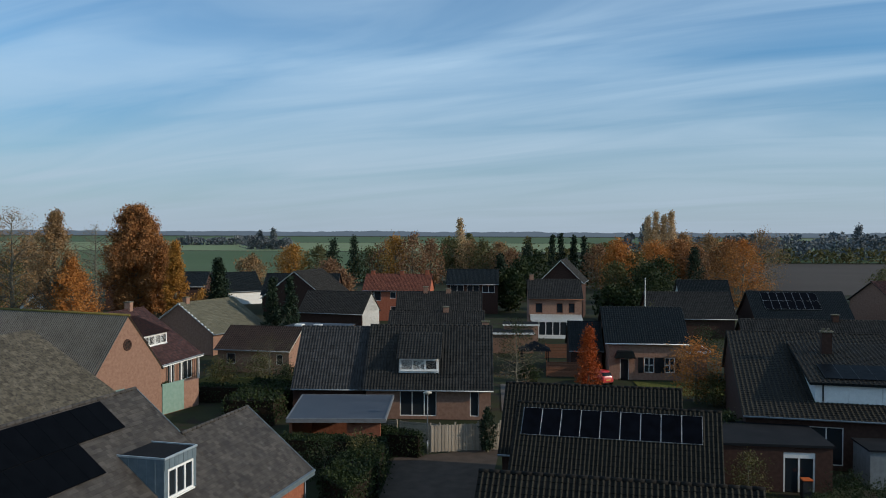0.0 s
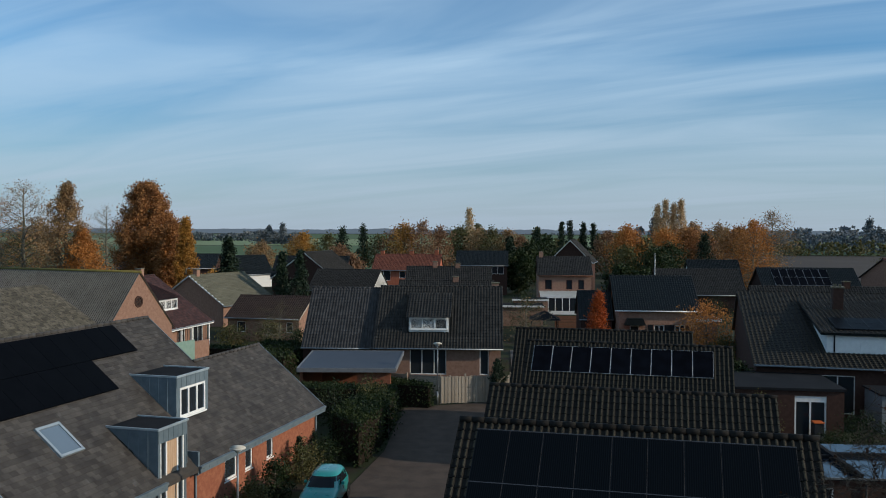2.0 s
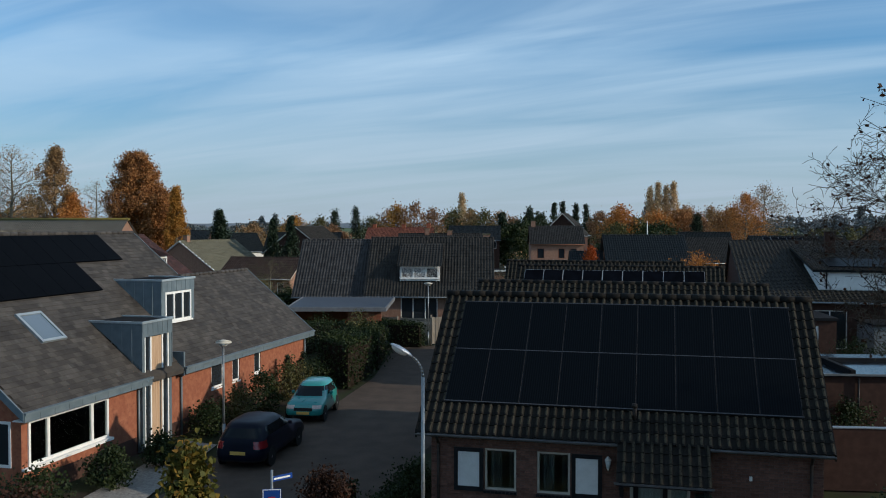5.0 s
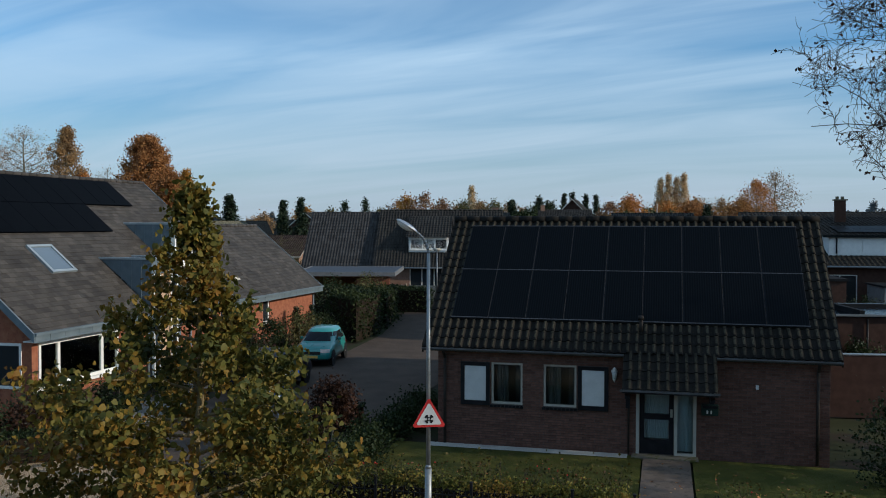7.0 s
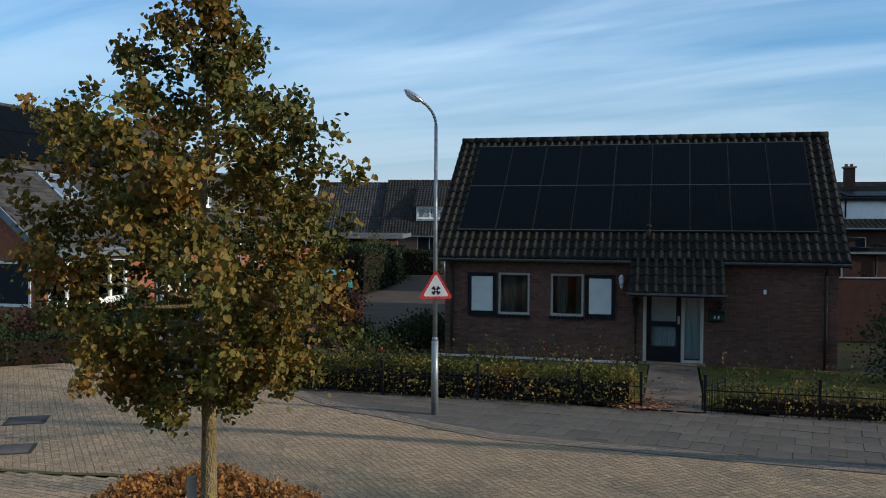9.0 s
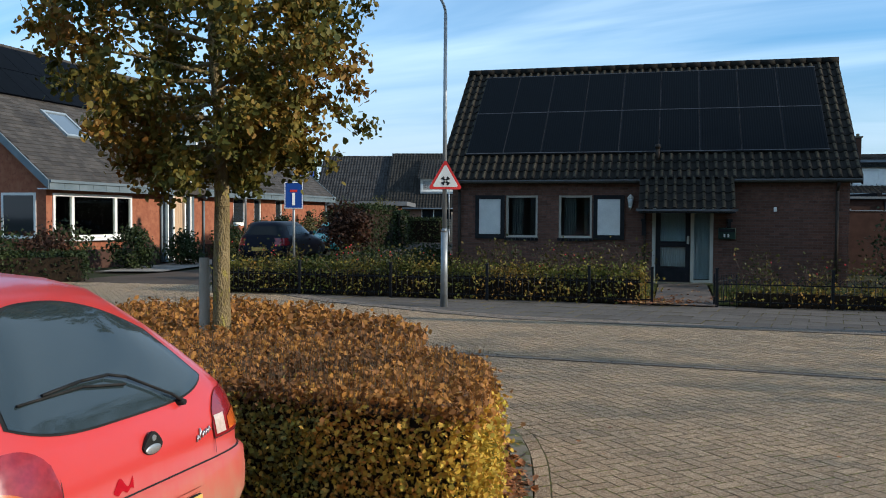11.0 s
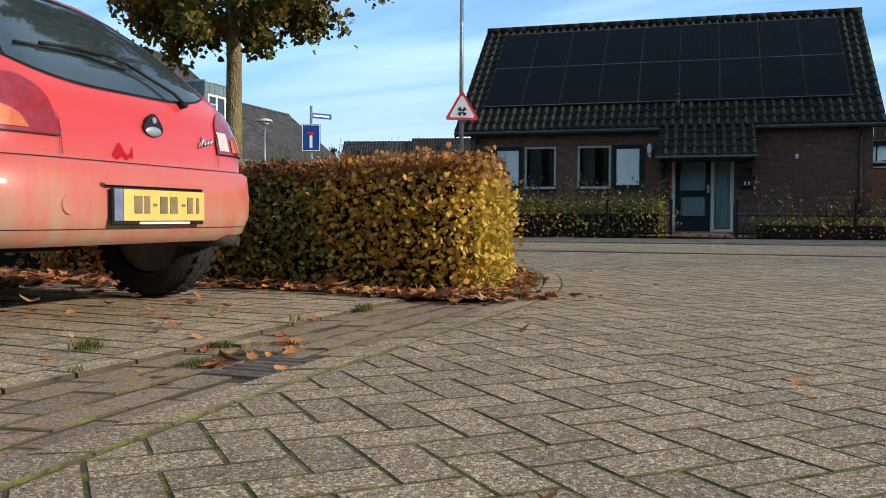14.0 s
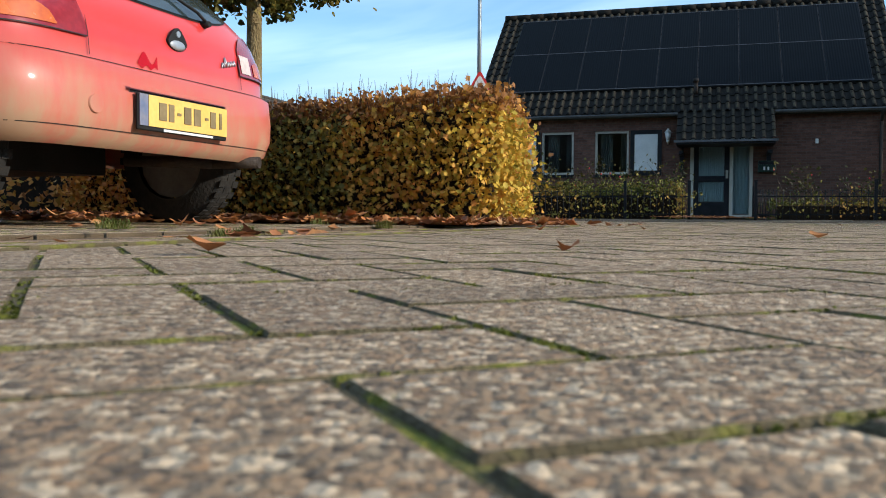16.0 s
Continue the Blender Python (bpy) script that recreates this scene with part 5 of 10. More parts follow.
    # old barn: pale brick gable to the street, corrugated roof
    barn = thing("barn", "old barn with pale brick gable and grey corrugated roof", "barn", pose(-27.7, 65.5, 0, 0, 0, 71))
    bm = bmesh.new()
    pts = [(-3.4, 0), (3.1, 0), (3.1, 4.0), (0.0, 8.3), (-3.4, 3.5)]
    pts = [(x * 1.2, z) for x, z in pts]
    a = [bm.verts.new((x, 0, z)) for x, z in pts]; b = [bm.verts.new((x, 0.35, z)) for x, z in pts]
    bm.faces.new(a); bm.faces.new(b[::-1])
    for k in range(5):
        bm.faces.new((a[(k + 1) % 5], a[k], b[k], b[(k + 1) % 5]))
    part("gable_wall", bm, BRICK_P, barn, "sunlit pale brick gable")
    bm = bmesh.new()
    n = 28
    rr = [[bm.verts.new((-0.05 + q * math.cos(6.2832 * i / n), y, 6.15 + q * math.sin(6.2832 * i / n))) for i in range(n)] for q, y in ((0.45, 0.0), (0.43, -0.06), (0.31, -0.06), (0.29, 0.0))]
    for p, q in zip(rr, rr[1:]):
        for i in range(n):
            bm.faces.new((p[i], p[(i + 1) % n], q[(i + 1) % n], q[i]))
    rw = part("round_window", bm, BRICK_D, barn, "round brick rose window")
    bm = bmesh.new()
    for an in (0, 1.047, 2.094):
        box(bm, -0.03, 0.03, -0.03, -0.004, -0.31, 0.31, m=Matrix.Translation((-0.05, 0, 6.15)) @ Matrix.Rotation(an, 4, "Y"))
    part("tracery", bm, BRICK_D, rw)
    # black disc painted for the shade behind the tracery
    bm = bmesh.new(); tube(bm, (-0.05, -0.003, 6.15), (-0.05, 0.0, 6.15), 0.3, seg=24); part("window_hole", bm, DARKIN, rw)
    part("barn_door", boxes((-3.2, -0.4, -0.05, 0.0, 0.1, 2.9)), M("grey_green_door", (0.13, 0.2, 0.18), (0.16, 0.23, 0.21), 3, 0.8, 0.2), barn, "grey green plank doors")
    for x0, z0, x1, z1 in ((-4.4, 3.1, 0.0, 8.42), (3.95, 3.75, 0.0, 8.42)):
        V, Fc = [], []
        nc = 4 * 86
        for i in range(nc + 1):
            y = -0.15 + 18.0 * i / nc
            hgt = (0.035, 0.035, -0.035, -0.035)[i % 4]
            V += [(x0, y, z0 + hgt), (x1, y, z1 + hgt)]
        for i in range(nc):
            Fc.append((2 * i, 2 * i + 1, 2 * i + 3, 2 * i + 2))
        o = pydata("corrugated_roof", V, Fc, CORR, barn)
        # sunlit crests and shaded valleys are set by face colour
        o.data.materials.append(CORR_C); o.data.materials.append(CORR_V)
        o.data.polygons.foreach_set("material_index", [(1, 0, 2, 0)[i % 4] for i in range(nc)])
    bm = bmesh.new(); tube(bm, (0, -0.2, 8.42), (0, 17.9, 8.42), 0.1, seg=8)
    part("ridge_cap", bm, M("mossy_ridge", (0.12, 0.10, 0.03), (0.16, 0.13, 0.04), 2, 0.9, 0.3), barn)
    part("wall", boxes((-4.0, -3.7, 0.35, 17.6, 0, 3.4)), BRICK_P, barn)
    part("wall", boxes((3.4, 3.7, 0.35, 17.6, 0, 3.9)), BRICK_P, barn)
    part("yard_wall", boxes((3.75, 8.6, 0.1, 0.4, 0, 2.3)), BRICK_P, barn)
    part("yard_gate", boxes((3.95, 6.6, 0.03, 0.1, 0.05, 2.5)), M("pale_green_door", (0.16, 0.25, 0.2), (0.2, 0.28, 0.23), 3, 0.8, 0.2), barn, "pale green yard doors")
    # weathered shed roof in front of the barn
    s = thing("old_shed", "low shed with weathered slate roof", "shed", pose(-27.8, 46.0, 0, 0, 0, 84))
    part("wall", boxes((0, 15.5, 0.0, 0.3, 0, 2.5), (0, 0.3, 0.3, 9, 0, 2.5), (15.2, 15.5, 0.3, 9, 0, 2.5)), BRICK_P, s)
    bm = bmesh.new()
    v = [bm.verts.new(c_) for c_ in ((-0.3, -0.4, 2.4), (15.8, -0.4, 2.4), (15.8, 7.5, 7.6), (-0.3, 7.5, 7.6))]
    bm.faces.new(v); bmesh.ops.solidify(bm, geom=bm.faces[:], thickness=0.15)
    r = part("roof", bm, SLATE_O, s)
    roof_plane("slating", r, (-0.3, -0.42, 2.42), (1, 0, 0), (0, 7.9, 5.2), 16.1, 9.45, SLATE_O, 0.42, 0.3, "flat")
    # brown house with white dormer
    b = gabled("house", "house with mottled red-brown roof and white strip dormer", pose(-31.6, 75.6, 0, 0, 0, 82), 12.0, 12.0, 2.8, 7.0, BRICK_P, TILE_B, 0.6, 0.3, front=((6.2, 7.6, 0.2, 2.4, 2), (8.4, 11.2, 0.2, 2.4, 3)), chimneys=((9.5, 6.0, 0.7),), kind="flat", tw=0.35, tl=0.33)
    for x in (6.0, 8.0, 11.6):
        part("porch_post", boxes((x - 0.08, x + 0.08, -0.5, -0.34, 0, 2.4)), WHITE, b)
    part("eave_board", boxes((-0.3, 12.3, -0.66, -0.6, 2.2, 2.42)), WHITE, b, "white eave board")
    d = part("dormer", boxes((4.4, 9.0, 1.6, 1.75, 3.75, 5.0)), WHITE, b, "white strip dormer")
    window(d, 4.5, 8.9, 3.9, 4.9, 1.57, 4, WHITE, 0.12, 0.1)
    bm = bmesh.new()
    v = [bm.verts.new(c_) for c_ in ((4.1, 1.3, 5.0), (9.3, 1.3, 5.0), (9.3, 5.2, 6.45), (4.1, 5.2, 6.45))]
    bm.faces.new(v); bmesh.ops.solidify(bm, geom=bm.faces[:], thickness=0.1)
    part("dormer_roof", bm, TILE_B, d)
    bm = bmesh.new()
    for x in (4.4, 8.9):
        profile_pts = [(1.75, 3.9), (1.75, 5.0), (4.6, 6.0)]
        p_, q_ = [bm.verts.new((x, y, z)) for y, z in profile_pts], [bm.verts.new((x + 0.1, y, z)) for y, z in profile_pts]
        bm.faces.new(p_[::-1]); bm.faces.new(q_)
        for k in range(3):
            bm.faces.new((p_[k], p_[(k + 1) % 3], q_[(k + 1) % 3], q_[k]))
    part("dormer_cheek", bm, WHITE, d)
    # olive roofed house and bungalow
    gabled("house", "low house with olive grey shingle roof and roof window", pose(-33.2, 103, 0, 0, 0, 70), 10.5, 10.0, 2.8, 6.1, BRICK_P, TILE_OL, 0.4, 0.3, kind="flat", tw=0.4, tl=0.3, chimneys=((1.2, 5.0, 0.6),), fascia=WHITE)
    gabled("bungalow", "bungalow with dark brown pantiled roof and pale verge", pose(-29.0, 91.5, 0, 0, 0, -9), 8.0, 7.0, 2.6, 4.5, BRICK_P, M("dark_brown_tile", (0.034, 0.023, 0.019), (0.052, 0.034, 0.027), 1.5, 0.8, 0.4, vary=0.25, per="isl"), 0.4, 0.25, front=((1.0, 2.0, 0.9, 2.0, 1), (6.6, 7.3, 0.9, 2.0, 1)), fascia=CREAM)
    fl = thing("garage", "flat roofed garage with pale edge and roof lights", "garage", pose(-26.0, 105.0, 0, 0, 0, -9))
    part("wall", boxes((0, 7.5, 0, 0.2, 0, 3.0), (7.3, 7.5, 0.2, 7, 0, 3.0)), BRICK_P, fl)
    part("roof", boxes((-0.1, 7.6, -0.1, 7, 3.0, 3.15)), M("blue_grey_bitumen", (0.05, 0.06, 0.075), (0.065, 0.075, 0.09), 0.7, 0.6, 0.2), fl)
    part("edge_board", boxes((-0.15, 7.65, -0.16, -0.1, 2.95, 3.22)), CREAM, fl)
    for x in (1.2, 3.6):
        part("roof_light", boxes((x, x + 1.0, 2.5, 3.5, 3.15, 3.4), bevel=0.05), PANELW, fl)
    G = gabled("house", "house with tall grey gable and pale verge boards", pose(-29.0, 152, 0, 0, 0, 78), 12.0, 12.0, 3.3, 7.8, BRICK_D, TILE_N, 0.5, 0.4, fascia=WHITE)
    W = gabled("house", "small house with dark roof and white gable", pose(-29.6, 133, 0, 0, 0, -14), 10.4, 7.0, 2.7, 5.6, BRICK_D, TILE_N, 0.3, 0.2)
    bm = bmesh.new()
    v = [bm.verts.new(c_) for c_ in ((10.46, 0.1, 0), (10.46, 6.9, 0), (10.46, 6.9, 2.75), (10.46, 3.5, 5.4), (10.46, 0.1, 2.75))]
    bm.faces.new(v); bmesh.ops.solidify(bm, geom=bm.faces[:], thickness=0.05)
    part("white_gable", bm, WHITE, W, "white painted gable")
    gabled("house", "white gabled house behind the poplars", pose(-60.5, 118, 0, 0, 0, 70), 8.0, 7.5, 3.0, 6.4, WHITE, TILE_N, 0.4, 0.3)
    gabled("house", "white gabled cottage with dark roof near the meadow", pose(-55.0, 172, 0, 0, 0, 40), 10.0, 7.5, 3.0, 6.4, WHITE, TILE_K, 0.4, 0.3)
    gabled("house", "dark brick house under the big oak", pose(-72, 160, 0, 0, 0, 8), 18.0, 9.0, 4.6, 7.0, BRICK_D, TILE_K, 0.4, 0.3, front=((2, 3.4, 2.8, 4.4, 1), (8, 10, 2.8, 4.4, 2), (14, 15.4, 0.8, 2.4, 1)))
    gabled("house", "long low house with dark roof", pose(-44, 166, 0, 0, 0, 0), 14.0, 9.0, 3.0, 6.6, BRICK_D, TILE_K, 0.4, 0.3)
    gabled("house", "long house with dark brown roof in the trees", pose(22.2, 125.5, 0, 0, 0, 0), 11.7, 9.0, 3.0, 6.2, BRICK_D, TILE_N, 0.4, 0.3)
    gabled("house", "dark roofed house with pale garage", pose(31, 146, 0, 0, 0, 0), 8.0, 8.0, 3.0, 6.9, WHITE, TILE_K, 0.4, 0.3)
    s = gabled("house", "house with dark roof and framed solar panels", pose(36.5, 124, 0, 0, 0, 0), 13.0, 9.5, 2.9, 6.5, BRICK_D, TILE_K, 0.4, 0.3)
    solar(s, plane_m((0, 0, 3.0), (1, 0, 0), (0, 1, 3.6 / 4.75)), 1.6, 1.9, 7, 2, 1.1, 1.75, PVB, ALU)
    gabled("house", "brown brick house with tall gable at the village edge", pose(57, 128, 0, 0, 0, 20), 9.0, 9.0, 5.0, 7.8, BRICK_P, TILE_B, 0.3, 0.3, front=((0.8, 1.8, 2.9, 4.4, 1), (4, 5, 2.9, 4.4, 1), (0.8, 1.8, 0.7, 2.3, 1), (4, 5, 0.7, 2.3, 1)))
    gabled("house", "steep gabled house with white verge in the firs", pose(14.95, 150, 0, 0, 0, 80), 10.0, 7.0, 6.6, 10.1, BRICK_D, TILE_N, 0.4, 0.5, fascia=WHITE)

    # unseen terrace added behind the starting place for dark reflections in the windows
    for i in range(4):
        gabled("house", "unseen brick terrace house added for window reflections", pose(-38 + 19 * i, -34 + 1.5 * i, 0, 0, 0, 0), 18.4, 9.0, 5.4, 9.2, BRICK_D, TILE_N, 0.3, 0.2, chimneys=((4.0, 4.5, 0.6),))


far_houses()

# ---- gardens between the far houses ----


def garden_things():
    g = thing("gazebo", "dark folded canvas gazebo in a garden", "gazebo", pose(4.6, 96.5, 0))
    for x in (-1.4, 1.4):
        for y in (-1.4, 1.4):
            part("post", boxes((x - 0.05, x + 0.05, y - 0.05, y + 0.05, 0, 2.1)), BLACKP, g)
    bm = bmesh.new()
    lo = [bm.verts.new((x, y, 2.05)) for x, y in ((-1.7, -1.7), (1.7, -1.7), (1.7, 1.7), (-1.7, 1.7))]
    top = bm.verts.new((0, 0, 3.0))
    for k in range(4):
        bm.faces.new((lo[k], lo[(k + 1) % 4], top))
    bm.faces.new(lo[::-1])
    part("canopy", bm, GREY_F, g)
    for x, y in ((3.2, 80.5), (5.0, 80.0)):
        t = thing("garden_table", "pale garden table on a terrace", "table", pose(x, y, 0, 0, 0, 8), group="garden tables on the terrace")
        part("tabletop", boxes((-0.8, 0.8, -0.45, 0.45, 0.7, 0.75), bevel=0.01), PANELW, t)
        for a in (-0.7, 0.7):
            for b in (-0.36, 0.36):
                part("leg", boxes((a - 0.03, a + 0.03, b - 0.03, b + 0.03, 0, 0.7)), PANELW, t)
    sheet("terrace_paving", [(0.8, 73), (7.8, 73), (8.2, 86), (0.8, 86)], 0.02, SLAB, "grey paved garden terrace", "terrace")
    for x, y, w, lab in ((-0.2, 108.0, 5.2, "flat roofed garden store with white edge"), (1.5, 118.0, 4.6, "flat roofed carport with white edge")):
        o = thing("garden_store", lab, "outbuilding", pose(x, y, 0))
        part("wall", boxes((0, w, 0, 0.2, 0, 2.4), (w - 0.2, w, 0.2, 4, 0, 2.4)), BRICK_P, o)
        part("roof", boxes((-0.1, w + 0.1, -0.2, 4, 2.4, 2.5)), GREY_F, o)
        part("edge_board", boxes((-0.15, w + 0.15, -0.26, -0.2, 2.32, 2.55)), WHITE, o)
    f4 = thing("plank_fence", "red brown plank garden fence", "fence", pose(6.2, 104.0, 0, 0, 0, 0))
    for i in range(10):
        part("board", boxes((0, 5.6, 0, 0.03, 0.08 + 0.16 * i, 0.22 + 0.16 * i)), WOODR, f4)
    for x in (0.05, 2.8, 5.55):
        part("post", boxes((x - 0.06, x + 0.06, 0.03, 0.13, 0, 1.8)), WOODR, f4)


garden_things()

# ---- paving ----


def inside(x, y, poly):
    c = False
    j = len(poly) - 1
    for i in range(len(poly)):
        (xa, ya), (xb, yb) = poly[i], poly[j]
        if (ya > y) != (yb > y) and x < (xb - xa) * (y - ya) / (yb - ya) + xa:
            c = not c
        j = i
    return c


def along(pts, t):
    """A point at the share t of a polyline's length."""
    ds = [math.dist(a, b) for a, b in zip(pts, pts[1:])]
    s = t * sum(ds)
    for (a, b), d in zip(zip(pts, pts[1:]), ds):
        if s <= d or (a, b) == (pts[-2], pts[-1]):
            k = s / d
            return (a[0] + (b[0] - a[0]) * k, a[1] + (b[1] - a[1]) * k)
        s -= d


def smooth_line(pts, n=6):
    out = []
    for i in range(len(pts) - 1):
        p0, p1, p2, p3 = pts[max(0, i - 1)], pts[i], pts[i + 1], pts[min(len(pts) - 1, i + 2)]
        for k in range(n):
            t = k / n
            out.append(tuple(0.5 * (2 * b + (c - a) * t + (2 * a - 5 * b + 4 * c - d) * t * t + (3 * b - a - 3 * c + d) * t ** 3) for a, b, c, d in zip(p0, p1, p2, p3)))
    return out + [pts[-1]]


def paver_material(name, c1, c2, dark, light, per):
    """Exposed aggregate concrete: a broad stain, single stones in it, and fine pits."""
    m = bpy.data.materials.new(name); m.use_nodes = True
    n, l = m.node_tree.nodes, m.node_tree.links
    b = n["Principled BSDF"]
    tc = n.new("ShaderNodeTexCoord")
    g = n.new("ShaderNodeNewGeometry")
    no = n.new("ShaderNodeTexNoise"); no.inputs["Scale"].default_value = 1.7; no.inputs["Detail"].default_value = 6
    l.new(g.outputs["Position"], no.inputs["Vector"])
    mix = n.new("ShaderNodeMixRGB"); mix.inputs[1].default_value = (*c1, 1); mix.inputs[2].default_value = (*c2, 1)
    mr = n.new("ShaderNodeMapRange"); mr.inputs["From Min"].default_value = 0.35; mr.inputs["From Max"].default_value = 0.65
    l.new(no.outputs[0], mr.inputs[0]); l.new(mr.outputs[0], mix.inputs[0])
    vo = n.new("ShaderNodeTexVoronoi"); vo.inputs["Scale"].default_value = 205
    l.new(g.outputs["Position"], vo.inputs["Vector"])
    sep = n.new("ShaderNodeSeparateColor"); l.new(vo.outputs["Color"], sep.inputs[0])
    ra = n.new("ShaderNodeValToRGB")
    e = ra.color_ramp.elements
    e[0].position, e[1].position = 0.0, 1.0
    e[0].color, e[1].color = (*dark, 1), (*light, 1)
    k = e.new(0.14); k.color = (dark[0] * 1.6, dark[1] * 1.6, dark[2] * 1.6, 1)
    k = e.new(0.3); k.color = (*c1, 1)
    k = e.new(0.75); k.color = (*c2, 1)
    k = e.new(0.93); k.color = (*light, 1)
    k = e.new(0.62); k.color = (c1[0] * 1.05, c1[1] * 0.88, c1[2] * 0.75, 1)
    l.new(sep.outputs[0], ra.inputs[0])
    m2 = n.new("ShaderNodeMixRGB"); m2.inputs[0].default_value = 0.86
    l.new(mix.outputs[0], m2.inputs[1]); l.new(ra.outputs[0], m2.inputs[2])
    hs = n.new("ShaderNodeHueSaturation"); l.new(m2.outputs[0], hs.inputs["Color"])
    rnd = g.outputs["Random Per Island"]
    if per == "obj":
        rnd = n.new("ShaderNodeObjectInfo").outputs["Random"]
    va = n.new("ShaderNodeMath"); va.operation = "MULTIPLY_ADD"; va.inputs[1].default_value = 0.34; va.inputs[2].default_value = 0.83
    l.new(rnd, va.inputs[0]); l.new(va.outputs[0], hs.inputs["Value"])
    l.new(hs.outputs[0], b.inputs["Base Color"])
    b.inputs["Roughness"].default_value = 0.88
    n2 = n.new("ShaderNodeTexNoise"); n2.inputs["Scale"].default_value = 420; n2.inputs["Detail"].default_value = 4
    l.new(g.outputs["Position"], n2.inputs["Vector"])
    ad = n.new("ShaderNodeMath"); ad.operation = "MULTIPLY_ADD"; ad.inputs[1].default_value = -0.8
    l.new(vo.outputs["Distance"], ad.inputs[0]); l.new(n2.outputs[0], ad.inputs[2])
    bu = n.new("ShaderNodeBump"); bu.inputs["Strength"].default_value = 1.0; bu.inputs["Distance"].default_value = 0.006
    l.new(ad.outputs[0], bu.inputs["Height"]); l.new(bu.outputs[0], b.inputs["Normal"])
    return m


PV_S = paver_material("aggregate_paver", (0.298, 0.200, 0.117), (0.370, 0.259, 0.153), (0.075, 0.048, 0.028), (0.74, 0.56, 0.37), "obj")
PV_J = paver_material("aggregate_paver_joined", (0.298, 0.200, 0.117), (0.370, 0.259, 0.153), (0.075, 0.048, 0.028), (0.74, 0.56, 0.37), "isl")
PV_B = paver_material("pale_bay_paver", (0.350, 0.243, 0.145), (0.425, 0.305, 0.185), (0.09, 0.06, 0.036), (0.78, 0.61, 0.42), "obj")
PV_BJ = paver_material("pale_bay_paver_joined", (0.350, 0.243, 0.145), (0.425, 0.305, 0.185), (0.09, 0.06, 0.036), (0.78, 0.61, 0.42), "isl")
PV_G = paver_material("worn_brown_brick", (0.275, 0.176, 0.108), (0.345, 0.226, 0.140), (0.09, 0.056, 0.036), (0.44, 0.32, 0.21), "obj")
PV_R = paver_material("worn_brown_paver", (0.172, 0.132, 0.099), (0.218, 0.172, 0.132), (0.073, 0.056, 0.043), (0.317, 0.277, 0.224), "isl")

ROAD_EDGE = smooth_line([(-2.1, -5.5), (-1.25, -1.5), (-0.9, 0.2), (-0.685, 1.15), (-0.545, 1.8), (-0.47, 2.14), (-0.4, 2.4), (-0.33, 2.64), (-0.25, 2.95), (-0.13, 3.36), (0.06, 4.06), (0.17, 4.52), (0.23, 4.96), (0.253, 5.56), (0.225, 6.3), (0.05, 7.0), (-0.8, 8.5), (-2.1, 10.4), (-3.4, 11.5), (-5.1, 11.7), (-7.0, 11.8), (-15.0, 12.8)])
SLAB_EDGE = [(-5.6, 19.6), (-4.6, 18.2), (-3.4, 16.75), (-1.1, 15.1), (0.0, 14.4), (2.9, 13.6), (5.3, 13.0), (16.0, 10.4)]
BAY_EDGE = smooth_line([(-2.65, -5.5), (-1.75, -1.5), (-1.27, 0.6), (-1.02, 1.75), (-0.845, 2.41), (-0.735, 2.9), (-0.57, 3.6), (-0.395, 4.26), (-0.33, 4.5)])
def offset_line(pts, d):
    out = []
    for i, p in enumerate(pts):
        a, b = pts[max(0, i - 1)], pts[min(len(pts) - 1, i + 1)]
        t = Vector((b[0] - a[0], b[1] - a[1])).normalized()
        out.append((p[0] - t.y * d, p[1] + t.x * d))
    return out


COURSE = offset_line(ROAD_EDGE, -0.107)
ROAD_POLY = ROAD_EDGE + [(-15, 19.5), (-11.2, 20.8), (-5.6, 20.2)] + SLAB_EDGE + [(16, -5.5)]
sheet("road_bed", ROAD_POLY, -0.0013, JOINT, "mossy sand joints between road pavers", "road")


def paver_verts(lx, ly, zt, zb, ch):
    a, b = lx / 2, ly / 2
    V = [(-a, -b, zb), (a, -b, zb), (a, b, zb), (-a, b, zb), (-a, -b, zt - ch), (a, -b, zt - ch), (a, b, zt - ch), (-a, b, zt - ch),
         (-a + ch, -b + ch, zt), (a - ch, -b + ch, zt), (a - ch, b - ch, zt), (-a + ch, b - ch, zt)]
    F = [(8, 9, 10, 11)]
    for i in range(4):
        k = (i + 1) % 4
        F += [(i, k, 4 + k, 4 + i), (4 + i, 4 + k, 8 + k, 8 + i)]
    return V, F


SIDES = [0] + [1, 1] * 4


def joint_sides(me, sand=None):
    """The sides and chamfers of pavers take the darker joint colour."""
    me.materials.append(sand or JOINT)
    n = len(me.polygons)
    me.polygons.foreach_set("material_index", (SIDES * (n // 9 + 1))[:n])


def paver_mesh(name, lx, ly, zt, zb, ch, mat):
    V, F = paver_verts(lx, ly, zt, zb, ch)
    me = bpy.data.meshes.new(name); me.from_pydata(V, [], F); me.materials.append(mat)
    joint_sides(me)
    return me


road = tagged(new("road"), "sunlit grey road of concrete pavers in herringbone", "road", kind="structure")
W_ = 0.1037
TH = radians(-59.5)
JV, JF = [], []
SINGLE = paver_mesh("paver", 2 * W_ - 0.0062, W_ - 0.0062, 0.0, -0.05, 0.0019, PV_S)
ca, sa = math.cos(TH), math.sin(TH)
ROAD_X, ROAD_Y = -0.284 + W_ * ca, 1.745 + W_ * sa
near_count = 0
MOSS_AT = []
CV, CF, CM = [], [], []


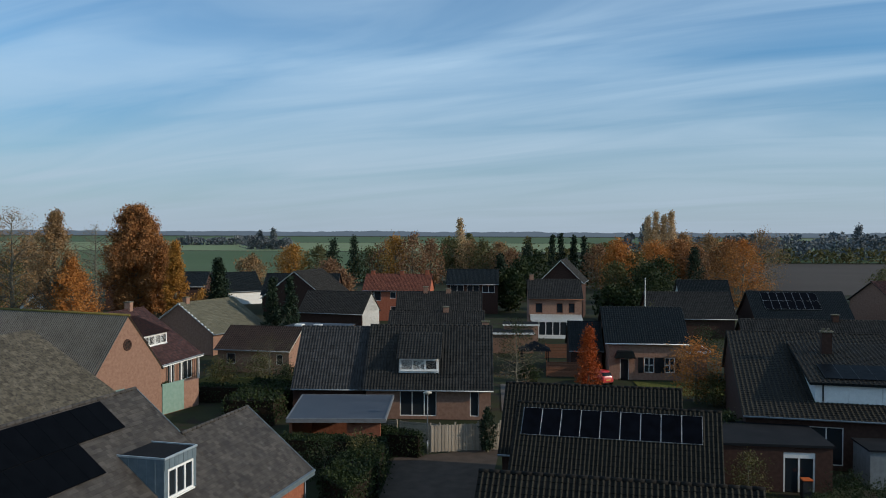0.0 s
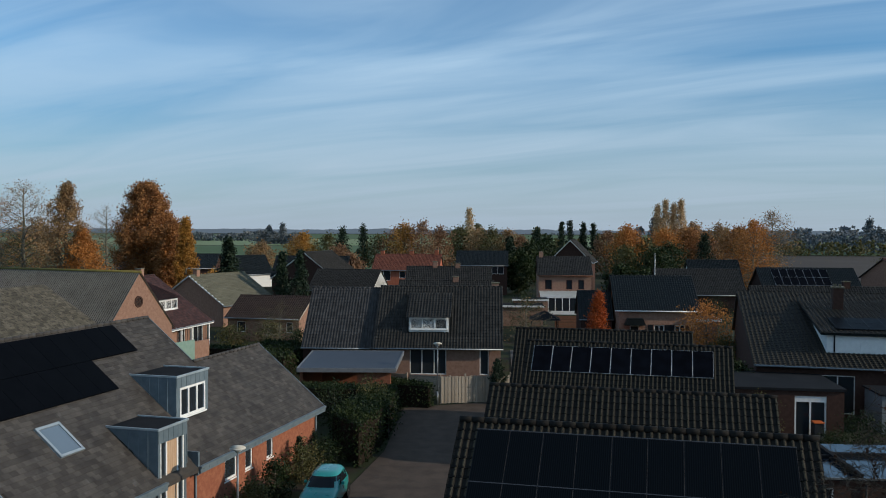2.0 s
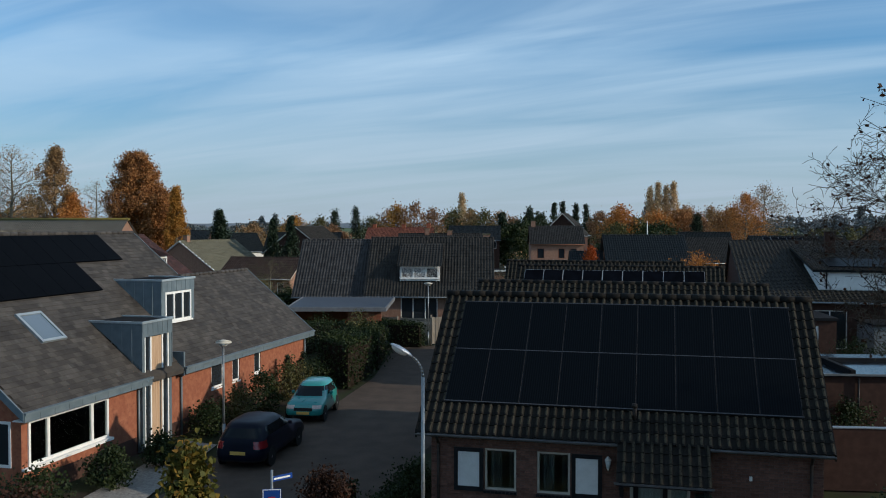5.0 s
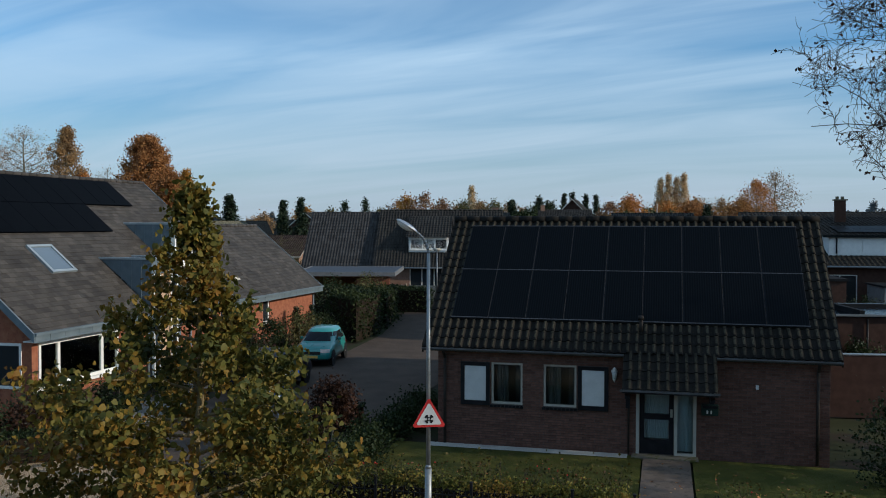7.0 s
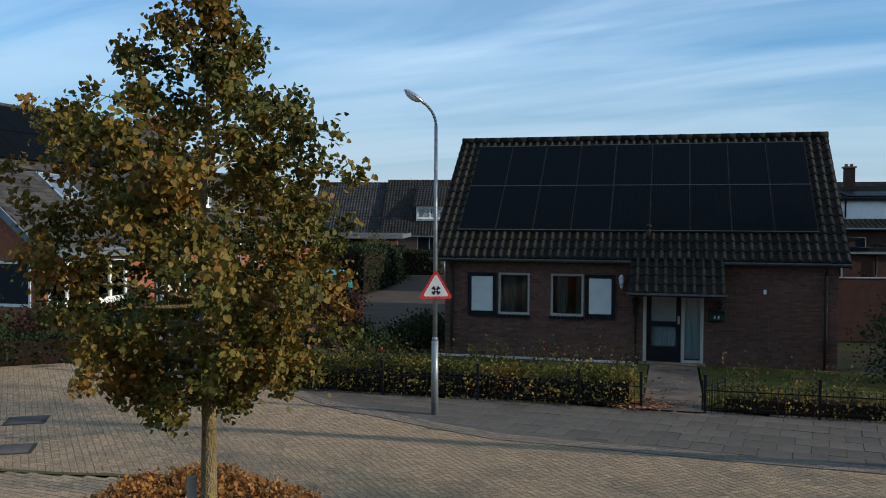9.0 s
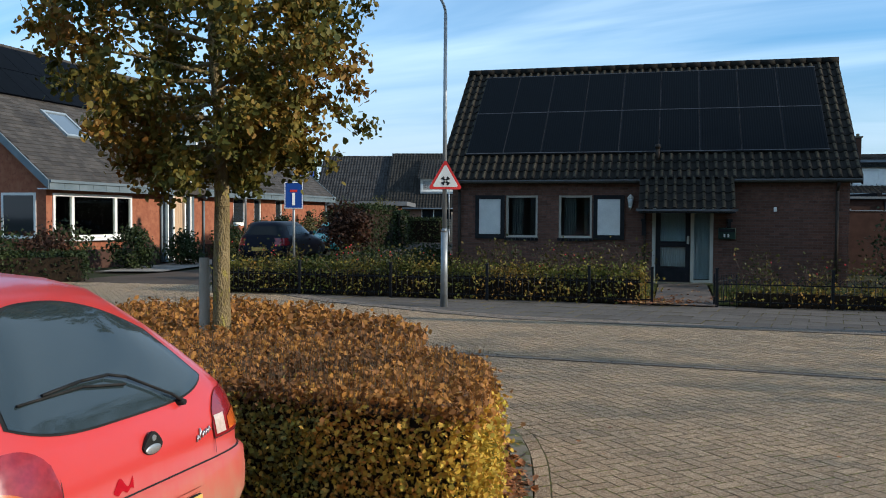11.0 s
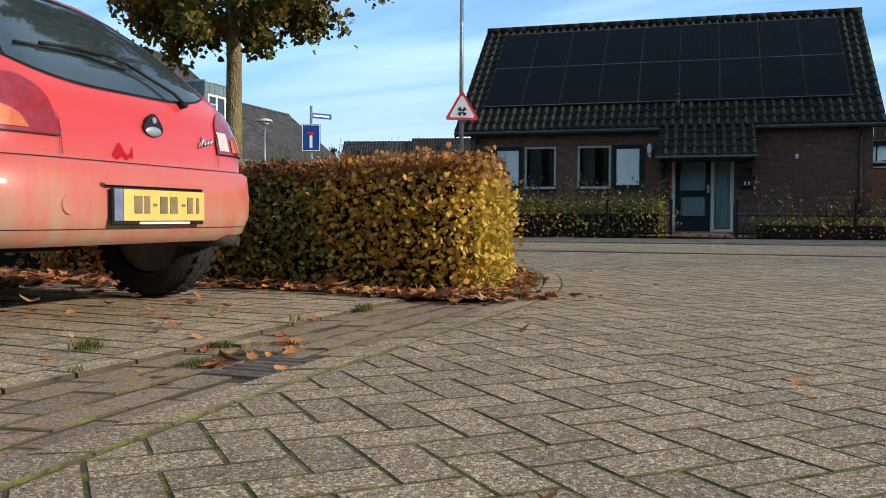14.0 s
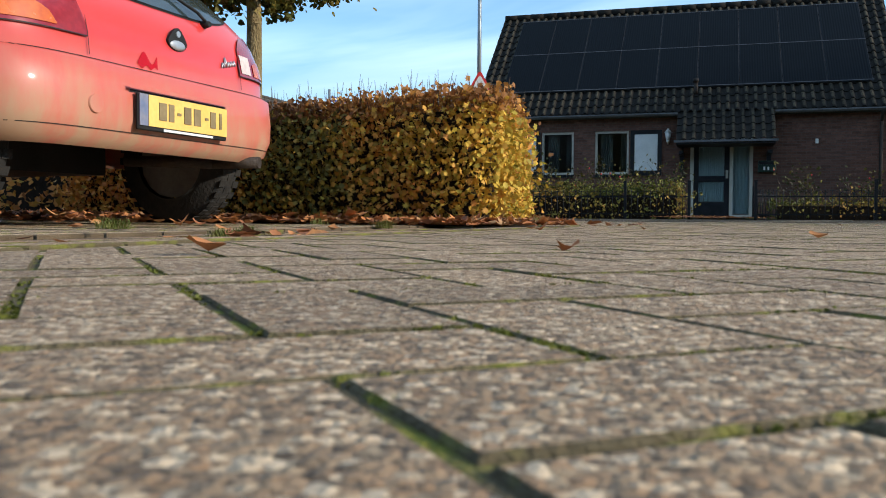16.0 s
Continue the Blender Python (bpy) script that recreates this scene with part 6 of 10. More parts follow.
def cut_paver(ring, a, b, z):
    """One paver cut along a line, added to the joined cut pavers."""
    ring = cut(ring, a, b)
    if len(ring) < 3:
        return
    k, n_ = len(CV), len(ring)
    mx_, my_ = sum(p[0] for p in ring) / n_, sum(p[1] for p in ring) / n_
    CV.extend([(*p, z - 0.03) for p in ring] + [(*p, z - 0.002) for p in ring] + [(mx_ + (p[0] - mx_) * 0.965, my_ + (p[1] - my_) * 0.965, z) for p in ring])
    CF.append(tuple(k + 2 * n_ + e for e in range(n_)))
    CM.append(0)
    for e in range(n_):
        g_ = (e + 1) % n_
        CF.extend([(k + e, k + g_, k + n_ + g_, k + n_ + e), (k + n_ + e, k + n_ + g_, k + 2 * n_ + g_, k + 2 * n_ + e)])
        CM.extend([1, 1])


def nearest(x, y, line):
    """The distance to a polyline, and the piece of it that is nearest."""
    best = (9e9, None, None)
    for a, b in zip(line, line[1:]):
        dx_, dy_ = b[0] - a[0], b[1] - a[1]
        t = max(0.0, min(1.0, ((x - a[0]) * dx_ + (y - a[1]) * dy_) / (dx_ * dx_ + dy_ * dy_)))
        r = math.hypot(x - a[0] - t * dx_, y - a[1] - t * dy_)
        if r < best[0]:
            best = (r, a, b)
    return best


def cut(ring, a, b):
    """The part of a polygon to the right of the line from a to b."""
    side = lambda p: (b[0] - a[0]) * (p[1] - a[1]) - (b[1] - a[1]) * (p[0] - a[0])
    out = []
    for p, q in zip(ring, ring[1:] + ring[:1]):
        sp, sq = side(p), side(q)
        if sp <= 0:
            out.append(p)
        if (sp < 0) != (sq < 0):
            t = sp / (sp - sq)
            out.append((p[0] + (q[0] - p[0]) * t, p[1] + (q[1] - p[1]) * t))
    return out


TEMPL = paver_verts(2 * W_ - 0.0062, W_ - 0.0062, 0.0, -0.03, 0.0019)
TEMPL = (np.array(TEMPL[0]), TEMPL[1])
for i in range(-215, 215):
    for j in range(-215, 215):
        md = (i - j) % 4
        if md == 0:
            cx, cy, rot = (i + 1.0) * W_, (j + 0.5) * W_, 0.0
        elif md == 3:
            cx, cy, rot = (i + 0.5) * W_, (j + 1.0) * W_, math.pi / 2
        else:
            continue
        x, y = ROAD_X + cx * ca - cy * sa, ROAD_Y + cx * sa + cy * ca
        if y < -5.2 or y > 21 or x < -14 or x > 15 or abs(x) > max(9.0, 1.2 + 0.75 * (y + 1.5) + (1.5 if y > 9 else 0)):
            continue
        gap, a_, b_ = nearest(x, y, COURSE) if x < 0.9 else (9.0, None, None)
        if not inside(x, y, ROAD_POLY) and gap > 0.13:
            continue
        z = random.uniform(-0.0003, 0.0013)
        an = TH + rot + random.uniform(-0.008, 0.008)
        if gap < 0.125:
            c_, s_ = math.cos(an), math.sin(an)
            hx, hy = W_ - 0.0032, W_ / 2 - 0.0032
            cut_paver([(x + u * c_ - v * s_, y + u * s_ + v * c_) for u, v in ((-hx, -hy), (hx, -hy), (hx, hy), (-hx, hy))], a_, b_, z)
            continue
        if -0.75 < x < 1.55 and 0.1 < y < 2.75 and near_count < 300:
            o = new("paver", SINGLE); o.parent = road
            o.matrix_basis = Matrix.Translation((x, y, z)) @ Matrix.Rotation(an, 4, "Z") @ Matrix.Rotation(random.uniform(-0.006, 0.006), 4, "X")
            near_count += 1
            c_, s_ = math.cos(an), math.sin(an)
            for _ in range(26):
                u, v = random.uniform(-W_, W_), (W_ / 2 if random.random() < 0.5 else -W_ / 2) + random.gauss(0, 0.0016)
                if random.random() < 0.3:
                    u, v = W_ + random.gauss(0, 0.0016), random.uniform(-W_ / 2, W_ / 2)
                q = (x + u * c_ - v * s_, y + u * s_ + v * c_)
                if noise.noise((q[0] * 5, q[1] * 5, 2.0)) + random.gauss(0, 0.15) > 0.05:
                    MOSS_AT.append((*q, -0.0005))
        else:
            c_, s_ = math.cos(an), math.sin(an)
            k = len(JV)
            P = TEMPL[0]
            JV += list(zip((x + P[:, 0] * c_ - P[:, 1] * s_).tolist(), (y + P[:, 0] * s_ + P[:, 1] * c_).tolist(), (P[:, 2] + z).tolist()))
            JF += [tuple(k + e for e in f) for f in TEMPL[1]]
o = pydata("cut_pavers", CV, CF, PV_J, road); o["kind"] = "stuff"
o.data.materials.append(JOINT); o.data.polygons.foreach_set("material_index", CM)
o = pydata("road_pavers", JV, JF, PV_J, road); o["kind"] = "stuff"; joint_sides(o.data)


def strip_bricks(name, parent, line_a, line_b, rows, length, z, mat, offset=0.5, hole=None, single=False, fall=0.0, sand=None):
    """Rows of bricks laid lengthwise between two curves."""
    V, F = [], []
    la = sum(math.dist(a, b) for a, b in zip(line_a, line_a[1:]))
    n = int(la / length)
    for r in range(rows):
        for i in range(n):
            t0, t1 = (i + (offset if r % 2 else 0) + 0.02) / n, (i + (offset if r % 2 else 0) + 0.975) / n
            if t1 > 1:
                continue
            q = []
            for t, s in ((t0, r + 0.045), (t1, r + 0.045), (t1, r + 0.955), (t0, r + 0.955)):
                a, b = along(line_a, t), along(line_b, t)
                u = s / rows
                q.append((a[0] + (b[0] - a[0]) * u, a[1] + (b[1] - a[1]) * u))
            c = (sum(p[0] for p in q) / 4, sum(p[1] for p in q) / 4)
            if hole and hole(*c):
                continue
            dz = random.uniform(-0.002, 0.002) - fall * (r + 0.5) / rows
            k = len(V)
            V += [(*p, z - 0.04) for p in q] + [(*p, z + dz - 0.003) for p in q] + [(c[0] + (p[0] - c[0]) * 0.97, c[1] + (p[1] - c[1]) * 0.97, z + dz) for p in q]
            F.append((k + 8, k + 9, k + 10, k + 11))
            for e in range(4):
                g = (e + 1) % 4
                F += [(k + e, k + g, k + 4 + g, k + 4 + e), (k + 4 + e, k + 4 + g, k + 8 + g, k + 8 + e)]
    if single:
        for k in range(len(V) // 12):
            c = [sum(p[e] for p in V[12 * k:12 * k + 12]) / 12 for e in range(3)]
            o = pydata("brick", [(p[0] - c[0], p[1] - c[1], p[2] - c[2]) for p in V[12 * k:12 * k + 12]], [tuple(e - 12 * k for e in f) for f in F[9 * k:9 * k + 9]], mat, parent)
            o.location = c
            joint_sides(o.data, sand)
        return
    o = pydata(name, V, F, mat, parent)
    o["kind"] = "stuff"
    return o


gut_b = [p for p in ROAD_EDGE if p[1] < 4.5]
gutter = tagged(new("gutter"), "shallow brown brick gutter with moss and fallen leaves", "gutter", kind="structure")
strip_bricks("brick", road, [p for p in ROAD_EDGE if p[0] > -3.6], [p for p, e in zip(offset_line(ROAD_EDGE, -0.104), ROAD_EDGE) if e[0] > -3.6], 1, 0.21, 0.0045, PV_S, single=True)
strip_bricks("brick", gutter, BAY_EDGE, gut_b, 4, 0.215, -0.004, PV_G, single=True, fall=0.013, hole=lambda x, y: -0.635 < x < -0.36 and 2.27 < y < 2.6)
bm = bmesh.new()
bed = [(bm.verts.new((*along(BAY_EDGE, k / 60), -0.0068)), bm.verts.new((*along(gut_b, k / 60), -0.0195))) for k in range(61)]
for (a_, b_), (c_, d_) in zip(bed, bed[1:]):
    bm.faces.new((a_, b_, d_, c_))
tagged(part("gutter_bed", bm, GRIT), "dark gritty sand under the gutter bricks", "gutter", kind="structure")


def kerb_stones(thing_, line, width, length, z0, z1, mat, name="kerb_stone"):
    n = max(2, int(sum(math.dist(a, b) for a, b in zip(line, line[1:])) / length))
    inner = offset_line(line, width)
    for i in range(n):
        bm = bmesh.new()
        k = 3
        lo, hi = [], []
        for s in range(k + 1):
            t = (i + 0.012 + 0.976 * s / k) / n
            lo.append(along(line, t)); hi.append(along(inner, t))
        ring = lo + hi[::-1]
        prism(bm, ring, z0, z1)
        top = max(bm.faces, key=lambda f: f.calc_center_median().z)
        bmesh.ops.bevel(bm, geom=list(top.edges), offset=0.01, segments=2, affect="EDGES")
        part(name, bm, mat, thing_)


kerb = tagged(new("kerb"), "curved worn concrete kerb round the hedge bed", "kerb", kind="structure")
arc = [p for p in ROAD_EDGE if p[1] > 4.25 and p[0] > -3.6]
arc = [(0.12, 4.28)] + arc
kerb_stones(kerb, offset_line(arc, 0.006), 0.13, 0.5, -0.05, 0.022, KERB)
bay = tagged(new("parking_bay"), "parking bay of grey pavers with fallen leaves", "parking bay", kind="structure")
strip_bricks("brick", bay, BAY_EDGE, offset_line(BAY_EDGE, 0.108), 1, 0.212, 0.0065, PV_B, single=True, sand=GRIT)
BAY_IN = offset_line(BAY_EDGE, 0.05)
BAY_POLY = BAY_IN + [(-1.4, 5.0), (-4.3, 6.0), (-4.3, 9.7), (-4.6, 11.55), (-7.0, 11.72), (-9.5, 12.05), (-9.5, -5.5)]
sheet("bay_bed", BAY_POLY, 0.0032, JOINT, "mossy sand joints of the parking bay", "parking bay")
JV, JF = [], []
tb = math.atan2(0.33, -0.944)
cb, sb_ = math.cos(tb), math.sin(tb)
TB = paver_verts(2 * W_ - 0.0062, W_ - 0.0062, 0.0064, -0.02, 0.0019)
TB = (np.array(TB[0]), TB[1])
BAY_ONE = paver_mesh("paver", 2 * W_ - 0.0062, W_ - 0.0062, 0.0064, -0.02, 0.0019, PV_B)
bay_count = 0
BAY_CUT = offset_line(BAY_EDGE, 0.112)
CV, CF, CM = [], [], []
for i in range(-40, 75):
    for j in range(-110, 120):
        cx, cy = (i + (0.5 if j % 2 else 0)) * 2 * W_, j * W_
        x, y = -1.0 + cx * cb - cy * sb_, 3.0 + cx * sb_ + cy * cb
        if x < -8.5 or y < -5.2:
            continue
        gap, a_, b_ = nearest(x, y, BAY_CUT) if x > -4 else (9.0, None, None)
        if not inside(x, y, BAY_POLY) and gap > 0.13:
            continue
        if gap < 0.125:
            hx, hy = W_ - 0.0032, W_ / 2 - 0.0032
            cut_paver([(x + u * cb - v * sb_, y + u * sb_ + v * cb) for u, v in ((-hx, -hy), (hx, -hy), (hx, hy), (-hx, hy))], b_, a_, 0.006)
            continue
        dz = random.uniform(-0.003, 0.001)
        if x > -2.1 and 1.7 < y < 4.7 and bay_count < 300:
            o = new("paver", BAY_ONE); o.parent = bay
            o.matrix_basis = Matrix.Translation((x, y, dz)) @ Matrix.Rotation(tb + random.uniform(-0.008, 0.008), 4, "Z")
            bay_count += 1
            continue
        k = len(JV)
        P = TB[0]
        JV += list(zip((x + P[:, 0] * cb - P[:, 1] * sb_).tolist(), (y + P[:, 0] * sb_ + P[:, 1] * cb).tolist(), (P[:, 2] + dz).tolist()))
        JF += [tuple(k + e for e in f) for f in TB[1]]
o = pydata("cut_pavers", CV, CF, PV_BJ, bay); o["kind"] = "stuff"
o.data.materials.append(JOINT); o.data.polygons.foreach_set("material_index", CM)
o = pydata("bay_pavers", JV, JF, PV_BJ, bay); o["kind"] = "stuff"; joint_sides(o.data)

sheet("bay_corner", [(-0.9, 4.42), (-0.42, 4.3), (-0.34, 4.42), (0.16, 4.46), (0.1, 4.8), (-1.3, 5.1)], 0.004, SOIL, "mossy soil at the corner of the bay", "soil")
# drain in the gutter
RUST = M("rusty_iron", (0.10, 0.066, 0.047), (0.15, 0.10, 0.072), 18, 0.85, 0.6, metal=0.1)
dr = thing("storm_drain", "rusty cast iron storm drain in the gutter", "drain", pose(-0.497, 2.44, -0.009, 0, 0, -14))
part("frame", boxes((-0.108, 0.108, -0.14, -0.126, -0.04, 0.003), (-0.108, 0.108, 0.126, 0.14, -0.04, 0.003), (-0.108, -0.096, -0.126, 0.126, -0.04, 0.003), (0.096, 0.108, -0.126, 0.126, -0.04, 0.003), bevel=0.003), RUST, dr)
for i in range(5):
    part("grate_bar", boxes((-0.096, 0.096, -0.112 + 0.05 * i, -0.086 + 0.05 * i, -0.035, 0.003), bevel=0.005), RUST, dr)
# block coloured for the darkness below the grate
part("pit", boxes((-0.1, 0.1, -0.13, 0.13, -0.2, -0.09)), DARKIN, dr)

# near kerb line of the road and the slab pavement before the garden
seam = thing("gutter_line", "dark brick gutter line across the road", "gutter", kind="structure")
SEAM = [(-0.7, 10.65), (0.08, 10.42), (2.15, 9.9), (3.8, 9.42), (16, 5.7)]
strip_bricks("seam_bricks", seam, offset_line(SEAM, -0.11), SEAM, 1, 0.22, 0.012, PV_R)
# solid flush strip; its near-black stands for the shade in a joint
bm = bmesh.new()
prism(bm, SEAM + offset_line(SEAM, 0.05)[::-1], -0.01, 0.006)
part("drain_slot", bm, DARKIN, seam, "near-black strip painted as joint shade behind the gutter bricks")
pave = tagged(new("pavement"), "grey slab pavement with brick edge", "pavement", kind="structure")
FENCE_L, FENCE_R = hw(-4.2, -6.1), hw(17, -6.1)
PAVE_POLY = [p for p in SLAB_EDGE] + [(FENCE_R.x, FENCE_R.y), (FENCE_L.x, FENCE_L.y)]
sheet("pavement_bed", PAVE_POLY, -0.004, JOINT, "dark joints between pavement slabs", "pavement")
strip_bricks("edge_bricks", pave, offset_line(SLAB_EDGE[1:], -0.16), offset_line(SLAB_EDGE[1:], 0.22), 4, 0.215, 0.014, PV_R)
SL_DIR = math.atan2(-0.35, 1.0)
cs, ss = math.cos(SL_DIR), math.sin(SL_DIR)
JV, JF = [], []
SLM = paver_mesh("slab", 0.492, 0.492, 0.008, -0.03, 0.003, SLAB)
PIN = offset_line(SLAB_EDGE, 0.03)
PIN_POLY = PIN + [tuple(hw(17, -5.85)[:2]), tuple(hw(-4.4, -5.85)[:2])]
cnt = 0
for i in range(-20, 30):
    for j in range(-4, 16):
        cx, cy = (i + (0.5 if j % 2 else 0)) * 0.5, (j + 0.5) * 0.5
        x, y = -1.1 + cx * cs - cy * ss, 15.9 + cx * ss + cy * cs
        if inside(x, y, PIN_POLY) and cnt < 340:
            o = new("slab", SLM); o.parent = pave
            o.matrix_basis = Matrix.Translation((x, y, random.uniform(-0.004, 0.003))) @ Matrix.Rotation(SL_DIR, 4, "Z") @ Matrix.Rotation(random.uniform(-0.006, 0.006), 4, "X")
            cnt += 1

# manholes in the street mouth
for x, y, s in ((-8.2, 14.79, 0.34), (-7.35, 12.9, 0.32)):
    mh = thing("manhole_cover", "square dark manhole cover in the road", "manhole cover", pose(x, y, 0.003, 0, 0, 20))
    part("frame", boxes((-s, s, -s, s, -0.02, 0.002)), IRON, mh)
    part("lid", boxes((-s + 0.06, s - 0.06, -s + 0.06, s - 0.06, 0.002, 0.008)), SLAB, mh)

# ---- garden fence ----
fence = thing("fence", "low black wrought iron picket fence with gate opening", "fence", HM)
bm = bmesh.new()
tube(bm, (0, 0, 0.02), (0, 0, 0.52), 0.007, seg=5)
tube(bm, (0, 0, 0.52), (0, 0, 0.56), 0.012, 0.002, seg=5)
pk = bpy.data.meshes.new("picket"); bm.to_mesh(pk); bm.free(); pk.materials.append(BLACKP)
bm = bmesh.new()
box(bm, -0.025, 0.025, -0.025, 0.025, 0, 0.7)
box(bm, -0.032, 0.032, -0.032, 0.032, 0.7, 0.725)
po = bpy.data.meshes.new("post"); bm.to_mesh(po); bm.free(); po.materials.append(BLACKP)
YF = -6.12
for a, b in ((-4.1, 4.95), (6.1, 15.0)):
    n = int((b - a) / 0.115)
    for i in range(n + 1):
        x = a + (b - a) * i / n
        big = i % 17 == 0 or i == n
        o = new("post" if big else "picket", po if big else pk); o.parent = fence; o.location = (x, YF, 0)
    for z in (0.1, 0.42):
        part("rail", boxes((a, b, YF - 0.006, YF + 0.006, z, z + 0.022)), BLACKP, fence)
    bm = bmesh.new()
    for i in range(0, n - 1, 2):
        x0 = a + (b - a) * i / n
        w2 = (b - a) / n
        pts = [(x0 + w2 - w2 * math.cos(math.pi * k / 6), YF, 0.44 + 0.1 * math.sin(math.pi * k / 6)) for k in range(7)]
        pipe(bm, pts, 0.005, 4)
    o = part("hoops", bm, BLACKP, fence, "bowed hoops along the top"); o["kind"] = "stuff"
gt = thing("garden_gate", "low black iron garden gate standing open", "gate", HM @ pose(6.05, YF, 0, 0, 0, 62))
part("gate_frame", boxes((0, 0.02, -0.01, 0.01, 0.06, 0.62), (0.95, 0.97, -0.01, 0.01, 0.06, 0.56), (0.02, 0.95, -0.008, 0.008, 0.08, 0.1), (0.02, 0.95, -0.008, 0.008, 0.46, 0.48)), BLACKP, gt)
for i in range(8):
    o = new("picket", pk); o.parent = gt; o.location = (0.1 + 0.105 * i, 0, 0.03)

# ---- street furniture ----


def street_lamp():
    t = thing("street_lamp", "tall galvanised street lamp with curved arm and glass bowl", "street lamp", pose(-1.15, 16.0, 0, 0, 0, 0))
    bm = bmesh.new()
    tube(bm, (0, 0, 0), (0, 0, 1.35), 0.066, 0.062, 14)
    tube(bm, (0, 0, 1.35), (0, 0, 1.42), 0.062, 0.042, 14)
    tube(bm, (0, 0, 1.42), (0, 0, 5.25), 0.042, 0.03, 12)
    part("pole", bm, STEEL, t)
    pts, p = [(0, 0, 5.25)], Vector((0, 0, 5.25))
    for k in range(1, 9):
        an = radians(90 - 58 * k / 8)
        p = p + 0.062 * Vector((-0.94 * math.cos(an), -0.34 * math.cos(an), math.sin(an)))
        pts.append(tuple(p))
    bm = bmesh.new()
    pipe(bm, pts, 0.024, 10)
    part("arm", bm, STEEL, t)
    hd = Matrix.Translation(p) @ Matrix.Rotation(radians(200), 4, "Z") @ Matrix.Rotation(radians(-32), 4, "Y")
    bm = bmesh.new()
    bmesh.ops.create_uvsphere(bm, u_segments=18, v_segments=12, radius=1, matrix=Matrix.Translation((0.17, 0, 0)) @ Matrix.Diagonal((0.23, 0.085, 0.06, 1)))
    bmesh.ops.bisect_plane(bm, geom=bm.verts[:] + bm.edges[:] + bm.faces[:], plane_co=(0, 0, -0.008), plane_no=(0, 0, -1), clear_outer=True)
    bm.transform(hd)
    hdp = part("lamp_head", bm, ALU, t)
    bm = bmesh.new()
    bmesh.ops.create_uvsphere(bm, u_segments=18, v_segments=12, radius=1, matrix=Matrix.Translation((0.2, 0, -0.004)) @ Matrix.Diagonal((0.17, 0.076, 0.075, 1)))
    bmesh.ops.bisect_plane(bm, geom=bm.verts[:] + bm.edges[:] + bm.faces[:], plane_co=(0, 0, -0.01), plane_no=(0, 0, 1), clear_outer=True)
    bm.transform(hd)
    part("lamp_bowl", bm, M("milky_bowl", (0.5, 0.5, 0.46), (0.56, 0.56, 0.52), 6, 0.25, 0), hdp, "clouded glass bowl")
    # warning sign on the pole
    sg = thing("warning_sign", "red edged triangular road sign on the lamp pole", "road sign", pose(-1.13, 15.92, 2.30, 0, 0, 12))

    def tri_plate(r, y0, y1):
        b_ = bmesh.new()
        c = [(r * math.cos(math.pi / 2 + 2.0944 * k), r * math.sin(math.pi / 2 + 2.0944 * k)) for k in range(3)]
        pts = []
        for k in range(3):
            a, d = Vector(c[k]), Vector(c[(k + 1) % 3])
            pts += [tuple(a + (d - a) * 0.07), tuple(a + (d - a) * 0.93)]
        profile(b_, [(x, z) for x, z in pts], y0, y1)
        return b_
    part("plate", tri_plate(0.36, 0.0, 0.02), REDS, sg)
    part("white_field", tri_plate(0.275, -0.006, -0.002), PANELW, sg)
    bm = bmesh.new()
    for k in range(4):
        an = math.pi / 4 + math.pi / 2 * k
        box(bm, -0.018, 0.018, -0.012, -0.008, 0.016, 0.085, m=Matrix.Translation((0, 0, -0.03)) @ Matrix.Rotation(an, 4, "Y"))
        box(bm, -0.032, 0.032, -0.0125, -0.0085, 0.055, 0.085, m=Matrix.Translation((0, 0, -0.03)) @ Matrix.Rotation(an, 4, "Y"))
    part("symbol", bm, BLACKP, sg, "black cross symbol")
    part("bracket", boxes((-0.04, 0.04, 0.02, 0.06, -0.05, 0.05)), STEEL, sg)


street_lamp()


def low_lamp(x, y, h):
    t = thing("lamp_post", "grey lamp post with flat mushroom head", "lamp post", pose(x, y, 0), group="residential lamp posts")
    bm = bmesh.new()
    tube(bm, (0, 0, 0), (0, 0, 0.9), 0.06, 0.06, 12); tube(bm, (0, 0, 0.9), (0, 0, h - 0.25), 0.045, 0.035, 12)
    part("pole", bm, STEEL, t)
    bm = bmesh.new()
    tube(bm, (0, 0, h - 0.25), (0, 0, h - 0.12), 0.07, 0.24, 16)
    part("lamp_bowl", bm, M("milky_bowl", (0.5, 0.5, 0.46), (0.56, 0.56, 0.52), 6, 0.25, 0), t)
    bm = bmesh.new()
    tube(bm, (0, 0, h - 0.12), (0, 0, h - 0.06), 0.3, 0.27, 18); tube(bm, (0, 0, h - 0.06), (0, 0, h), 0.27, 0.06, 18)
    part("lamp_cap", bm, CREAM, t)


low_lamp(-9.5, 31.0, 3.9)
low_lamp(-4.3, 58.6, 4.2)


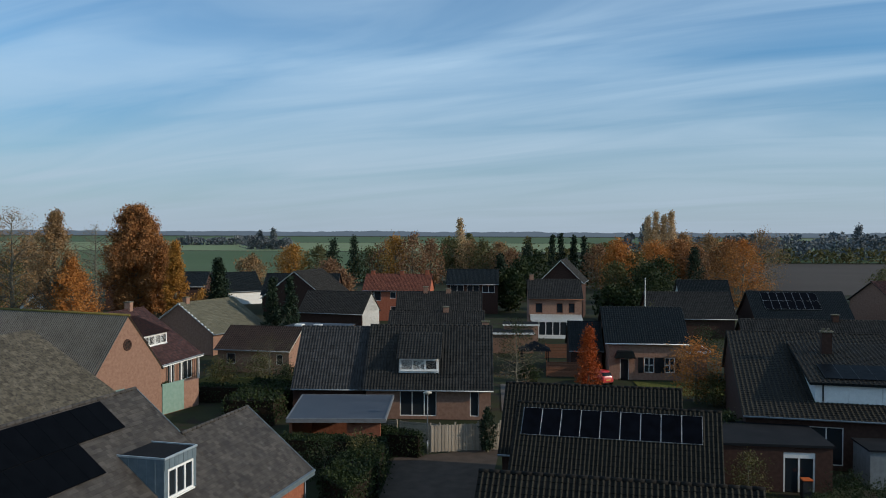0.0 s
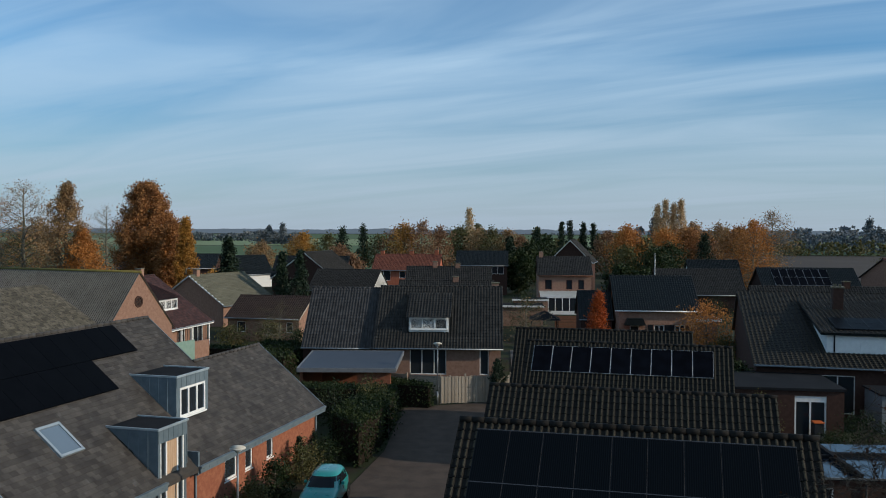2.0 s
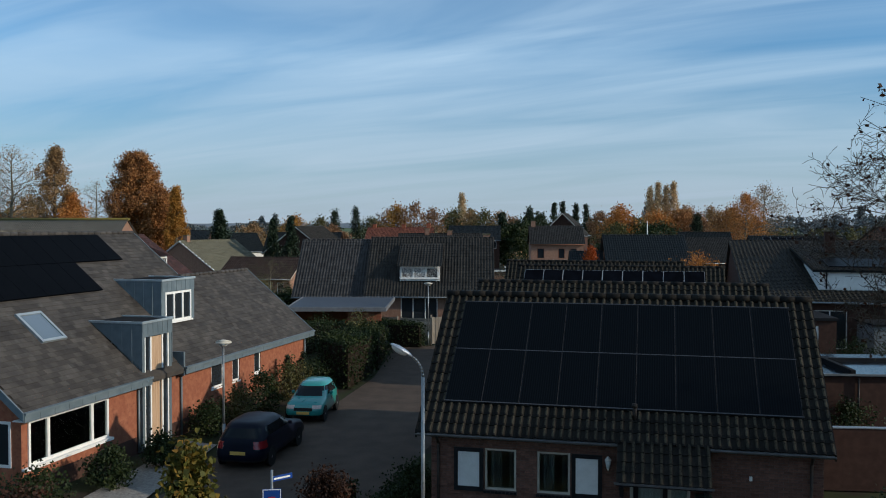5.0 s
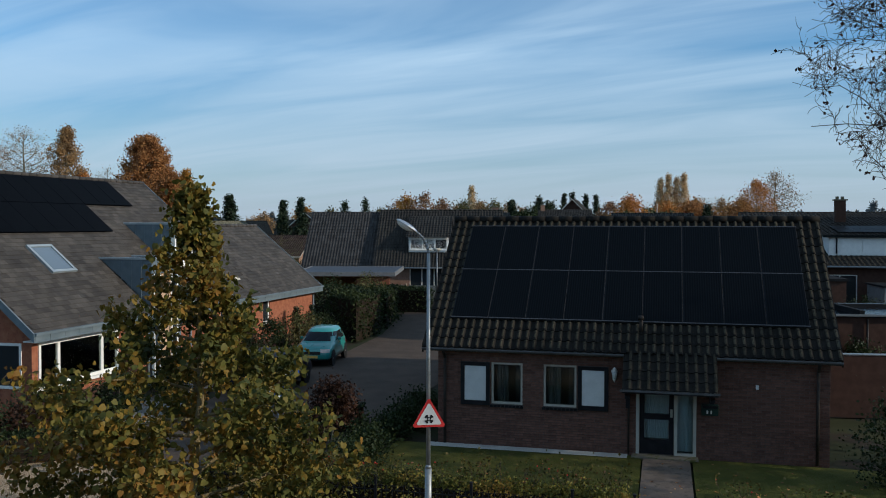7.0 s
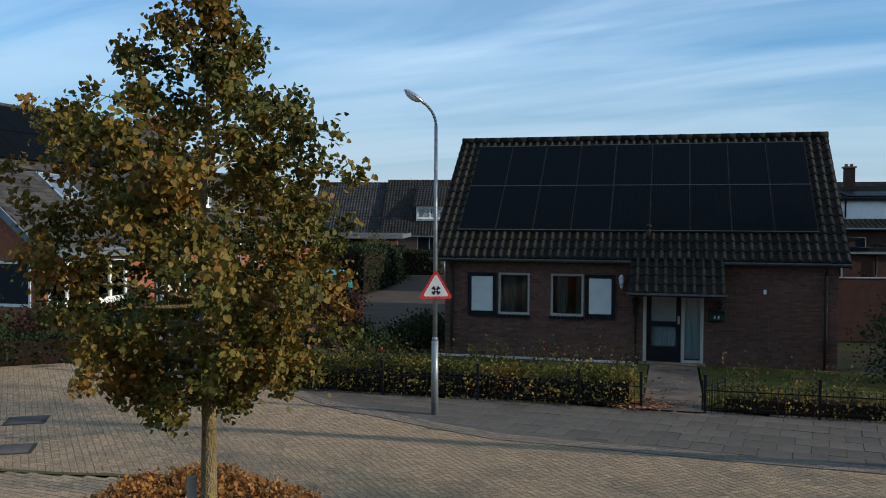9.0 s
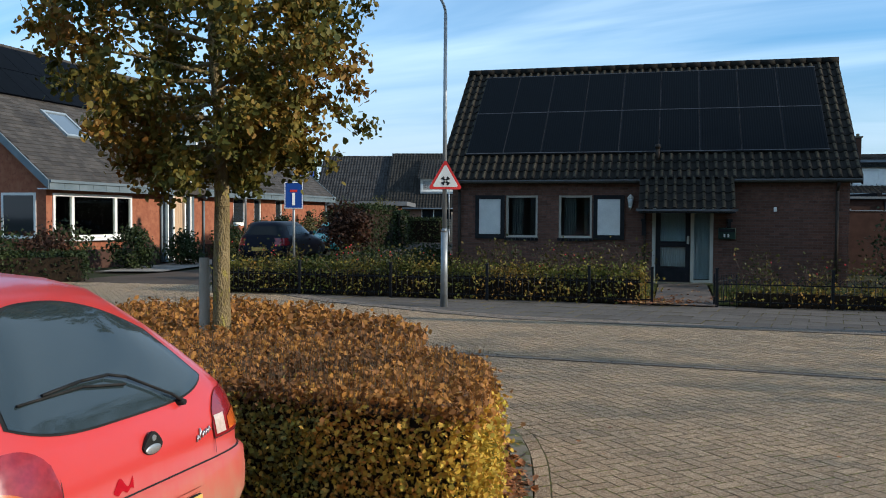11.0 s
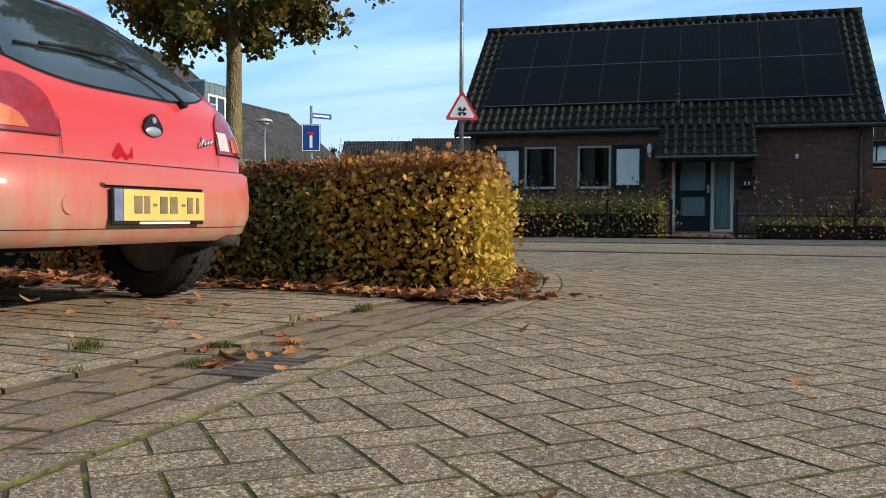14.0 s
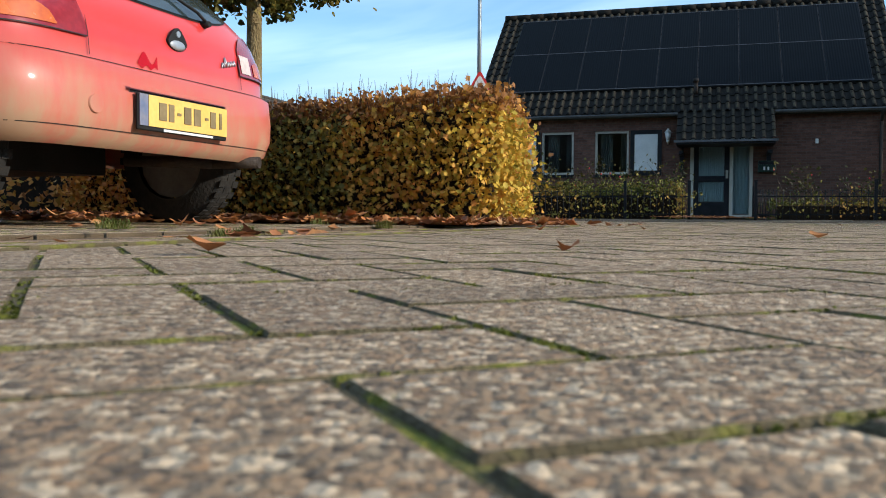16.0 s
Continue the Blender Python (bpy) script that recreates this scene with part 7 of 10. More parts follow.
def street_signs():
    t = thing("street_sign_post", "grey post with blue dead end sign and blue name plates", "road sign", pose(-4.6, 18.7, 0, 0, 0, 10))
    bm = bmesh.new(); tube(bm, (0, 0, 0), (0, 0, 2.75), 0.028, 0.028, 10)
    part("post", bm, STEEL, t)
    p = part("sign_plate", boxes((-0.2, 0.2, -0.05, -0.035, 1.78, 2.36), bevel=0.01), BLUES, t, "blue dead end sign")
    part("symbol", boxes((-0.03, 0.03, -0.056, -0.052, 1.86, 2.12)), WHITE, p)
    part("symbol", boxes((-0.075, 0.075, -0.057, -0.053, 2.14, 2.19)), REDS, p)
    part("border", boxes((-0.19, 0.19, -0.054, -0.051, 2.335, 2.35), (-0.19, 0.19, -0.054, -0.051, 1.79, 1.805), (-0.19, -0.175, -0.054, -0.051, 1.805, 2.335), (0.175, 0.19, -0.054, -0.051, 1.805, 2.335)), WHITE, p)
    for z, a in ((2.55, 35),):
        q = part("name_plate", boxes((-0.02, 0.5, -0.012, 0.012, -0.055, 0.055)), BLUES, t, "blue street name plate", Matrix.Translation((0, 0, z)) @ Matrix.Rotation(radians(a), 4, "Z"))
        part("lettering_bar", boxes((0.04, 0.44, -0.016, -0.013, -0.018, 0.018)), WHITE, q)


street_signs()

# ---- board fence at the street's end ----
bf = thing("board_fence", "weathered grey board fence with hit and miss boards", "fence", pose(-4.1, 58.8, 0, 0, 0, 14))
bm = bmesh.new(); box(bm, -0.055, 0.055, -0.012, 0.012, 0.05, 1.85)
bme = bpy.data.meshes.new("board"); bm.to_mesh(bme); bm.free(); bme.materials.append(WOOD)
for i in range(40):
    o = new("board", bme); o.parent = bf; o.location = (0.1 + i * 0.118, 0.02 * (i % 2), random.uniform(-0.03, 0.03))
for x in (0, 1.7, 3.3, 4.85):
    part("post", boxes((x - 0.05, x + 0.05, 0.03, 0.12, 0, 2.0)), WOOD, bf)
for k in range(2):
    f2 = thing("board_fence", "weathered horizontal board fence before the end house", "fence", pose(-9.6 + 3.1 * k, 62.4 - 0.9 * k, 0, 0, 0, -14))
    for i in range(9):
        part("board", boxes((0, 3.0, 0, 0.025, 0.1 + 0.16 * i, 0.24 + 0.16 * i)), WOOD, f2)
    for x in (0.05, 2.95):
        part("post", boxes((x - 0.05, x + 0.05, 0.025, 0.12, 0, 1.6)), WOOD, f2)
f3 = thing("plank_fence", "red brown plank garden fence", "fence", pose(5.5, 90.5, 0, 0, 0, 0))
for i in range(10):
    part("board", boxes((0, 5.0, 0, 0.03, 0.08 + 0.15 * i, 0.21 + 0.15 * i)), WOODR, f3)
part("post", boxes((0, 0.1, 0.03, 0.12, 0, 1.7), bevel=0.01), WOODR, f3)
fp = thing("flag_pole", "tall thin white flag pole", "flag pole", pose(21, 123, 0))
bm = bmesh.new(); tube(bm, (0, 0, 0), (0, 0, 8.6), 0.07, 0.04); part("pole", bm, WHITE, fp)

# ---- plants ----


def leaf_cloud(centres, spread, size, n, rng, droop=0.3, flat=False):
    """Leaf blades scattered round centres: folded rhombs, two faces each. Gives verts and faces."""
    idx = rng.integers(0, len(centres), n)
    c = centres[idx] + rng.normal(0, 1, (n, 3)) * spread
    u = rng.normal(0, 1, (n, 3)); u[:, 2] -= droop
    u /= np.linalg.norm(u, axis=1)[:, None] + 1e-9
    w = np.cross(u, rng.normal(0, 1, (n, 3))); w /= np.linalg.norm(w, axis=1)[:, None] + 1e-9
    nr = np.cross(u, w)
    s = size * rng.uniform(0.6, 1.35, (n, 1))
    a = c - u * s * 0.5
    b = c + w * s * 0.36 + nr * s * 0.1
    t = c + u * s * 0.5
    d = c - w * s * 0.36 + nr * s * 0.1
    V = np.stack([a, b, t, d], 1).reshape(-1, 3)
    k = np.arange(n) * 4
    F = np.concatenate([np.stack([k, k + 1, k + 2], 1), np.stack([k, k + 2, k + 3], 1)])
    return V, F


LOBES = [(0, -0.5), (0.24, -0.3), (0.48, -0.06), (0.24, 0.02), (0.36, 0.34), (0.12, 0.2), (0, 0.5), (-0.12, 0.2), (-0.36, 0.34), (-0.24, 0.02), (-0.48, -0.06), (-0.24, -0.3)]


HEART = [(0, -0.42), (0.28, -0.48), (0.46, -0.22), (0.36, 0.18), (0, 0.6), (-0.36, 0.18), (-0.46, -0.22), (-0.28, -0.48)]


def lobed_cloud(c, size, rng, droop=0.5, out=None, outline=LOBES):
    """Small leaves of one outline, a folded fan of faces each."""
    n = len(c)
    nr = rng.normal(0, 0.75, (n, 3))
    if out is not None:
        nr += out
    nr /= np.linalg.norm(nr, axis=1)[:, None] + 1e-9
    u = rng.normal(0, 1, (n, 3)); u[:, 2] -= droop
    u -= nr * np.sum(u * nr, axis=1)[:, None]
    u /= np.linalg.norm(u, axis=1)[:, None] + 1e-9
    w = np.cross(nr, u)
    s = size * rng.uniform(0.55, 1.35, (n, 1))
    curl = rng.uniform(-0.1, 0.45, (n, 1))
    P = [c]
    for px, py in outline:
        P.append(c + w * s * px + u * s * py + nr * s * curl * (abs(px) + 0.4 * py * py))
    V = np.stack(P, 1).reshape(-1, 3)
    e = len(outline)
    k = np.arange(n) * (e + 1)
    F = np.concatenate([np.stack([k, k + 1 + i, k + 1 + (i + 1) % e], 1) for i in range(e)])
    return V, F


def np_mesh(name, V, F, mat, parent=None, label=""):
    me = bpy.data.meshes.new(name)
    me.vertices.add(len(V)); me.vertices.foreach_set("co", np.asarray(V, np.float32).ravel())
    nf = len(F)
    me.loops.add(nf * 3); me.loops.foreach_set("vertex_index", np.asarray(F, np.int32).ravel())
    me.polygons.add(nf)
    me.polygons.foreach_set("loop_start", np.arange(nf, dtype=np.int32) * 3)
    me.update(calc_edges=True)
    me.validate()
    me.materials.append(mat)
    ob = new(name, me)
    if parent is not None:
        ob.parent = parent
    if label:
        ob["label"] = label
    return ob


def tree(name, label, x, y, h, r, base, leaf_mat, n, size, seed, shape="oval", bark=None, trunk=0.0, limbs=26, spread=0.0, twigs=3, bare=False, cat="tree", trunk_top=1.0):
    """A tapered trunk, limbs that rise out of it, twigs on the limbs, and leaves in clumps at the twigs' ends."""
    rng = np.random.default_rng(seed)
    t = thing(name, label, cat, pose(x, y, 0))
    trunk = trunk or h * 0.022
    bm = bmesh.new()
    P = [Vector((0, 0, -0.1))]
    seg = 7
    for i in range(1, seg + 1):
        P.append(Vector((rng.normal(0, 0.012) * h * 0.5, rng.normal(0, 0.012) * h * 0.5, h * trunk_top * 0.95 * i / seg)))
    P[1].x = P[1].y = 0.0
    for i in range(seg):
        k0, k1 = 1 - 0.92 * i / seg, 1 - 0.92 * (i + 1) / seg
        tube(bm, P[i], P[i + 1], trunk * k0 * (1.25 if i == 0 else 1), trunk * k1, 9 if h < 9 else 7, cap=False)

    def on_trunk(z):
        f = max(0.0, min(0.999, z / (h * trunk_top * 0.95))) * seg
        i = int(f)
        return P[i].lerp(P[i + 1], f - i)

    def width(f):
        if shape == "cone":
            return max(0.04, (1 - f) ** 0.85) * (0.55 + 0.45 * min(1, f * 6))
        if shape == "column":
            return (0.55 + 0.45 * math.sin(math.pi * min(1, f * 1.15))) * (1 - f ** 4)
        if shape == "round":
            return math.sqrt(max(0.02, 1 - (2 * f - 0.85) ** 2))
        if shape == "linden":
            return float(np.interp(f, (0, 0.08, 0.25, 0.44, 0.57, 0.68, 0.8, 0.92, 1), (0.42, 0.68, 1.08, 1.2, 0.86, 0.47, 0.25, 0.11, 0.03)))
        return math.sin(math.pi * min(1, 0.16 + 0.8 * f)) ** 0.8
    cen = []
    for i in range(limbs):
        f = (i + rng.uniform(0, 0.9)) / limbs
        if shape == "linden":
            f = f ** 1.3
        z = base + (h - base) * f * 0.97
        a = i * 2.39996 + rng.uniform(-0.4, 0.4)
        L = r * width(f) * rng.uniform(0.72, 1.12)
        rise = {"cone": -0.05, "column": 1.8, "linden": 0.28, "round": 0.45}.get(shape, 0.6) * (0.5 + 0.8 * f)
        if shape == "linden" and f < 0.2:
            rise = -0.25
        st = on_trunk(max(0.3, z - L * max(0, rise) * 0.55))
        d = Vector((math.cos(a), math.sin(a), rise)).normalized()
        end = st + Vector((math.cos(a) * L, math.sin(a) * L, z - st.z + L * rise * 0.3))
        if shape == "linden":
            end.x -= 0.24 * (1 - f) + 0.06 * f
        mid = st.lerp(end, 0.5) + Vector((rng.normal(0, 0.06), rng.normal(0, 0.06), rng.uniform(-0.06, 0.1))) * L
        rr = trunk * 0.32 * (1 - 0.7 * f)
        tube(bm, st, mid, rr, rr * 0.6, 5, cap=False); tube(bm, mid, end, rr * 0.6, rr * 0.2, 5, cap=False)
        for k in range(twigs):
            q = mid.lerp(end, rng.uniform(-0.3, 1.0))
            e = q + Vector(rng.normal(0, 1, 3)).normalized() * L * rng.uniform(0.18, 0.38) + Vector((math.cos(a), math.sin(a), 0.2)) * L * 0.12
            tube(bm, q, e, rr * 0.28, rr * 0.08, 4, cap=False)
            cen.append(e); cen.append(q.lerp(e, 0.5))
            if bare:
                for _ in range(3):
                    e2 = e + Vector(rng.normal(0, 1, 3)).normalized() * L * 0.2
                    q2 = q.lerp(e, rng.uniform(0.3, 1))
                    tube(bm, q2, e2, rr * 0.2, rr * 0.1, 3, cap=False)
                    cen.append(e2)
        cen.append(end); cen.append(mid.lerp(end, 0.6))
        if shape in ("cone", "round", "oval", "linden"):
            cen.append(st.lerp(mid, 0.7))
    part("trunk", bm, bark or BARK, t)
    if n:
        C = np.array([tuple(c) for c in cen])
        if shape == "linden":
            wt = np.hypot(C[:, 0] + 0.2, C[:, 1]) + 0.12
            at = C[rng.choice(len(C), n, p=wt / wt.sum())] + rng.normal(0, spread, (n, 3))
            out = np.column_stack([at[:, 0], at[:, 1], np.full(n, 0.5)])
            V, F = lobed_cloud(at, size, rng, 1.2, out * 0.35, HEART)
        else:
            V, F = leaf_cloud(C, spread or r * 0.13, size, n, rng)
        np_mesh("crown", V, F, leaf_mat, t)
    return t


LF_LIND = M_leaf("linden_leaves", [(0.042, 0.050, 0.013), (0.072, 0.078, 0.017), (0.125, 0.108, 0.021), (0.21, 0.135, 0.024), (0.23, 0.105, 0.022)])
LF_OAK = M_leaf("rust_leaves", [(0.17, 0.072, 0.028), (0.29, 0.128, 0.046), (0.42, 0.195, 0.066), (0.24, 0.104, 0.040)])
LF_YEL = M_leaf("golden_leaves", [(0.297, 0.135, 0.027), (0.405, 0.203, 0.038), (0.365, 0.162, 0.034)])
LF_ORA = M_leaf("orange_leaves", [(0.34, 0.125, 0.03), (0.48, 0.20, 0.05), (0.42, 0.165, 0.04)])
LF_RED = M_leaf("red_orange_leaves", [(0.30, 0.055, 0.015), (0.40, 0.09, 0.018), (0.32, 0.07, 0.018)])
LF_TAN = M_leaf("tan_leaves", [(0.21, 0.132, 0.066), (0.30, 0.185, 0.090), (0.35, 0.20, 0.082)])
LF_POP = M_leaf("poplar_leaves", [(0.46, 0.33, 0.19), (0.56, 0.41, 0.23), (0.60, 0.40, 0.2)])
LF_DKR = M_leaf("dark_red_leaves", [(0.025, 0.012, 0.008), (0.045, 0.02, 0.011), (0.07, 0.028, 0.013)])
# rust greyed for the far trees: distance haze put into the colour
LF_OAKF = M_leaf("hazy_rust_leaves", [(0.16, 0.085, 0.05), (0.23, 0.125, 0.065), (0.28, 0.15, 0.07)])
LF_GHD = M_leaf("garden_hedge_leaves", [(0.06, 0.075, 0.016), (0.13, 0.135, 0.028), (0.24, 0.19, 0.038), (0.36, 0.19, 0.042)])
LF_OLI = M_leaf("olive_leaves", [(0.069, 0.075, 0.029), (0.103, 0.098, 0.034), (0.138, 0.103, 0.040)])
LF_FIR = M_leaf("fir_needles", [(0.010, 0.02, 0.010), (0.016, 0.03, 0.014), (0.022, 0.036, 0.016)], trans=0.0)
LF_HEDGE = M_leaf("autumn_hedge_leaves", [(0.16, 0.15, 0.040), (0.33, 0.24, 0.05), (0.60, 0.32, 0.06), (0.68, 0.30, 0.06), (0.45, 0.19, 0.058), (0.27, 0.13, 0.05)])
LF_HY = M_leaf("yellow_hedge_leaves", [(0.24, 0.21, 0.036), (0.48, 0.34, 0.05), (0.63, 0.39, 0.055), (0.48, 0.23, 0.045), (0.56, 0.46, 0.06)])
LF_HT = M_leaf("withered_hedge_leaves", [(0.13, 0.062, 0.026), (0.26, 0.11, 0.036), (0.43, 0.20, 0.045), (0.31, 0.13, 0.04), (0.17, 0.08, 0.032)])
LF_GRN = M_leaf("evergreen_leaves", [(0.012, 0.022, 0.008), (0.024, 0.038, 0.012), (0.042, 0.056, 0.016)])
LF_ROSE = M_leaf("rose_leaves", [(0.018, 0.028, 0.009), (0.04, 0.046, 0.012), (0.10, 0.075, 0.014), (0.055, 0.028, 0.012)])
LF_FALL = M_leaf("fallen_leaves", [(0.13, 0.055, 0.03), (0.27, 0.10, 0.04), (0.48, 0.21, 0.075), (0.36, 0.13, 0.045), (0.19, 0.08, 0.045), (0.52, 0.29, 0.13)], trans=0.1)
TWIG = M("twigs", (0.07, 0.05, 0.035), (0.10, 0.075, 0.05), 12, 0.9, 0.3)

# the street tree beside the parking bay
tree("street_tree", "young linden with yellowing leaves and lichened trunk", -2.4, 7.6, 6.25, 1.22, 1.95, LF_LIND, 35000, 0.05, 3, "linden", BARK_T, 0.088, 62, 0.06, 8)
st = thing("tree_stake", "short round wooden tree stake", "stake", pose(-2.56, 7.62, 0))
bm = bmesh.new(); tube(bm, (0, 0, -0.1), (0, 0, 1.25), 0.05, 0.045, 10); part("stake", bm, WOOD, st)

# unseen trees added east of the front house to shade it and the road
tree("tree", "unseen tan tree added in the east for its shade", 24.0, 17.6, 11.5, 4.0, 2.0, LF_TAN, 5500, 0.2, 12, "round", limbs=50, twigs=5, spread=0.5)
tree("tree", "unseen tan tree added in the east for its shade", 26.0, 5.0, 12.0, 4.4, 2.0, LF_TAN, 2600, 0.2, 13, "round", limbs=50, twigs=5, spread=0.5)
# trees of the village, near to far


def bare_tree(x, y, cz, rx, rz, seed, girth=0.16, lean=(0.0, 0.0)):
    """A trunk whose curved limbs fork again and again into fine hanging twigs, inside a flattened crown."""
    rng = np.random.default_rng(seed)
    t = thing("tree", "large nearly bare tree with fine twigs and few brown leaves", "tree", pose(x, y, 0))
    bm = bmesh.new()
    foot, fork, top = Vector((lean[0], lean[1], -0.1)), Vector((lean[0] * 0.55, lean[1] * 0.55, cz - rz)), Vector((0, 0.05, cz + rz * 0.3))
    tube(bm, foot, fork, girth, girth * 0.8, 12, cap=False)
    tube(bm, fork, top, girth * 0.8, 0.05, 10, cap=False)
    tips = []

    def grow(p, d, length, r, level):
        q = p
        n = 5 if level < 2 else 4
        for k in range(n):
            d = (d + Vector(rng.normal(0, 0.27, 3)) + Vector((0, 0, 0.07 if level < 2 else -0.012 * level))).normalized()
            e = q + d * (length / n)
            if (e.x * e.x + e.y * e.y) / (rx * rx) + ((e.z - cz) / rz) ** 2 > 1.0 + rng.uniform(-0.1, 0.08):
                break
            r1 = max(0.0032, r * (1 - 0.75 * (k + 1) / n))
            r0 = max(0.0032, r * (1 - 0.75 * k / n))
            tube(bm, q, e, r0, r1, 6 if level < 2 else 3, cap=False)
            if level < 4 and (k or level):
                for _ in range((1, 2, 2, 1)[level - 1] if level else 2):
                    side = Vector(rng.normal(0, 1, 3))
                    side -= d * side.dot(d)
                    nd = (d * 0.75 + side.normalized() * rng.uniform(0.5, 1.0)).normalized()
                    grow(q.lerp(e, rng.uniform(0.2, 1)), nd, length * rng.uniform(0.36, 0.55), r1 * 0.6, level + 1)
            q = e
        tips.append(q)

    for i in range(24):
        z = cz - rz + rz * 1.4 * i / 24
        a = 3.0 + i * 2.39996 + rng.uniform(-0.3, 0.3)
        grow(fork.lerp(top, (z - fork.z) / (top.z - fork.z) if z < top.z else 1.0), Vector((math.cos(a), math.sin(a), 0.35 + 0.027 * i)), rx * 1.08, 0.034 * (1 - 0.02 * i), 0)
    part("trunk", bm, BARK_B, t)
    C = np.array([tuple(c) for c in tips])
    V, F = leaf_cloud(C, 0.04, 0.055, 6500, rng)
    np_mesh("withered_leaves", V, F, LF_DKR, t)["kind"] = "stuff"


BARK_F = M("pale_far_bark", (0.26, 0.2, 0.14), (0.32, 0.25, 0.17), 3, 0.9, 0.2)
BARK_B = M("dark_bark", (0.045, 0.038, 0.03), (0.075, 0.063, 0.05), 9, 0.95, 0.6, stretch=(1, 1, 0.4), dist=0.02)
bare_tree(8.7, 10.4, 7.95, 5.15, 2.8, 5, 0.17, (0.8, 2.3))
tree("tree", "tall broad oak with rust coloured leaves", -51.5, 125, 18.4, 4.3, 3.0, LF_OAK, 60000, 0.25, 21, "oval", limbs=80, twigs=4, spread=0.36)
tree("tree", "tall broad oak with rust coloured leaves", -48.6, 126, 13.0, 2.4, 3.0, LF_OAK, 20000, 0.24, 22, "oval", limbs=40, twigs=4, spread=0.32)
tree("tree", "narrow golden yellow columnar tree", -44.4, 121, 13.6, 1.5, 1.5, LF_YEL, 18000, 0.22, 23, "column", limbs=40, twigs=3, spread=0.24)
tree("tree", "tall poplar with thinning orange leaves", -51.5, 101, 17.4, 2.9, 3.0, LF_TAN, 16000, 0.22, 24, "column", limbs=46, twigs=5, spread=0.3, bare=True)
tree("tree", "poplar with orange leaves low down", -49.0, 100, 11.5, 2.6, 2.0, LF_ORA, 11000, 0.22, 25, "column", limbs=40, twigs=4, spread=0.3)
tree("tree", "tall brown nearly bare tree", -58.5, 104, 17.5, 4.0, 3.0, LF_TAN, 4500, 0.16, 26, "oval", limbs=50, twigs=6, spread=0.5, bare=True)
tree("tree", "brown nearly bare tree beside the poplars", -64.0, 108, 16.0, 4.0, 3.0, LF_OAK, 4500, 0.16, 27, "oval", limbs=50, twigs=6, spread=0.5, bare=True)
tree("tree", "bare tree with fine grey branches", -72, 156, 16.3, 5.2, 4.5, LF_TAN, 800, 0.14, 28, "round", limbs=50, twigs=7, spread=0.5, bare=True)
tree("tree", "small rusty tree behind the barn", -58, 120, 8.5, 3.5, 2, LF_OAK, 4000, 0.3, 29, "round")
tree("conifer", "dark green pointed garden conifer", -44.0, 139, 10.3, 2.6, 0.6, LF_FIR, 6000, 0.34, 31, "cone", limbs=60, twigs=3)
tree("conifer", "slim dark green garden conifer", -28.6, 113, 9.0, 1.5, 0.5, LF_FIR, 3500, 0.28, 32, "cone", limbs=46, twigs=3)
tree("conifer", "slim dark green garden conifer", -25.8, 111, 9.2, 1.6, 0.5, LF_FIR, 3500, 0.28, 33, "cone", limbs=46, twigs=3)
tree("conifer", "small clipped dark conifer beside the board fence", -0.3, 59.4, 3.0, 0.55, 0.1, LF_FIR, 3000, 0.12, 34, "column", limbs=40, twigs=2, spread=0.1)
tree("tree", "slender tree with fiery orange red leaves", 8.9, 82.5, 6.0, 1.35, 0.4, LF_RED, 5000, 0.17, 35, "cone", limbs=40, twigs=3, spread=0.22)
tree("tree", "orange tree with thinning leaves", 17.9, 78.5, 5.2, 2.2, 0.8, LF_ORA, 3200, 0.16, 36, "round", limbs=34, twigs=5, spread=0.4, bare=True)
tree("bush", "yellow green shrub by the house corner", 19.0, 77, 2.4, 1.7, 0.2, LF_OLI, 2500, 0.15, 37, "round", cat="bush")
tree("bush", "grey green variegated shrub", 15.2, 57.5, 3.2, 1.5, 0.2, LF_GRN, 3000, 0.14, 38, "round", cat="bush")
tree("tree", "small bare tree in a garden", 2.2, 80, 5.6, 2.4, 1.4, LF_TAN, 250, 0.12, 39, "round", limbs=26, twigs=6, bare=True)
tree("tree", "small bare tree in a garden", -21.5, 84, 4.6, 3.0, 1.0, LF_OLI, 500, 0.12, 40, "round", limbs=30, twigs=6, bare=True)
tree("bush", "yellow shrub before the white cottage", -50, 150, 4.5, 3.0, 0.3, LF_YEL, 2500, 0.3, 41, "round", cat="bush")
tree("tree", "birch with orange autumn leaves", 44.6, 160, 13.6, 4.3, 1.6, LF_ORA, 8000, 0.24, 42, "round", limbs=60, twigs=5, spread=0.42, bare=True)
tree("tree", "birch with orange autumn leaves", 49.0, 164, 15.5, 4.2, 4.0, LF_TAN, 3600, 0.22, 43, "round", limbs=60, twigs=6, spread=0.5, bare=True)
tree("tree", "bare tree at the field edge", 65, 150, 9.0, 3.4, 2.0, LF_OLI, 1800, 0.2, 44, "round", limbs=40, twigs=6, bare=True)
for i, (dx, hh) in enumerate(((-3.6, 20.0), (-1.2, 21.8), (1.2, 20.6), (3.4, 21.8))):
    tree("poplar", "tall tan Lombardy poplar in a row of four", 51.5 + dx, 276, hh, 1.7, 2.5, LF_POP, 7500, 0.32, 50 + i, "column", BARK_F, limbs=44, twigs=4, spread=0.45)
tree("tree", "spreading orange tree below the poplars", 56, 268, 12.0, 7.5, 1.2, LF_OAK, 6000, 0.6, 55, "round", limbs=40, spread=1.0)
tree("tree", "orange tree below the poplars", 47, 262, 11.5, 5.5, 1.2, LF_ORA, 4500, 0.5, 56, "round", limbs=40, spread=1.0)
tree("tree", "rust coloured round tree", 66, 250, 12.0, 6.0, 1.2, LF_OAK, 6500, 0.55, 57, "round", limbs=44, spread=1.0)
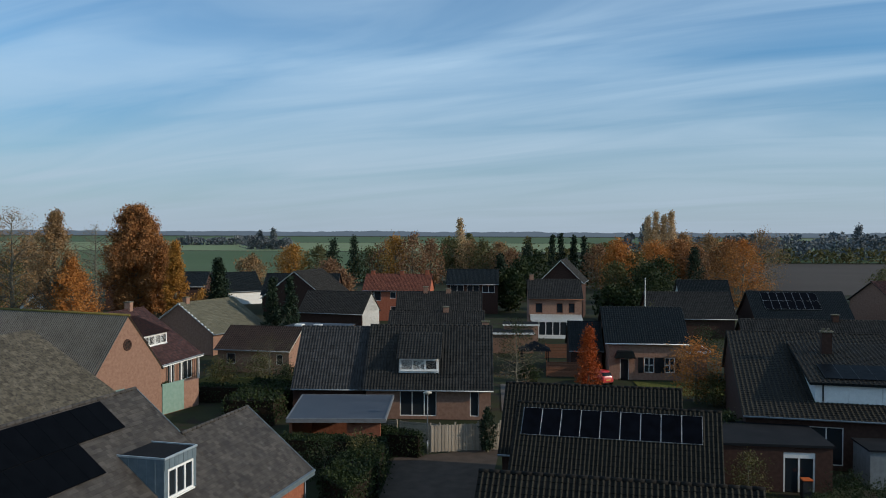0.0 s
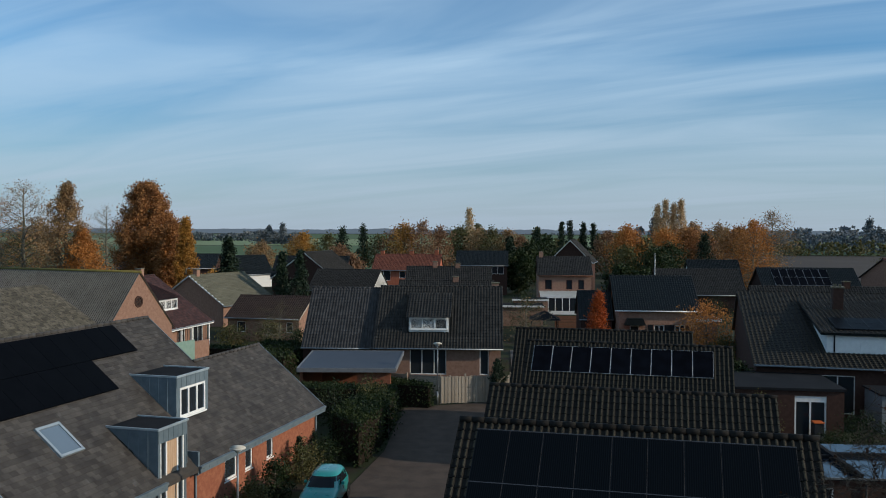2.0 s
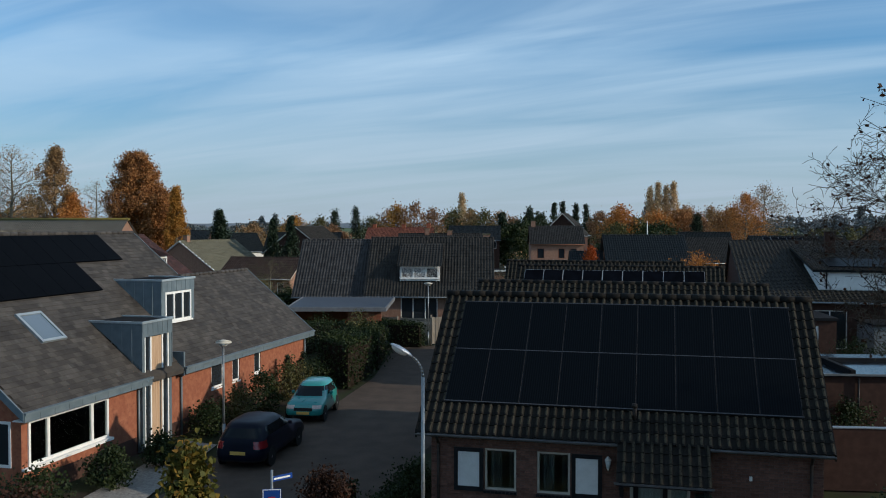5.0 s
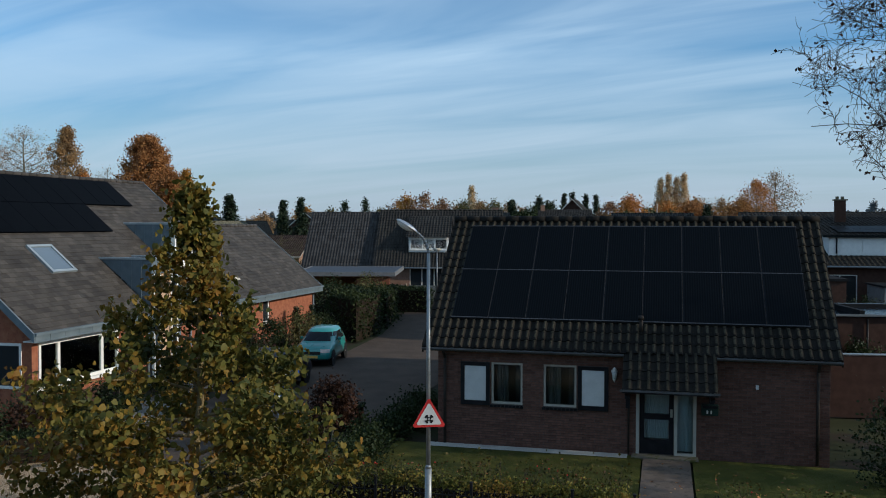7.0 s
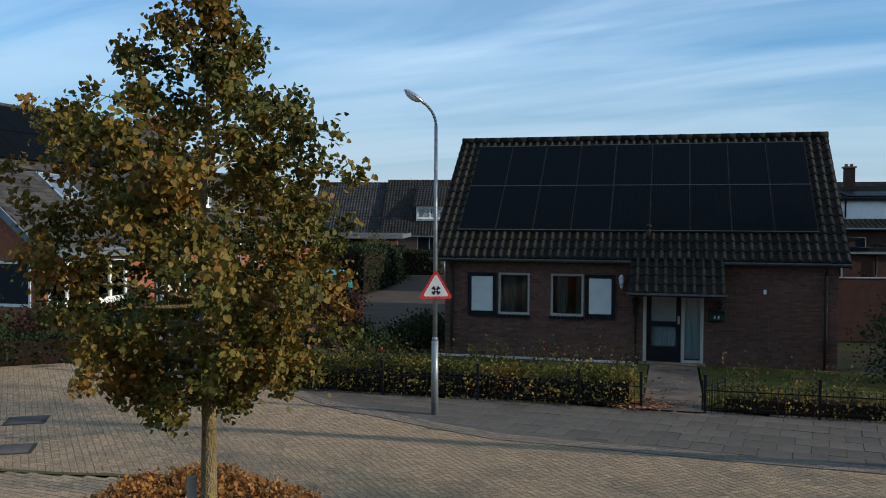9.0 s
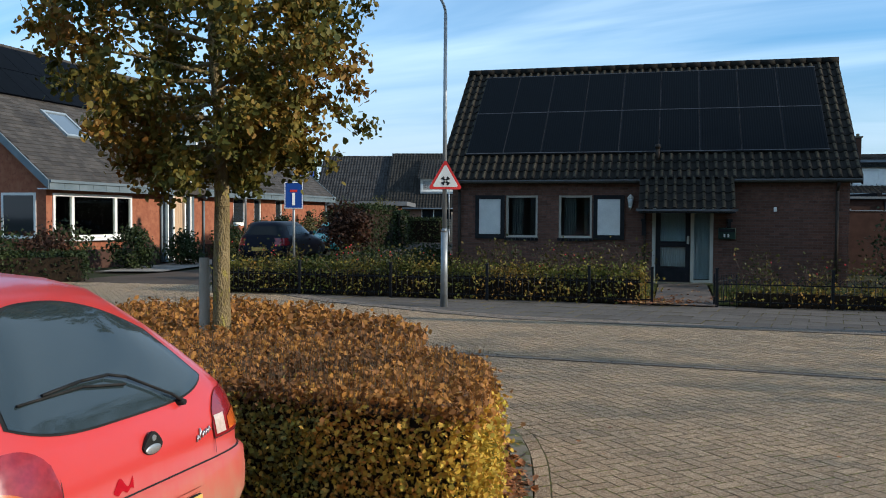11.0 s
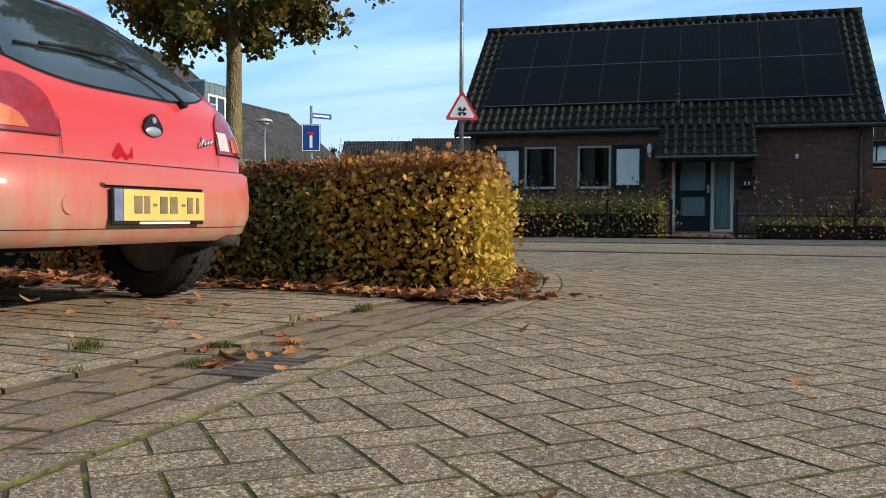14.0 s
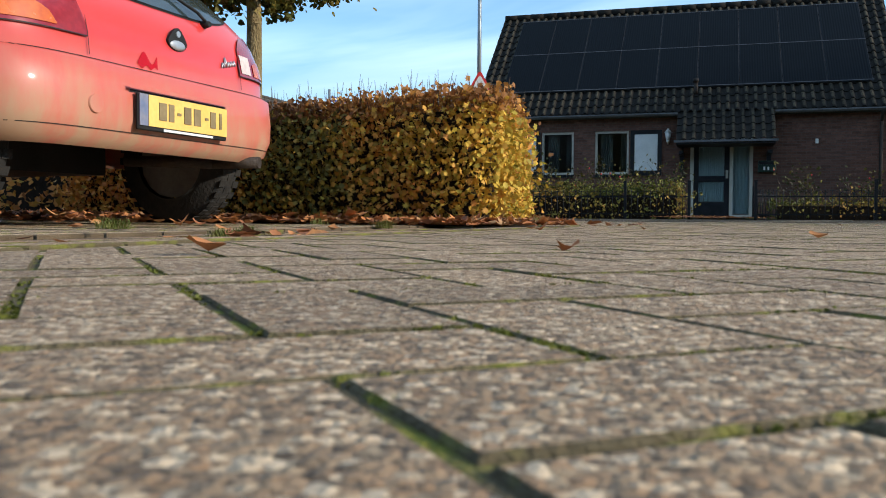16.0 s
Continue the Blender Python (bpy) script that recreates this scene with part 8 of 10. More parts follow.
tree("poplar", "single distant tan poplar", -12, 322, 20.0, 1.9, 2, LF_POP, 3500, 0.5, 58, "column", limbs=40, spread=0.5)
tree("tree", "orange brown tree among conifers", 31.5, 226, 12.5, 4.6, 1.5, LF_ORA, 5000, 0.5, 59, "round", limbs=40, spread=0.8)


def wood_row(rows):
    """Mixed far trees: kind, x, y, height, radius."""
    looks = {"o": (LF_OAKF, "round", "rust brown tree in the mixed row"), "g": (LF_OLI, "round", "olive green tree in the mixed row"), "t": (LF_TAN, "round", "tan thinning tree in the mixed row"),
             "f": (LF_FIR, "cone", "dark conifer in the mixed tree row"), "y": (LF_YEL, "round", "yellow brown tree in the mixed row"), "e": (LF_GRN, "round", "dark evergreen in the mixed row")}
    for i, (k, x, y, h, r) in enumerate(rows):
        mat, shp, lab = looks[k]
        tree("conifer" if k == "f" else "tree", lab, x, y, h, r, 0.8, mat, 2600 if r < 5 else 3600, 0.5 if k != "f" else 0.42, 100 + i, shp, limbs=30, twigs=3, spread=r * 0.16, bare=(k == "t"))


wood_row([("f", -48, 262, 12.6, 3.2), ("f", -41, 258, 13.4, 2.8), ("g", -54, 270, 10, 4.5), ("y", -60, 262, 10.5, 4.5), ("t", -66, 280, 9, 4.5), ("g", -36, 255, 10, 4.5), ("o", -30, 250, 12, 4.8),
          ("y", -27, 243, 13.5, 4.6), ("o", -22, 240, 14, 4.6), ("o", -17.5, 246, 12.5, 4.2), ("g", -12, 262, 12.5, 5), ("t", -7, 258, 12.0, 4.6), ("g", -3, 255, 12.0, 4.6), ("t", 1.5, 256, 11.8, 4.2), ("o", 5, 250, 10, 4), ("e", 6, 190, 9, 3.6),
          ("e", 9.5, 194, 10.5, 3.4), ("f", 8.0, 205, 12.2, 2.6), ("f", 16.0, 240, 14.4, 1.9), ("f", 18.4, 241, 14.6, 1.9), ("f", 22.0, 242, 14.2, 2.0), ("f", 24.6, 240, 13.9, 1.9), ("e", 13, 170, 7.8, 3.2), ("e", 3.2, 165, 8.0, 2.6), ("o", 27.5, 234, 11.5, 4),
          ("g", 36, 225, 9.5, 4.5), ("e", 40, 215, 8.5, 4.5), ("g", 26, 190, 8.0, 4.0), ("e", 32, 185, 7.5, 4.4), ("o", 60, 262, 9.5, 4.5), ("f", 53, 235, 11, 3.2), ("t", 72, 300, 14, 5), ("t", 66, 310, 14.5, 5), ("e", 20, 150, 5.5, 2.6), ("e", 24, 148, 4.6, 2.8), ("f", 1.5, 175, 10.5, 2.4),
          ("t", -79, 190, 13, 5), ("o", -40, 215, 7.5, 4), ("t", -64, 230, 8, 4), ("g", -86, 150, 10, 4.5), ("t", -90, 165, 13, 5), ("o", -33, 190, 6, 3), ("e", 90, 200, 7, 4.5), ("g", 84, 190, 6.5, 4)])


def wood_mass(name, label, x0, x1, y, h, mat, n, size, seed, var=0.35, depth=25):
    """A far belt of trees as one uneven mass of leaf clumps on stems."""
    rng = np.random.default_rng(seed)
    k = max(3, int((x1 - x0) / 7))
    cx = np.linspace(x0, x1, k) + rng.normal(0, 2, k)
    hh = h * (1 + var * rng.normal(0, 0.6, k)).clip(0.45, 1.5)
    idx = rng.integers(0, k, n)
    ph = rng.uniform(0, 1, n) ** 0.7
    V0 = np.stack([cx[idx] + rng.normal(0, 3.4, n) * (1.05 - ph), y + rng.uniform(0, depth, n), hh[idx] * ph], 1)
    V, F = leaf_cloud(V0, 0.3, size, n, rng)
    ob = np_mesh(name, V, F, mat)
    return tagged(ob, label, "woods", kind="stuff")


# distance haze mixed into the leaf colours as a pale blue grey
HAZE1 = M_leaf("haze_tinted_wood_leaves", [(0.105, 0.132, 0.148), (0.125, 0.146, 0.156), (0.15, 0.147, 0.142)], trans=0)
wood_mass("woods", "haze tinted wood belt behind the meadow", -330, -230, 900, 8, HAZE1, 4000, 2.2, 1)
wood_mass("woods", "haze tinted copse in the green meadow", -198, -164, 700, 8, HAZE1, 6000, 1.3, 2)
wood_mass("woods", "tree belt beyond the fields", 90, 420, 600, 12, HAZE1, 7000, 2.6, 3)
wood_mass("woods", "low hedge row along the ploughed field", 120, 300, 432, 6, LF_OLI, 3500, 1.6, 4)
wood_mass("woods", "haze tinted trees behind the ploughed field", 150, 260, 470, 13, HAZE1, 5000, 1.6, 5)
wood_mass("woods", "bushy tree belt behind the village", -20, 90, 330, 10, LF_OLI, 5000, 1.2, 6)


def horizon_woods():
    """A plain low skyline of distant woods, self-lit in a colour that holds the haze."""
    bm = bmesh.new()
    prev = None
    for i in range(900):
        x = -2900 + 5800 * i / 899
        h = 14 + 6 * max(0, noise.noise((x * 0.004, 0.3, 0))) + 3 * noise.noise((x * 0.03, 1.7, 0)) + 1.5 * noise.noise((x * 0.14, 4.1, 0))
        a, b = bm.verts.new((x, 2900, -2)), bm.verts.new((x, 2900, max(3, h)))
        if prev:
            bm.faces.new((prev[0], a, b, prev[1]))
        prev = (a, b)
    m = bpy.data.materials.new("self_lit_haze_woods"); m.use_nodes = True
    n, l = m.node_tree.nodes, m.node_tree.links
    # glows by itself; blue distance haze is put into the emission colour
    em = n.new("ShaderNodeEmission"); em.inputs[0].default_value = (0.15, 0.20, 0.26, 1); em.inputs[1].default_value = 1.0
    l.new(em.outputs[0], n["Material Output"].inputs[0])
    tagged(part("backdrop", bm, m), "self-lit skyline of distant woods in painted haze blue", "backdrop", kind="structure")


horizon_woods()
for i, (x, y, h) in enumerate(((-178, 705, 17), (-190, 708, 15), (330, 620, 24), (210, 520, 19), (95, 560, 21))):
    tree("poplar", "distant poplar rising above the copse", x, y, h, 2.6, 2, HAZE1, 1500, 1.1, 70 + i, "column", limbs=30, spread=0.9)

# hedges


def hedge(name, label, poly, z0, z1, leaf_mat, n, size, seed, rough=0.06, core_mat=None, top_share=0.5, shoots=0, cat="hedge", mixed=None, lobed=False):
    """A clipped hedge: a solid core, near-black for the shade among twigs, and a skin of leaves over its sides and top.
    """
    rng = np.random.default_rng(seed)
    t = thing(name, label, cat)
    bm = bmesh.new()
    cxy = (sum(p[0] for p in poly) / len(poly), sum(p[1] for p in poly) / len(poly))
    ins = []
    for p in poly:
        d = Vector((cxy[0] - p[0], cxy[1] - p[1])); d.normalize()
        ins.append((p[0] + d.x * 0.13, p[1] + d.y * 0.13))
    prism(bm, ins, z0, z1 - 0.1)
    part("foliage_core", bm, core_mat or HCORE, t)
    per = [(a, b, math.dist(a, b)) for a, b in zip(poly, poly[1:] + poly[:1])]
    tot = sum(p[2] for p in per)
    ns = int(n * (1 - top_share))
    pts = []
    for a, b, d in per:
        k = int(ns * d / tot)
        u = rng.uniform(0, 1, k)
        z = z0 + (z1 - z0) * rng.uniform(0, 1, k) ** 0.9
        x = a[0] + (b[0] - a[0]) * u; y = a[1] + (b[1] - a[1]) * u
        nx, ny = (b[1] - a[1]) / d, -(b[0] - a[0]) / d
        o = rng.normal(-0.02, rough, k) - 0.1 * ((z - z0) / (z1 - z0)) ** 6
        pts.append(np.stack([x + nx * o, y + ny * o, z], 1))
    xs, ys = [p[0] for p in poly], [p[1] for p in poly]
    tp = []
    need = n - ns
    while len(tp) < need:
        q = rng.uniform((min(xs), min(ys)), (max(xs), max(ys)), (need, 2))
        tp += [p for p in q if inside(p[0], p[1], poly)]
    tp = np.array(tp[:need])
    bump = np.array([noise.noise((p[0] * 1.3, p[1] * 1.3, seed)) for p in tp])
    pts.append(np.column_stack([tp, z1 - 0.03 + bump * 0.05 + rng.normal(0, rough * 0.6, need)]))
    C = np.concatenate(pts)
    kinds = [(leaf_mat, np.ones(len(C), bool), "leaves", "")]
    if mixed:
        pale = np.array([noise.noise((p[0] * 1.1, p[1] * 1.1, p[2] * 1.4 + 7)) for p in C]) + 0.55 * (C[:, 0] - mixed[2]) + rng.normal(0, 0.3, len(C))
        top = C[:, 2] > z1 - 0.085 + rng.normal(0, 0.03, len(C))
        kinds = [(leaf_mat, ~top & (pale < 0.12), "leaves", ""), (mixed[0], ~top & (pale >= 0.12), "yellow_leaves", "yellow autumn leaves"), (mixed[1], top, "top_leaves", "brown withered leaves of the clipped top")]
    for mat, sel, nm, lab in kinds:
        if lobed:
            V, F = lobed_cloud(C[sel] + rng.normal(0, 0.012, (int(sel.sum()), 3)), size, rng)
        else:
            V, F = leaf_cloud(C[sel], 0.012, size, int(sel.sum()), rng)
        o = np_mesh(nm, V, F, mat, t, lab)
        o["kind"] = "stuff"
    if shoots:
        bm = bmesh.new()
        for p in tp[:shoots]:
            b = Vector((p[0], p[1], z1 - 0.08))
            tube(bm, b, b + Vector((rng.normal(0, 0.03), rng.normal(0, 0.03), rng.uniform(0.08, 0.2))), 0.0025, 0.001, 3, cap=False)
        part("twig_growth", bm, TWIG, t, "thin twigs sticking out")["kind"] = "stuff"
    return t


# the shade inside the hedge is put into this near-black colour
HCORE = M("hedge_inner_shade", (0.014, 0.010, 0.007), (0.03, 0.02, 0.012), 12, 0.95, 0.6)
HP_NEAR = [(-2.9, 5.46), (-1.3, 4.90), (-0.16, 4.43), (-0.03, 4.5), (0.03, 5.2), (-0.05, 6.0), (-0.6, 6.6), (-2.7, 6.6)]
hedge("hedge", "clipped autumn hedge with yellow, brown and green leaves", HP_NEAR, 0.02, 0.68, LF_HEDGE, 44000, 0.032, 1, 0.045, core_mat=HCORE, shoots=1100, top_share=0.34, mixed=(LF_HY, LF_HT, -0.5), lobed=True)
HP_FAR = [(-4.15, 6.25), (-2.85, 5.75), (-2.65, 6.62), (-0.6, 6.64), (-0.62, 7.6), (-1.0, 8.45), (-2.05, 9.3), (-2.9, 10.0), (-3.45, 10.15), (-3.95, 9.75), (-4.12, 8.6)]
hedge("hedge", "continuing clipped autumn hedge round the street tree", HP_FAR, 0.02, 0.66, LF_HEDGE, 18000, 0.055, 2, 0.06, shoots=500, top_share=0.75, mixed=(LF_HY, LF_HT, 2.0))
sheet("hedge_bed", [(-4.3, 6.05), (-1.4, 4.95), (-0.4, 4.4), (0.08, 4.3), (0.16, 4.9), (0.16, 5.6), (0.12, 6.3), (-0.1, 6.9), (-0.95, 8.4), (-2.2, 10.3), (-3.4, 11.35), (-4.9, 11.3), (-4.4, 9.7)], 0.008, SOIL, "dark soil of the hedge bed under fallen leaves", "soil")

# front garden hedge and roses behind the iron fence
gp = [tuple(hw(x, y)[:2]) for x, y in ((-4.2, -5.55), (-4.2, -5.95), (4.85, -5.95), (4.85, -5.55))]
hedge("hedge", "low loose garden hedge with yellow green leaves", gp, 0.02, 0.56, LF_GHD, 19000, 0.055, 5, 0.17, core_mat=HCORE, shoots=260)
gp = [tuple(hw(x, y)[:2]) for x, y in ((6.35, -5.5), (6.35, -5.95), (14.2, -5.95), (14.2, -5.5))]
hedge("hedge", "low loose rose hedge with yellow orange leaves", gp, 0.02, 0.36, LF_GHD, 5000, 0.055, 6, 0.17, core_mat=HCORE, shoots=120)


def rose(x, y, h, seed, hips=4):
    rng = np.random.default_rng(seed)
    p = hw(x, y)
    t = thing("rose_bush", "thin rose bush with sparse leaves and red hips", "bush", pose(p.x, p.y, 0), group="rose bushes along the fence")
    bm = bmesh.new()
    cen = []
    for k in range(7):
        b = Vector((rng.normal(0, 0.06), rng.normal(0, 0.06), 0))
        m_ = b + Vector((rng.normal(0, 0.12), rng.normal(0, 0.12), h * 0.5))
        e = m_ + Vector((rng.normal(0, 0.15), rng.normal(0, 0.15), h * rng.uniform(0.25, 0.5)))
        tube(bm, b, m_, 0.008, 0.006, 4, cap=False); tube(bm, m_, e, 0.006, 0.003, 4, cap=False)
        cen += [e, m_.lerp(e, 0.5), m_]
    part("stem", bm, TWIG, t)
    V, F = leaf_cloud(np.array([tuple(c) for c in cen]), 0.1, 0.06, 170, rng)
    np_mesh("leaves", V, F, LF_ROSE, t)
    for k in range(hips):
        bm = bmesh.new()
        bmesh.ops.create_icosphere(bm, subdivisions=1, radius=0.017, matrix=Matrix.Translation(cen[(k * 3) % len(cen)] + Vector((0, 0, 0.03))))
        part("rose_hip", bm, REDS, t)


for i in range(22):
    rose(-3.9 + 0.405 * i + random.uniform(-0.1, 0.1), -5.6 + random.uniform(-0.15, 0.2), random.uniform(0.7, 1.15), 200 + i, random.choice((0, 2, 5)))
for i, x in enumerate((6.9, 7.9, 8.6, 9.7, 10.4, 11.5)):
    rose(x, -5.7 + random.uniform(-0.1, 0.2), random.uniform(0.6, 1.0), 240 + i, 2)
p = hw(10.6, -2.0)
tree("bush", "glossy dark shrub beside the front house", p.x, p.y, 2.0, 1.0, 0.1, LF_GRN, 4000, 0.08, 61, "round", cat="bush", spread=0.2)
p = hw(11.6, -4.6)
tree("bush", "tall rose shrub in the front garden", p.x, p.y, 1.6, 0.8, 0.1, LF_ROSE, 1500, 0.07, 62, "round", cat="bush", spread=0.2)

# gardens along the side street
tree("bush", "small round tree with dark red leaves", -4.05, 21.8, 1.75, 0.52, 0.95, LF_DKR, 3500, 0.08, 63, "round", cat="tree", spread=0.16)
hedge("hedge", "dark clipped garden hedge by the street corner", [tuple(hw(x, y)[:2]) for x, y in ((-4.4, -5.3), (-3.7, -5.3), (-3.0, 1.5), (-3.6, 1.5))], 0, 0.55, LF_GRN, 4200, 0.08, 7, 0.06)
hedge("hedge", "low yellow green box hedge", [tuple(hw(x, y)[:2]) for x, y in ((-3.5, -4.9), (-1.5, -4.9), (-1.5, -4.2), (-3.5, -4.2))], 0, 0.6, LF_OLI, 2500, 0.07, 8, 0.05)
for i in range(7):
    p = hw(-2.2 + random.uniform(-0.3, 0.7), -3.6 + i * 1.1)
    tree("bush", "dark leafy shrub beside the brick house", p.x, p.y, random.uniform(0.4, 0.62), 0.5, 0.05, LF_GRN, 1800, 0.08, 300 + i, "round", cat="bush", spread=0.18, limbs=18)
hedge("hedge", "tall leafy hedge at the gable of the slate house", [(-9.0, 45.6), (-7.0, 42.6), (-6.35, 47.5), (-8.6, 50.5)], 0, 2.1, LF_GRN, 9000, 0.13, 9, 0.15)
hedge("hedge", "tall leafy hedge along the street", [(-8.6, 50.6), (-6.3, 48.5), (-6.5, 55.0), (-8.4, 55.5)], 0, 1.9, LF_GRN, 7000, 0.13, 10, 0.15)
hedge("hedge", "dark hedge before the carport", [(-13.6, 54.6), (-8.4, 54.2), (-8.4, 55.6), (-13.4, 56.2)], 0, 1.8, LF_GRN, 6000, 0.13, 11, 0.15)
hedge("hedge", "dark hedge before the board fence", [(-8.3, 58.2), (-4.7, 57.4), (-4.6, 58.3), (-8.2, 60.6)], 0, 1.5, LF_GRN, 4500, 0.13, 12, 0.15)
hedge("hedge", "dark hedge between the gardens", [(-20.5, 66), (-16.6, 66), (-16.6, 75), (-20.5, 76)], 0, 2.0, LF_GRN, 7000, 0.2, 13, 0.2)
hedge("hedge", "dark hedge behind the lawn", [(-29, 75), (-16, 74.5), (-16, 76), (-29, 76.5)], 0, 1.4, LF_GRN, 5000, 0.18, 14, 0.15)
for i, (x, y, h, r, m_) in enumerate(((-9.8, 37.5, 1.6, 0.7, LF_GRN), (-10.2, 35.2, 1.3, 0.8, LF_OLI), (-9.3, 40.5, 1.5, 1.0, LF_OLI), (-8.8, 42.8, 1.3, 0.9, LF_GRN), (-10.8, 33.2, 1.1, 0.7, LF_GRN), (-11.5, 26.2, 1.2, 0.6, LF_GRN), (-12.4, 23.6, 1.2, 0.8, LF_GRN), (-11.9, 22.0, 1.0, 0.9, LF_DKR), (-13.6, 21.4, 1.6, 1.0, LF_GRN),
                                      (-10.9, 28.8, 1.0, 0.6, LF_GRN), (-12.6, 20.4, 1.1, 0.9, LF_GRN), (-14.8, 20.2, 1.4, 1.0, LF_OLI), (-8.0, 52.5, 2.6, 1.2, LF_OLI), (-10, 52, 2.4, 1.4, LF_GRN), (12.5, 57.5, 2.0, 1.4, LF_GRN), (14.3, 49.8, 2.6, 1.0, LF_OLI), (19.5, 49, 1.6, 1.2, LF_GRN), (21, 47.5, 1.5, 1.3, LF_GRN), (17.4, 47.0, 1.0, 1.0, LF_GRN), (13.2, 33.5, 1.4, 0.9, LF_GRN), (15.5, 36, 1.8, 1.3, LF_OLI),
                                      (17.5, 40, 1.6, 1.4, LF_GRN), (-23, 86, 2.4, 1.6, LF_OLI), (-19.5, 83, 1.8, 1.5, LF_GRN), (-26.5, 85, 2.0, 1.6, LF_OLI), (-16.0, 93, 3.2, 2.0, LF_GRN), (3.6, 88, 1.6, 1.2, LF_GRN), (26, 110, 3, 2.6, LF_GRN), (20.5, 118, 5.0, 2.6, LF_OLI), (-3.0, 88, 2.2, 1.5, LF_GRN), (2.8, 104, 4.2, 2.4, LF_GRN))):
    tree("bush", "dense leafy shrub in a garden", x, y, h, r, 0.05, m_, 1900, 0.1 if y < 60 else 0.16, 400 + i, "round", cat="bush", spread=r * 0.2, limbs=20)
for i in range(2):
    tree("conifer", "narrow columnar conifer against the brick wall", -9.55 + 0.45 * i, 41.0 + 1.2 * i, 1.9, 0.28, 0.05, LF_FIR, 1500, 0.07, 500 + i, "column", limbs=26, twigs=2, spread=0.06)

# hedges and shrubs of the slate house's front garden
hedge("hedge", "low dark hedge along the slate house garden", [(-14.6, 18.6), (-10.4, 20.9), (-10.6, 21.6), (-14.8, 19.6)], 0, 0.7, LF_GRN, 4500, 0.08, 15, 0.07)
sheet("gravel_bed", [(-11.9, 24.5), (-10.0, 24.8), (-9.9, 31.5), (-11.2, 32)], 0.02, GRAVEL, "grey gravel beside the entrance", "gravel")

# fallen leaves


OVAL = [(0, -0.5), (0.2, -0.34), (0.33, -0.1), (0.34, 0.1), (0.24, 0.3), (0.1, 0.42), (0, 0.55), (-0.1, 0.42), (-0.24, 0.3), (-0.34, 0.1), (-0.33, -0.1), (-0.2, -0.34)]


def fallen(name, label, n, place, seed, size=(0.045, 0.095), z=0.0):
    rng = np.random.default_rng(seed)
    V, F = [], []
    for _ in range(n):
        x, y, zz_ = place(rng)
        s = rng.uniform(*size)
        a = rng.uniform(0, 6.283)
        tilt = rng.normal(0, 0.28, 2)
        cw, cl = rng.uniform(0.0, 0.5), rng.uniform(-0.2, 0.9)
        k = len(V)
        out = LOBES if rng.uniform() < 0.22 else OVAL
        V.append((x, y, zz_ + 0.004))
        for px, py in out:
            q = rng.uniform(0.75, 1.2)
            ax, ay = px * s * q, py * s * q
            rx, ry = ax * math.cos(a) - ay * math.sin(a), ax * math.sin(a) + ay * math.cos(a)
            curl = cw * s * (abs(px) * 2) ** 2 + cl * s * py * py
            V.append((x + rx, y + ry, zz_ + 0.006 + max(-0.002, rx * tilt[0] + ry * tilt[1]) + curl))
        for e in range(12):
            F.append((k, k + 1 + e, k + 1 + (e + 1) % 12))
    return tagged(np_mesh(name, V, F, LF_FALL), label, "leaves", kind="stuff")


def under_hedge(rng):
    t = rng.uniform(0, 1)
    a = along([(-5.5, 6.2), (-1.4, 4.9), (-0.2, 4.32), (0.0, 4.45), (0.08, 5.0), (0.08, 5.8), (-0.15, 6.8)], t)
    d = abs(rng.normal(0, 0.11))
    return (a[0] + rng.normal(0, 0.06) + 0.15 * d, a[1] - d * (1.0 if t < 0.75 else 0.1), 0.006 + rng.uniform(0, 0.02))


fallen("leaf_litter", "brown fallen leaves drifted under the hedge", 2900, under_hedge, 1, (0.03, 0.075))
fallen("leaf_litter", "fallen leaves where the gutter meets the kerb", 260, lambda r: (-0.15 + r.normal(0, 0.25), 4.36 + r.normal(0, 0.07), 0.004 + r.uniform(0, 0.010)), 12, (0.035, 0.08))
fallen("leaf_litter", "fallen leaves drifted under the parked car", 1100, lambda r: (-2.9 + r.normal(0, 1.1), 4.75 + r.normal(0, 0.3) - 0.0, 0.016 + r.uniform(0, 0.03)), 2)


def anywhere(r):
    while True:
        x, y = r.uniform(-3, 6), r.uniform(0.6, 9) 
        if inside(x, y, ROAD_POLY):
            return (x, y, 0.0)


fallen("leaf_litter", "single brown leaves on the road", 26, anywhere, 3, (0.025, 0.05))
fallen("leaf_litter", "single brown leaves in the parking bay", 40, lambda r: (r.uniform(-2.6, -0.9), r.uniform(1.6, 4.4), 0.014), 4, (0.035, 0.07))
fallen("leaf_litter", "brown leaves gathered round the storm drain", 34, lambda r: (-0.62 + r.normal(0, 0.11), 2.62 + r.normal(0, 0.28), -0.016 + r.uniform(0, 0.012)), 5, (0.035, 0.075))
fallen("leaf_litter", "orange leaves strewn over the front lawn", 900, lambda r: (*hw(r.uniform(-1.3, 13), -5.9 + abs(r.normal(0, 1.6)))[:2], 0.035), 6)
fallen("leaf_litter", "orange leaves gathered at the garden gate", 260, lambda r: (*hw(5.0 + r.normal(0, 0.35), -5.9 + r.normal(0, 0.25))[:2], 0.05), 7)
# one large dry leaf leaning on the hedge foot, one beside the camera's landing place
fallen("dry_leaf", "large curled dry leaf at the hedge foot", 1, lambda r: (-0.81, 4.6, 0.05), 8, (0.13, 0.14))
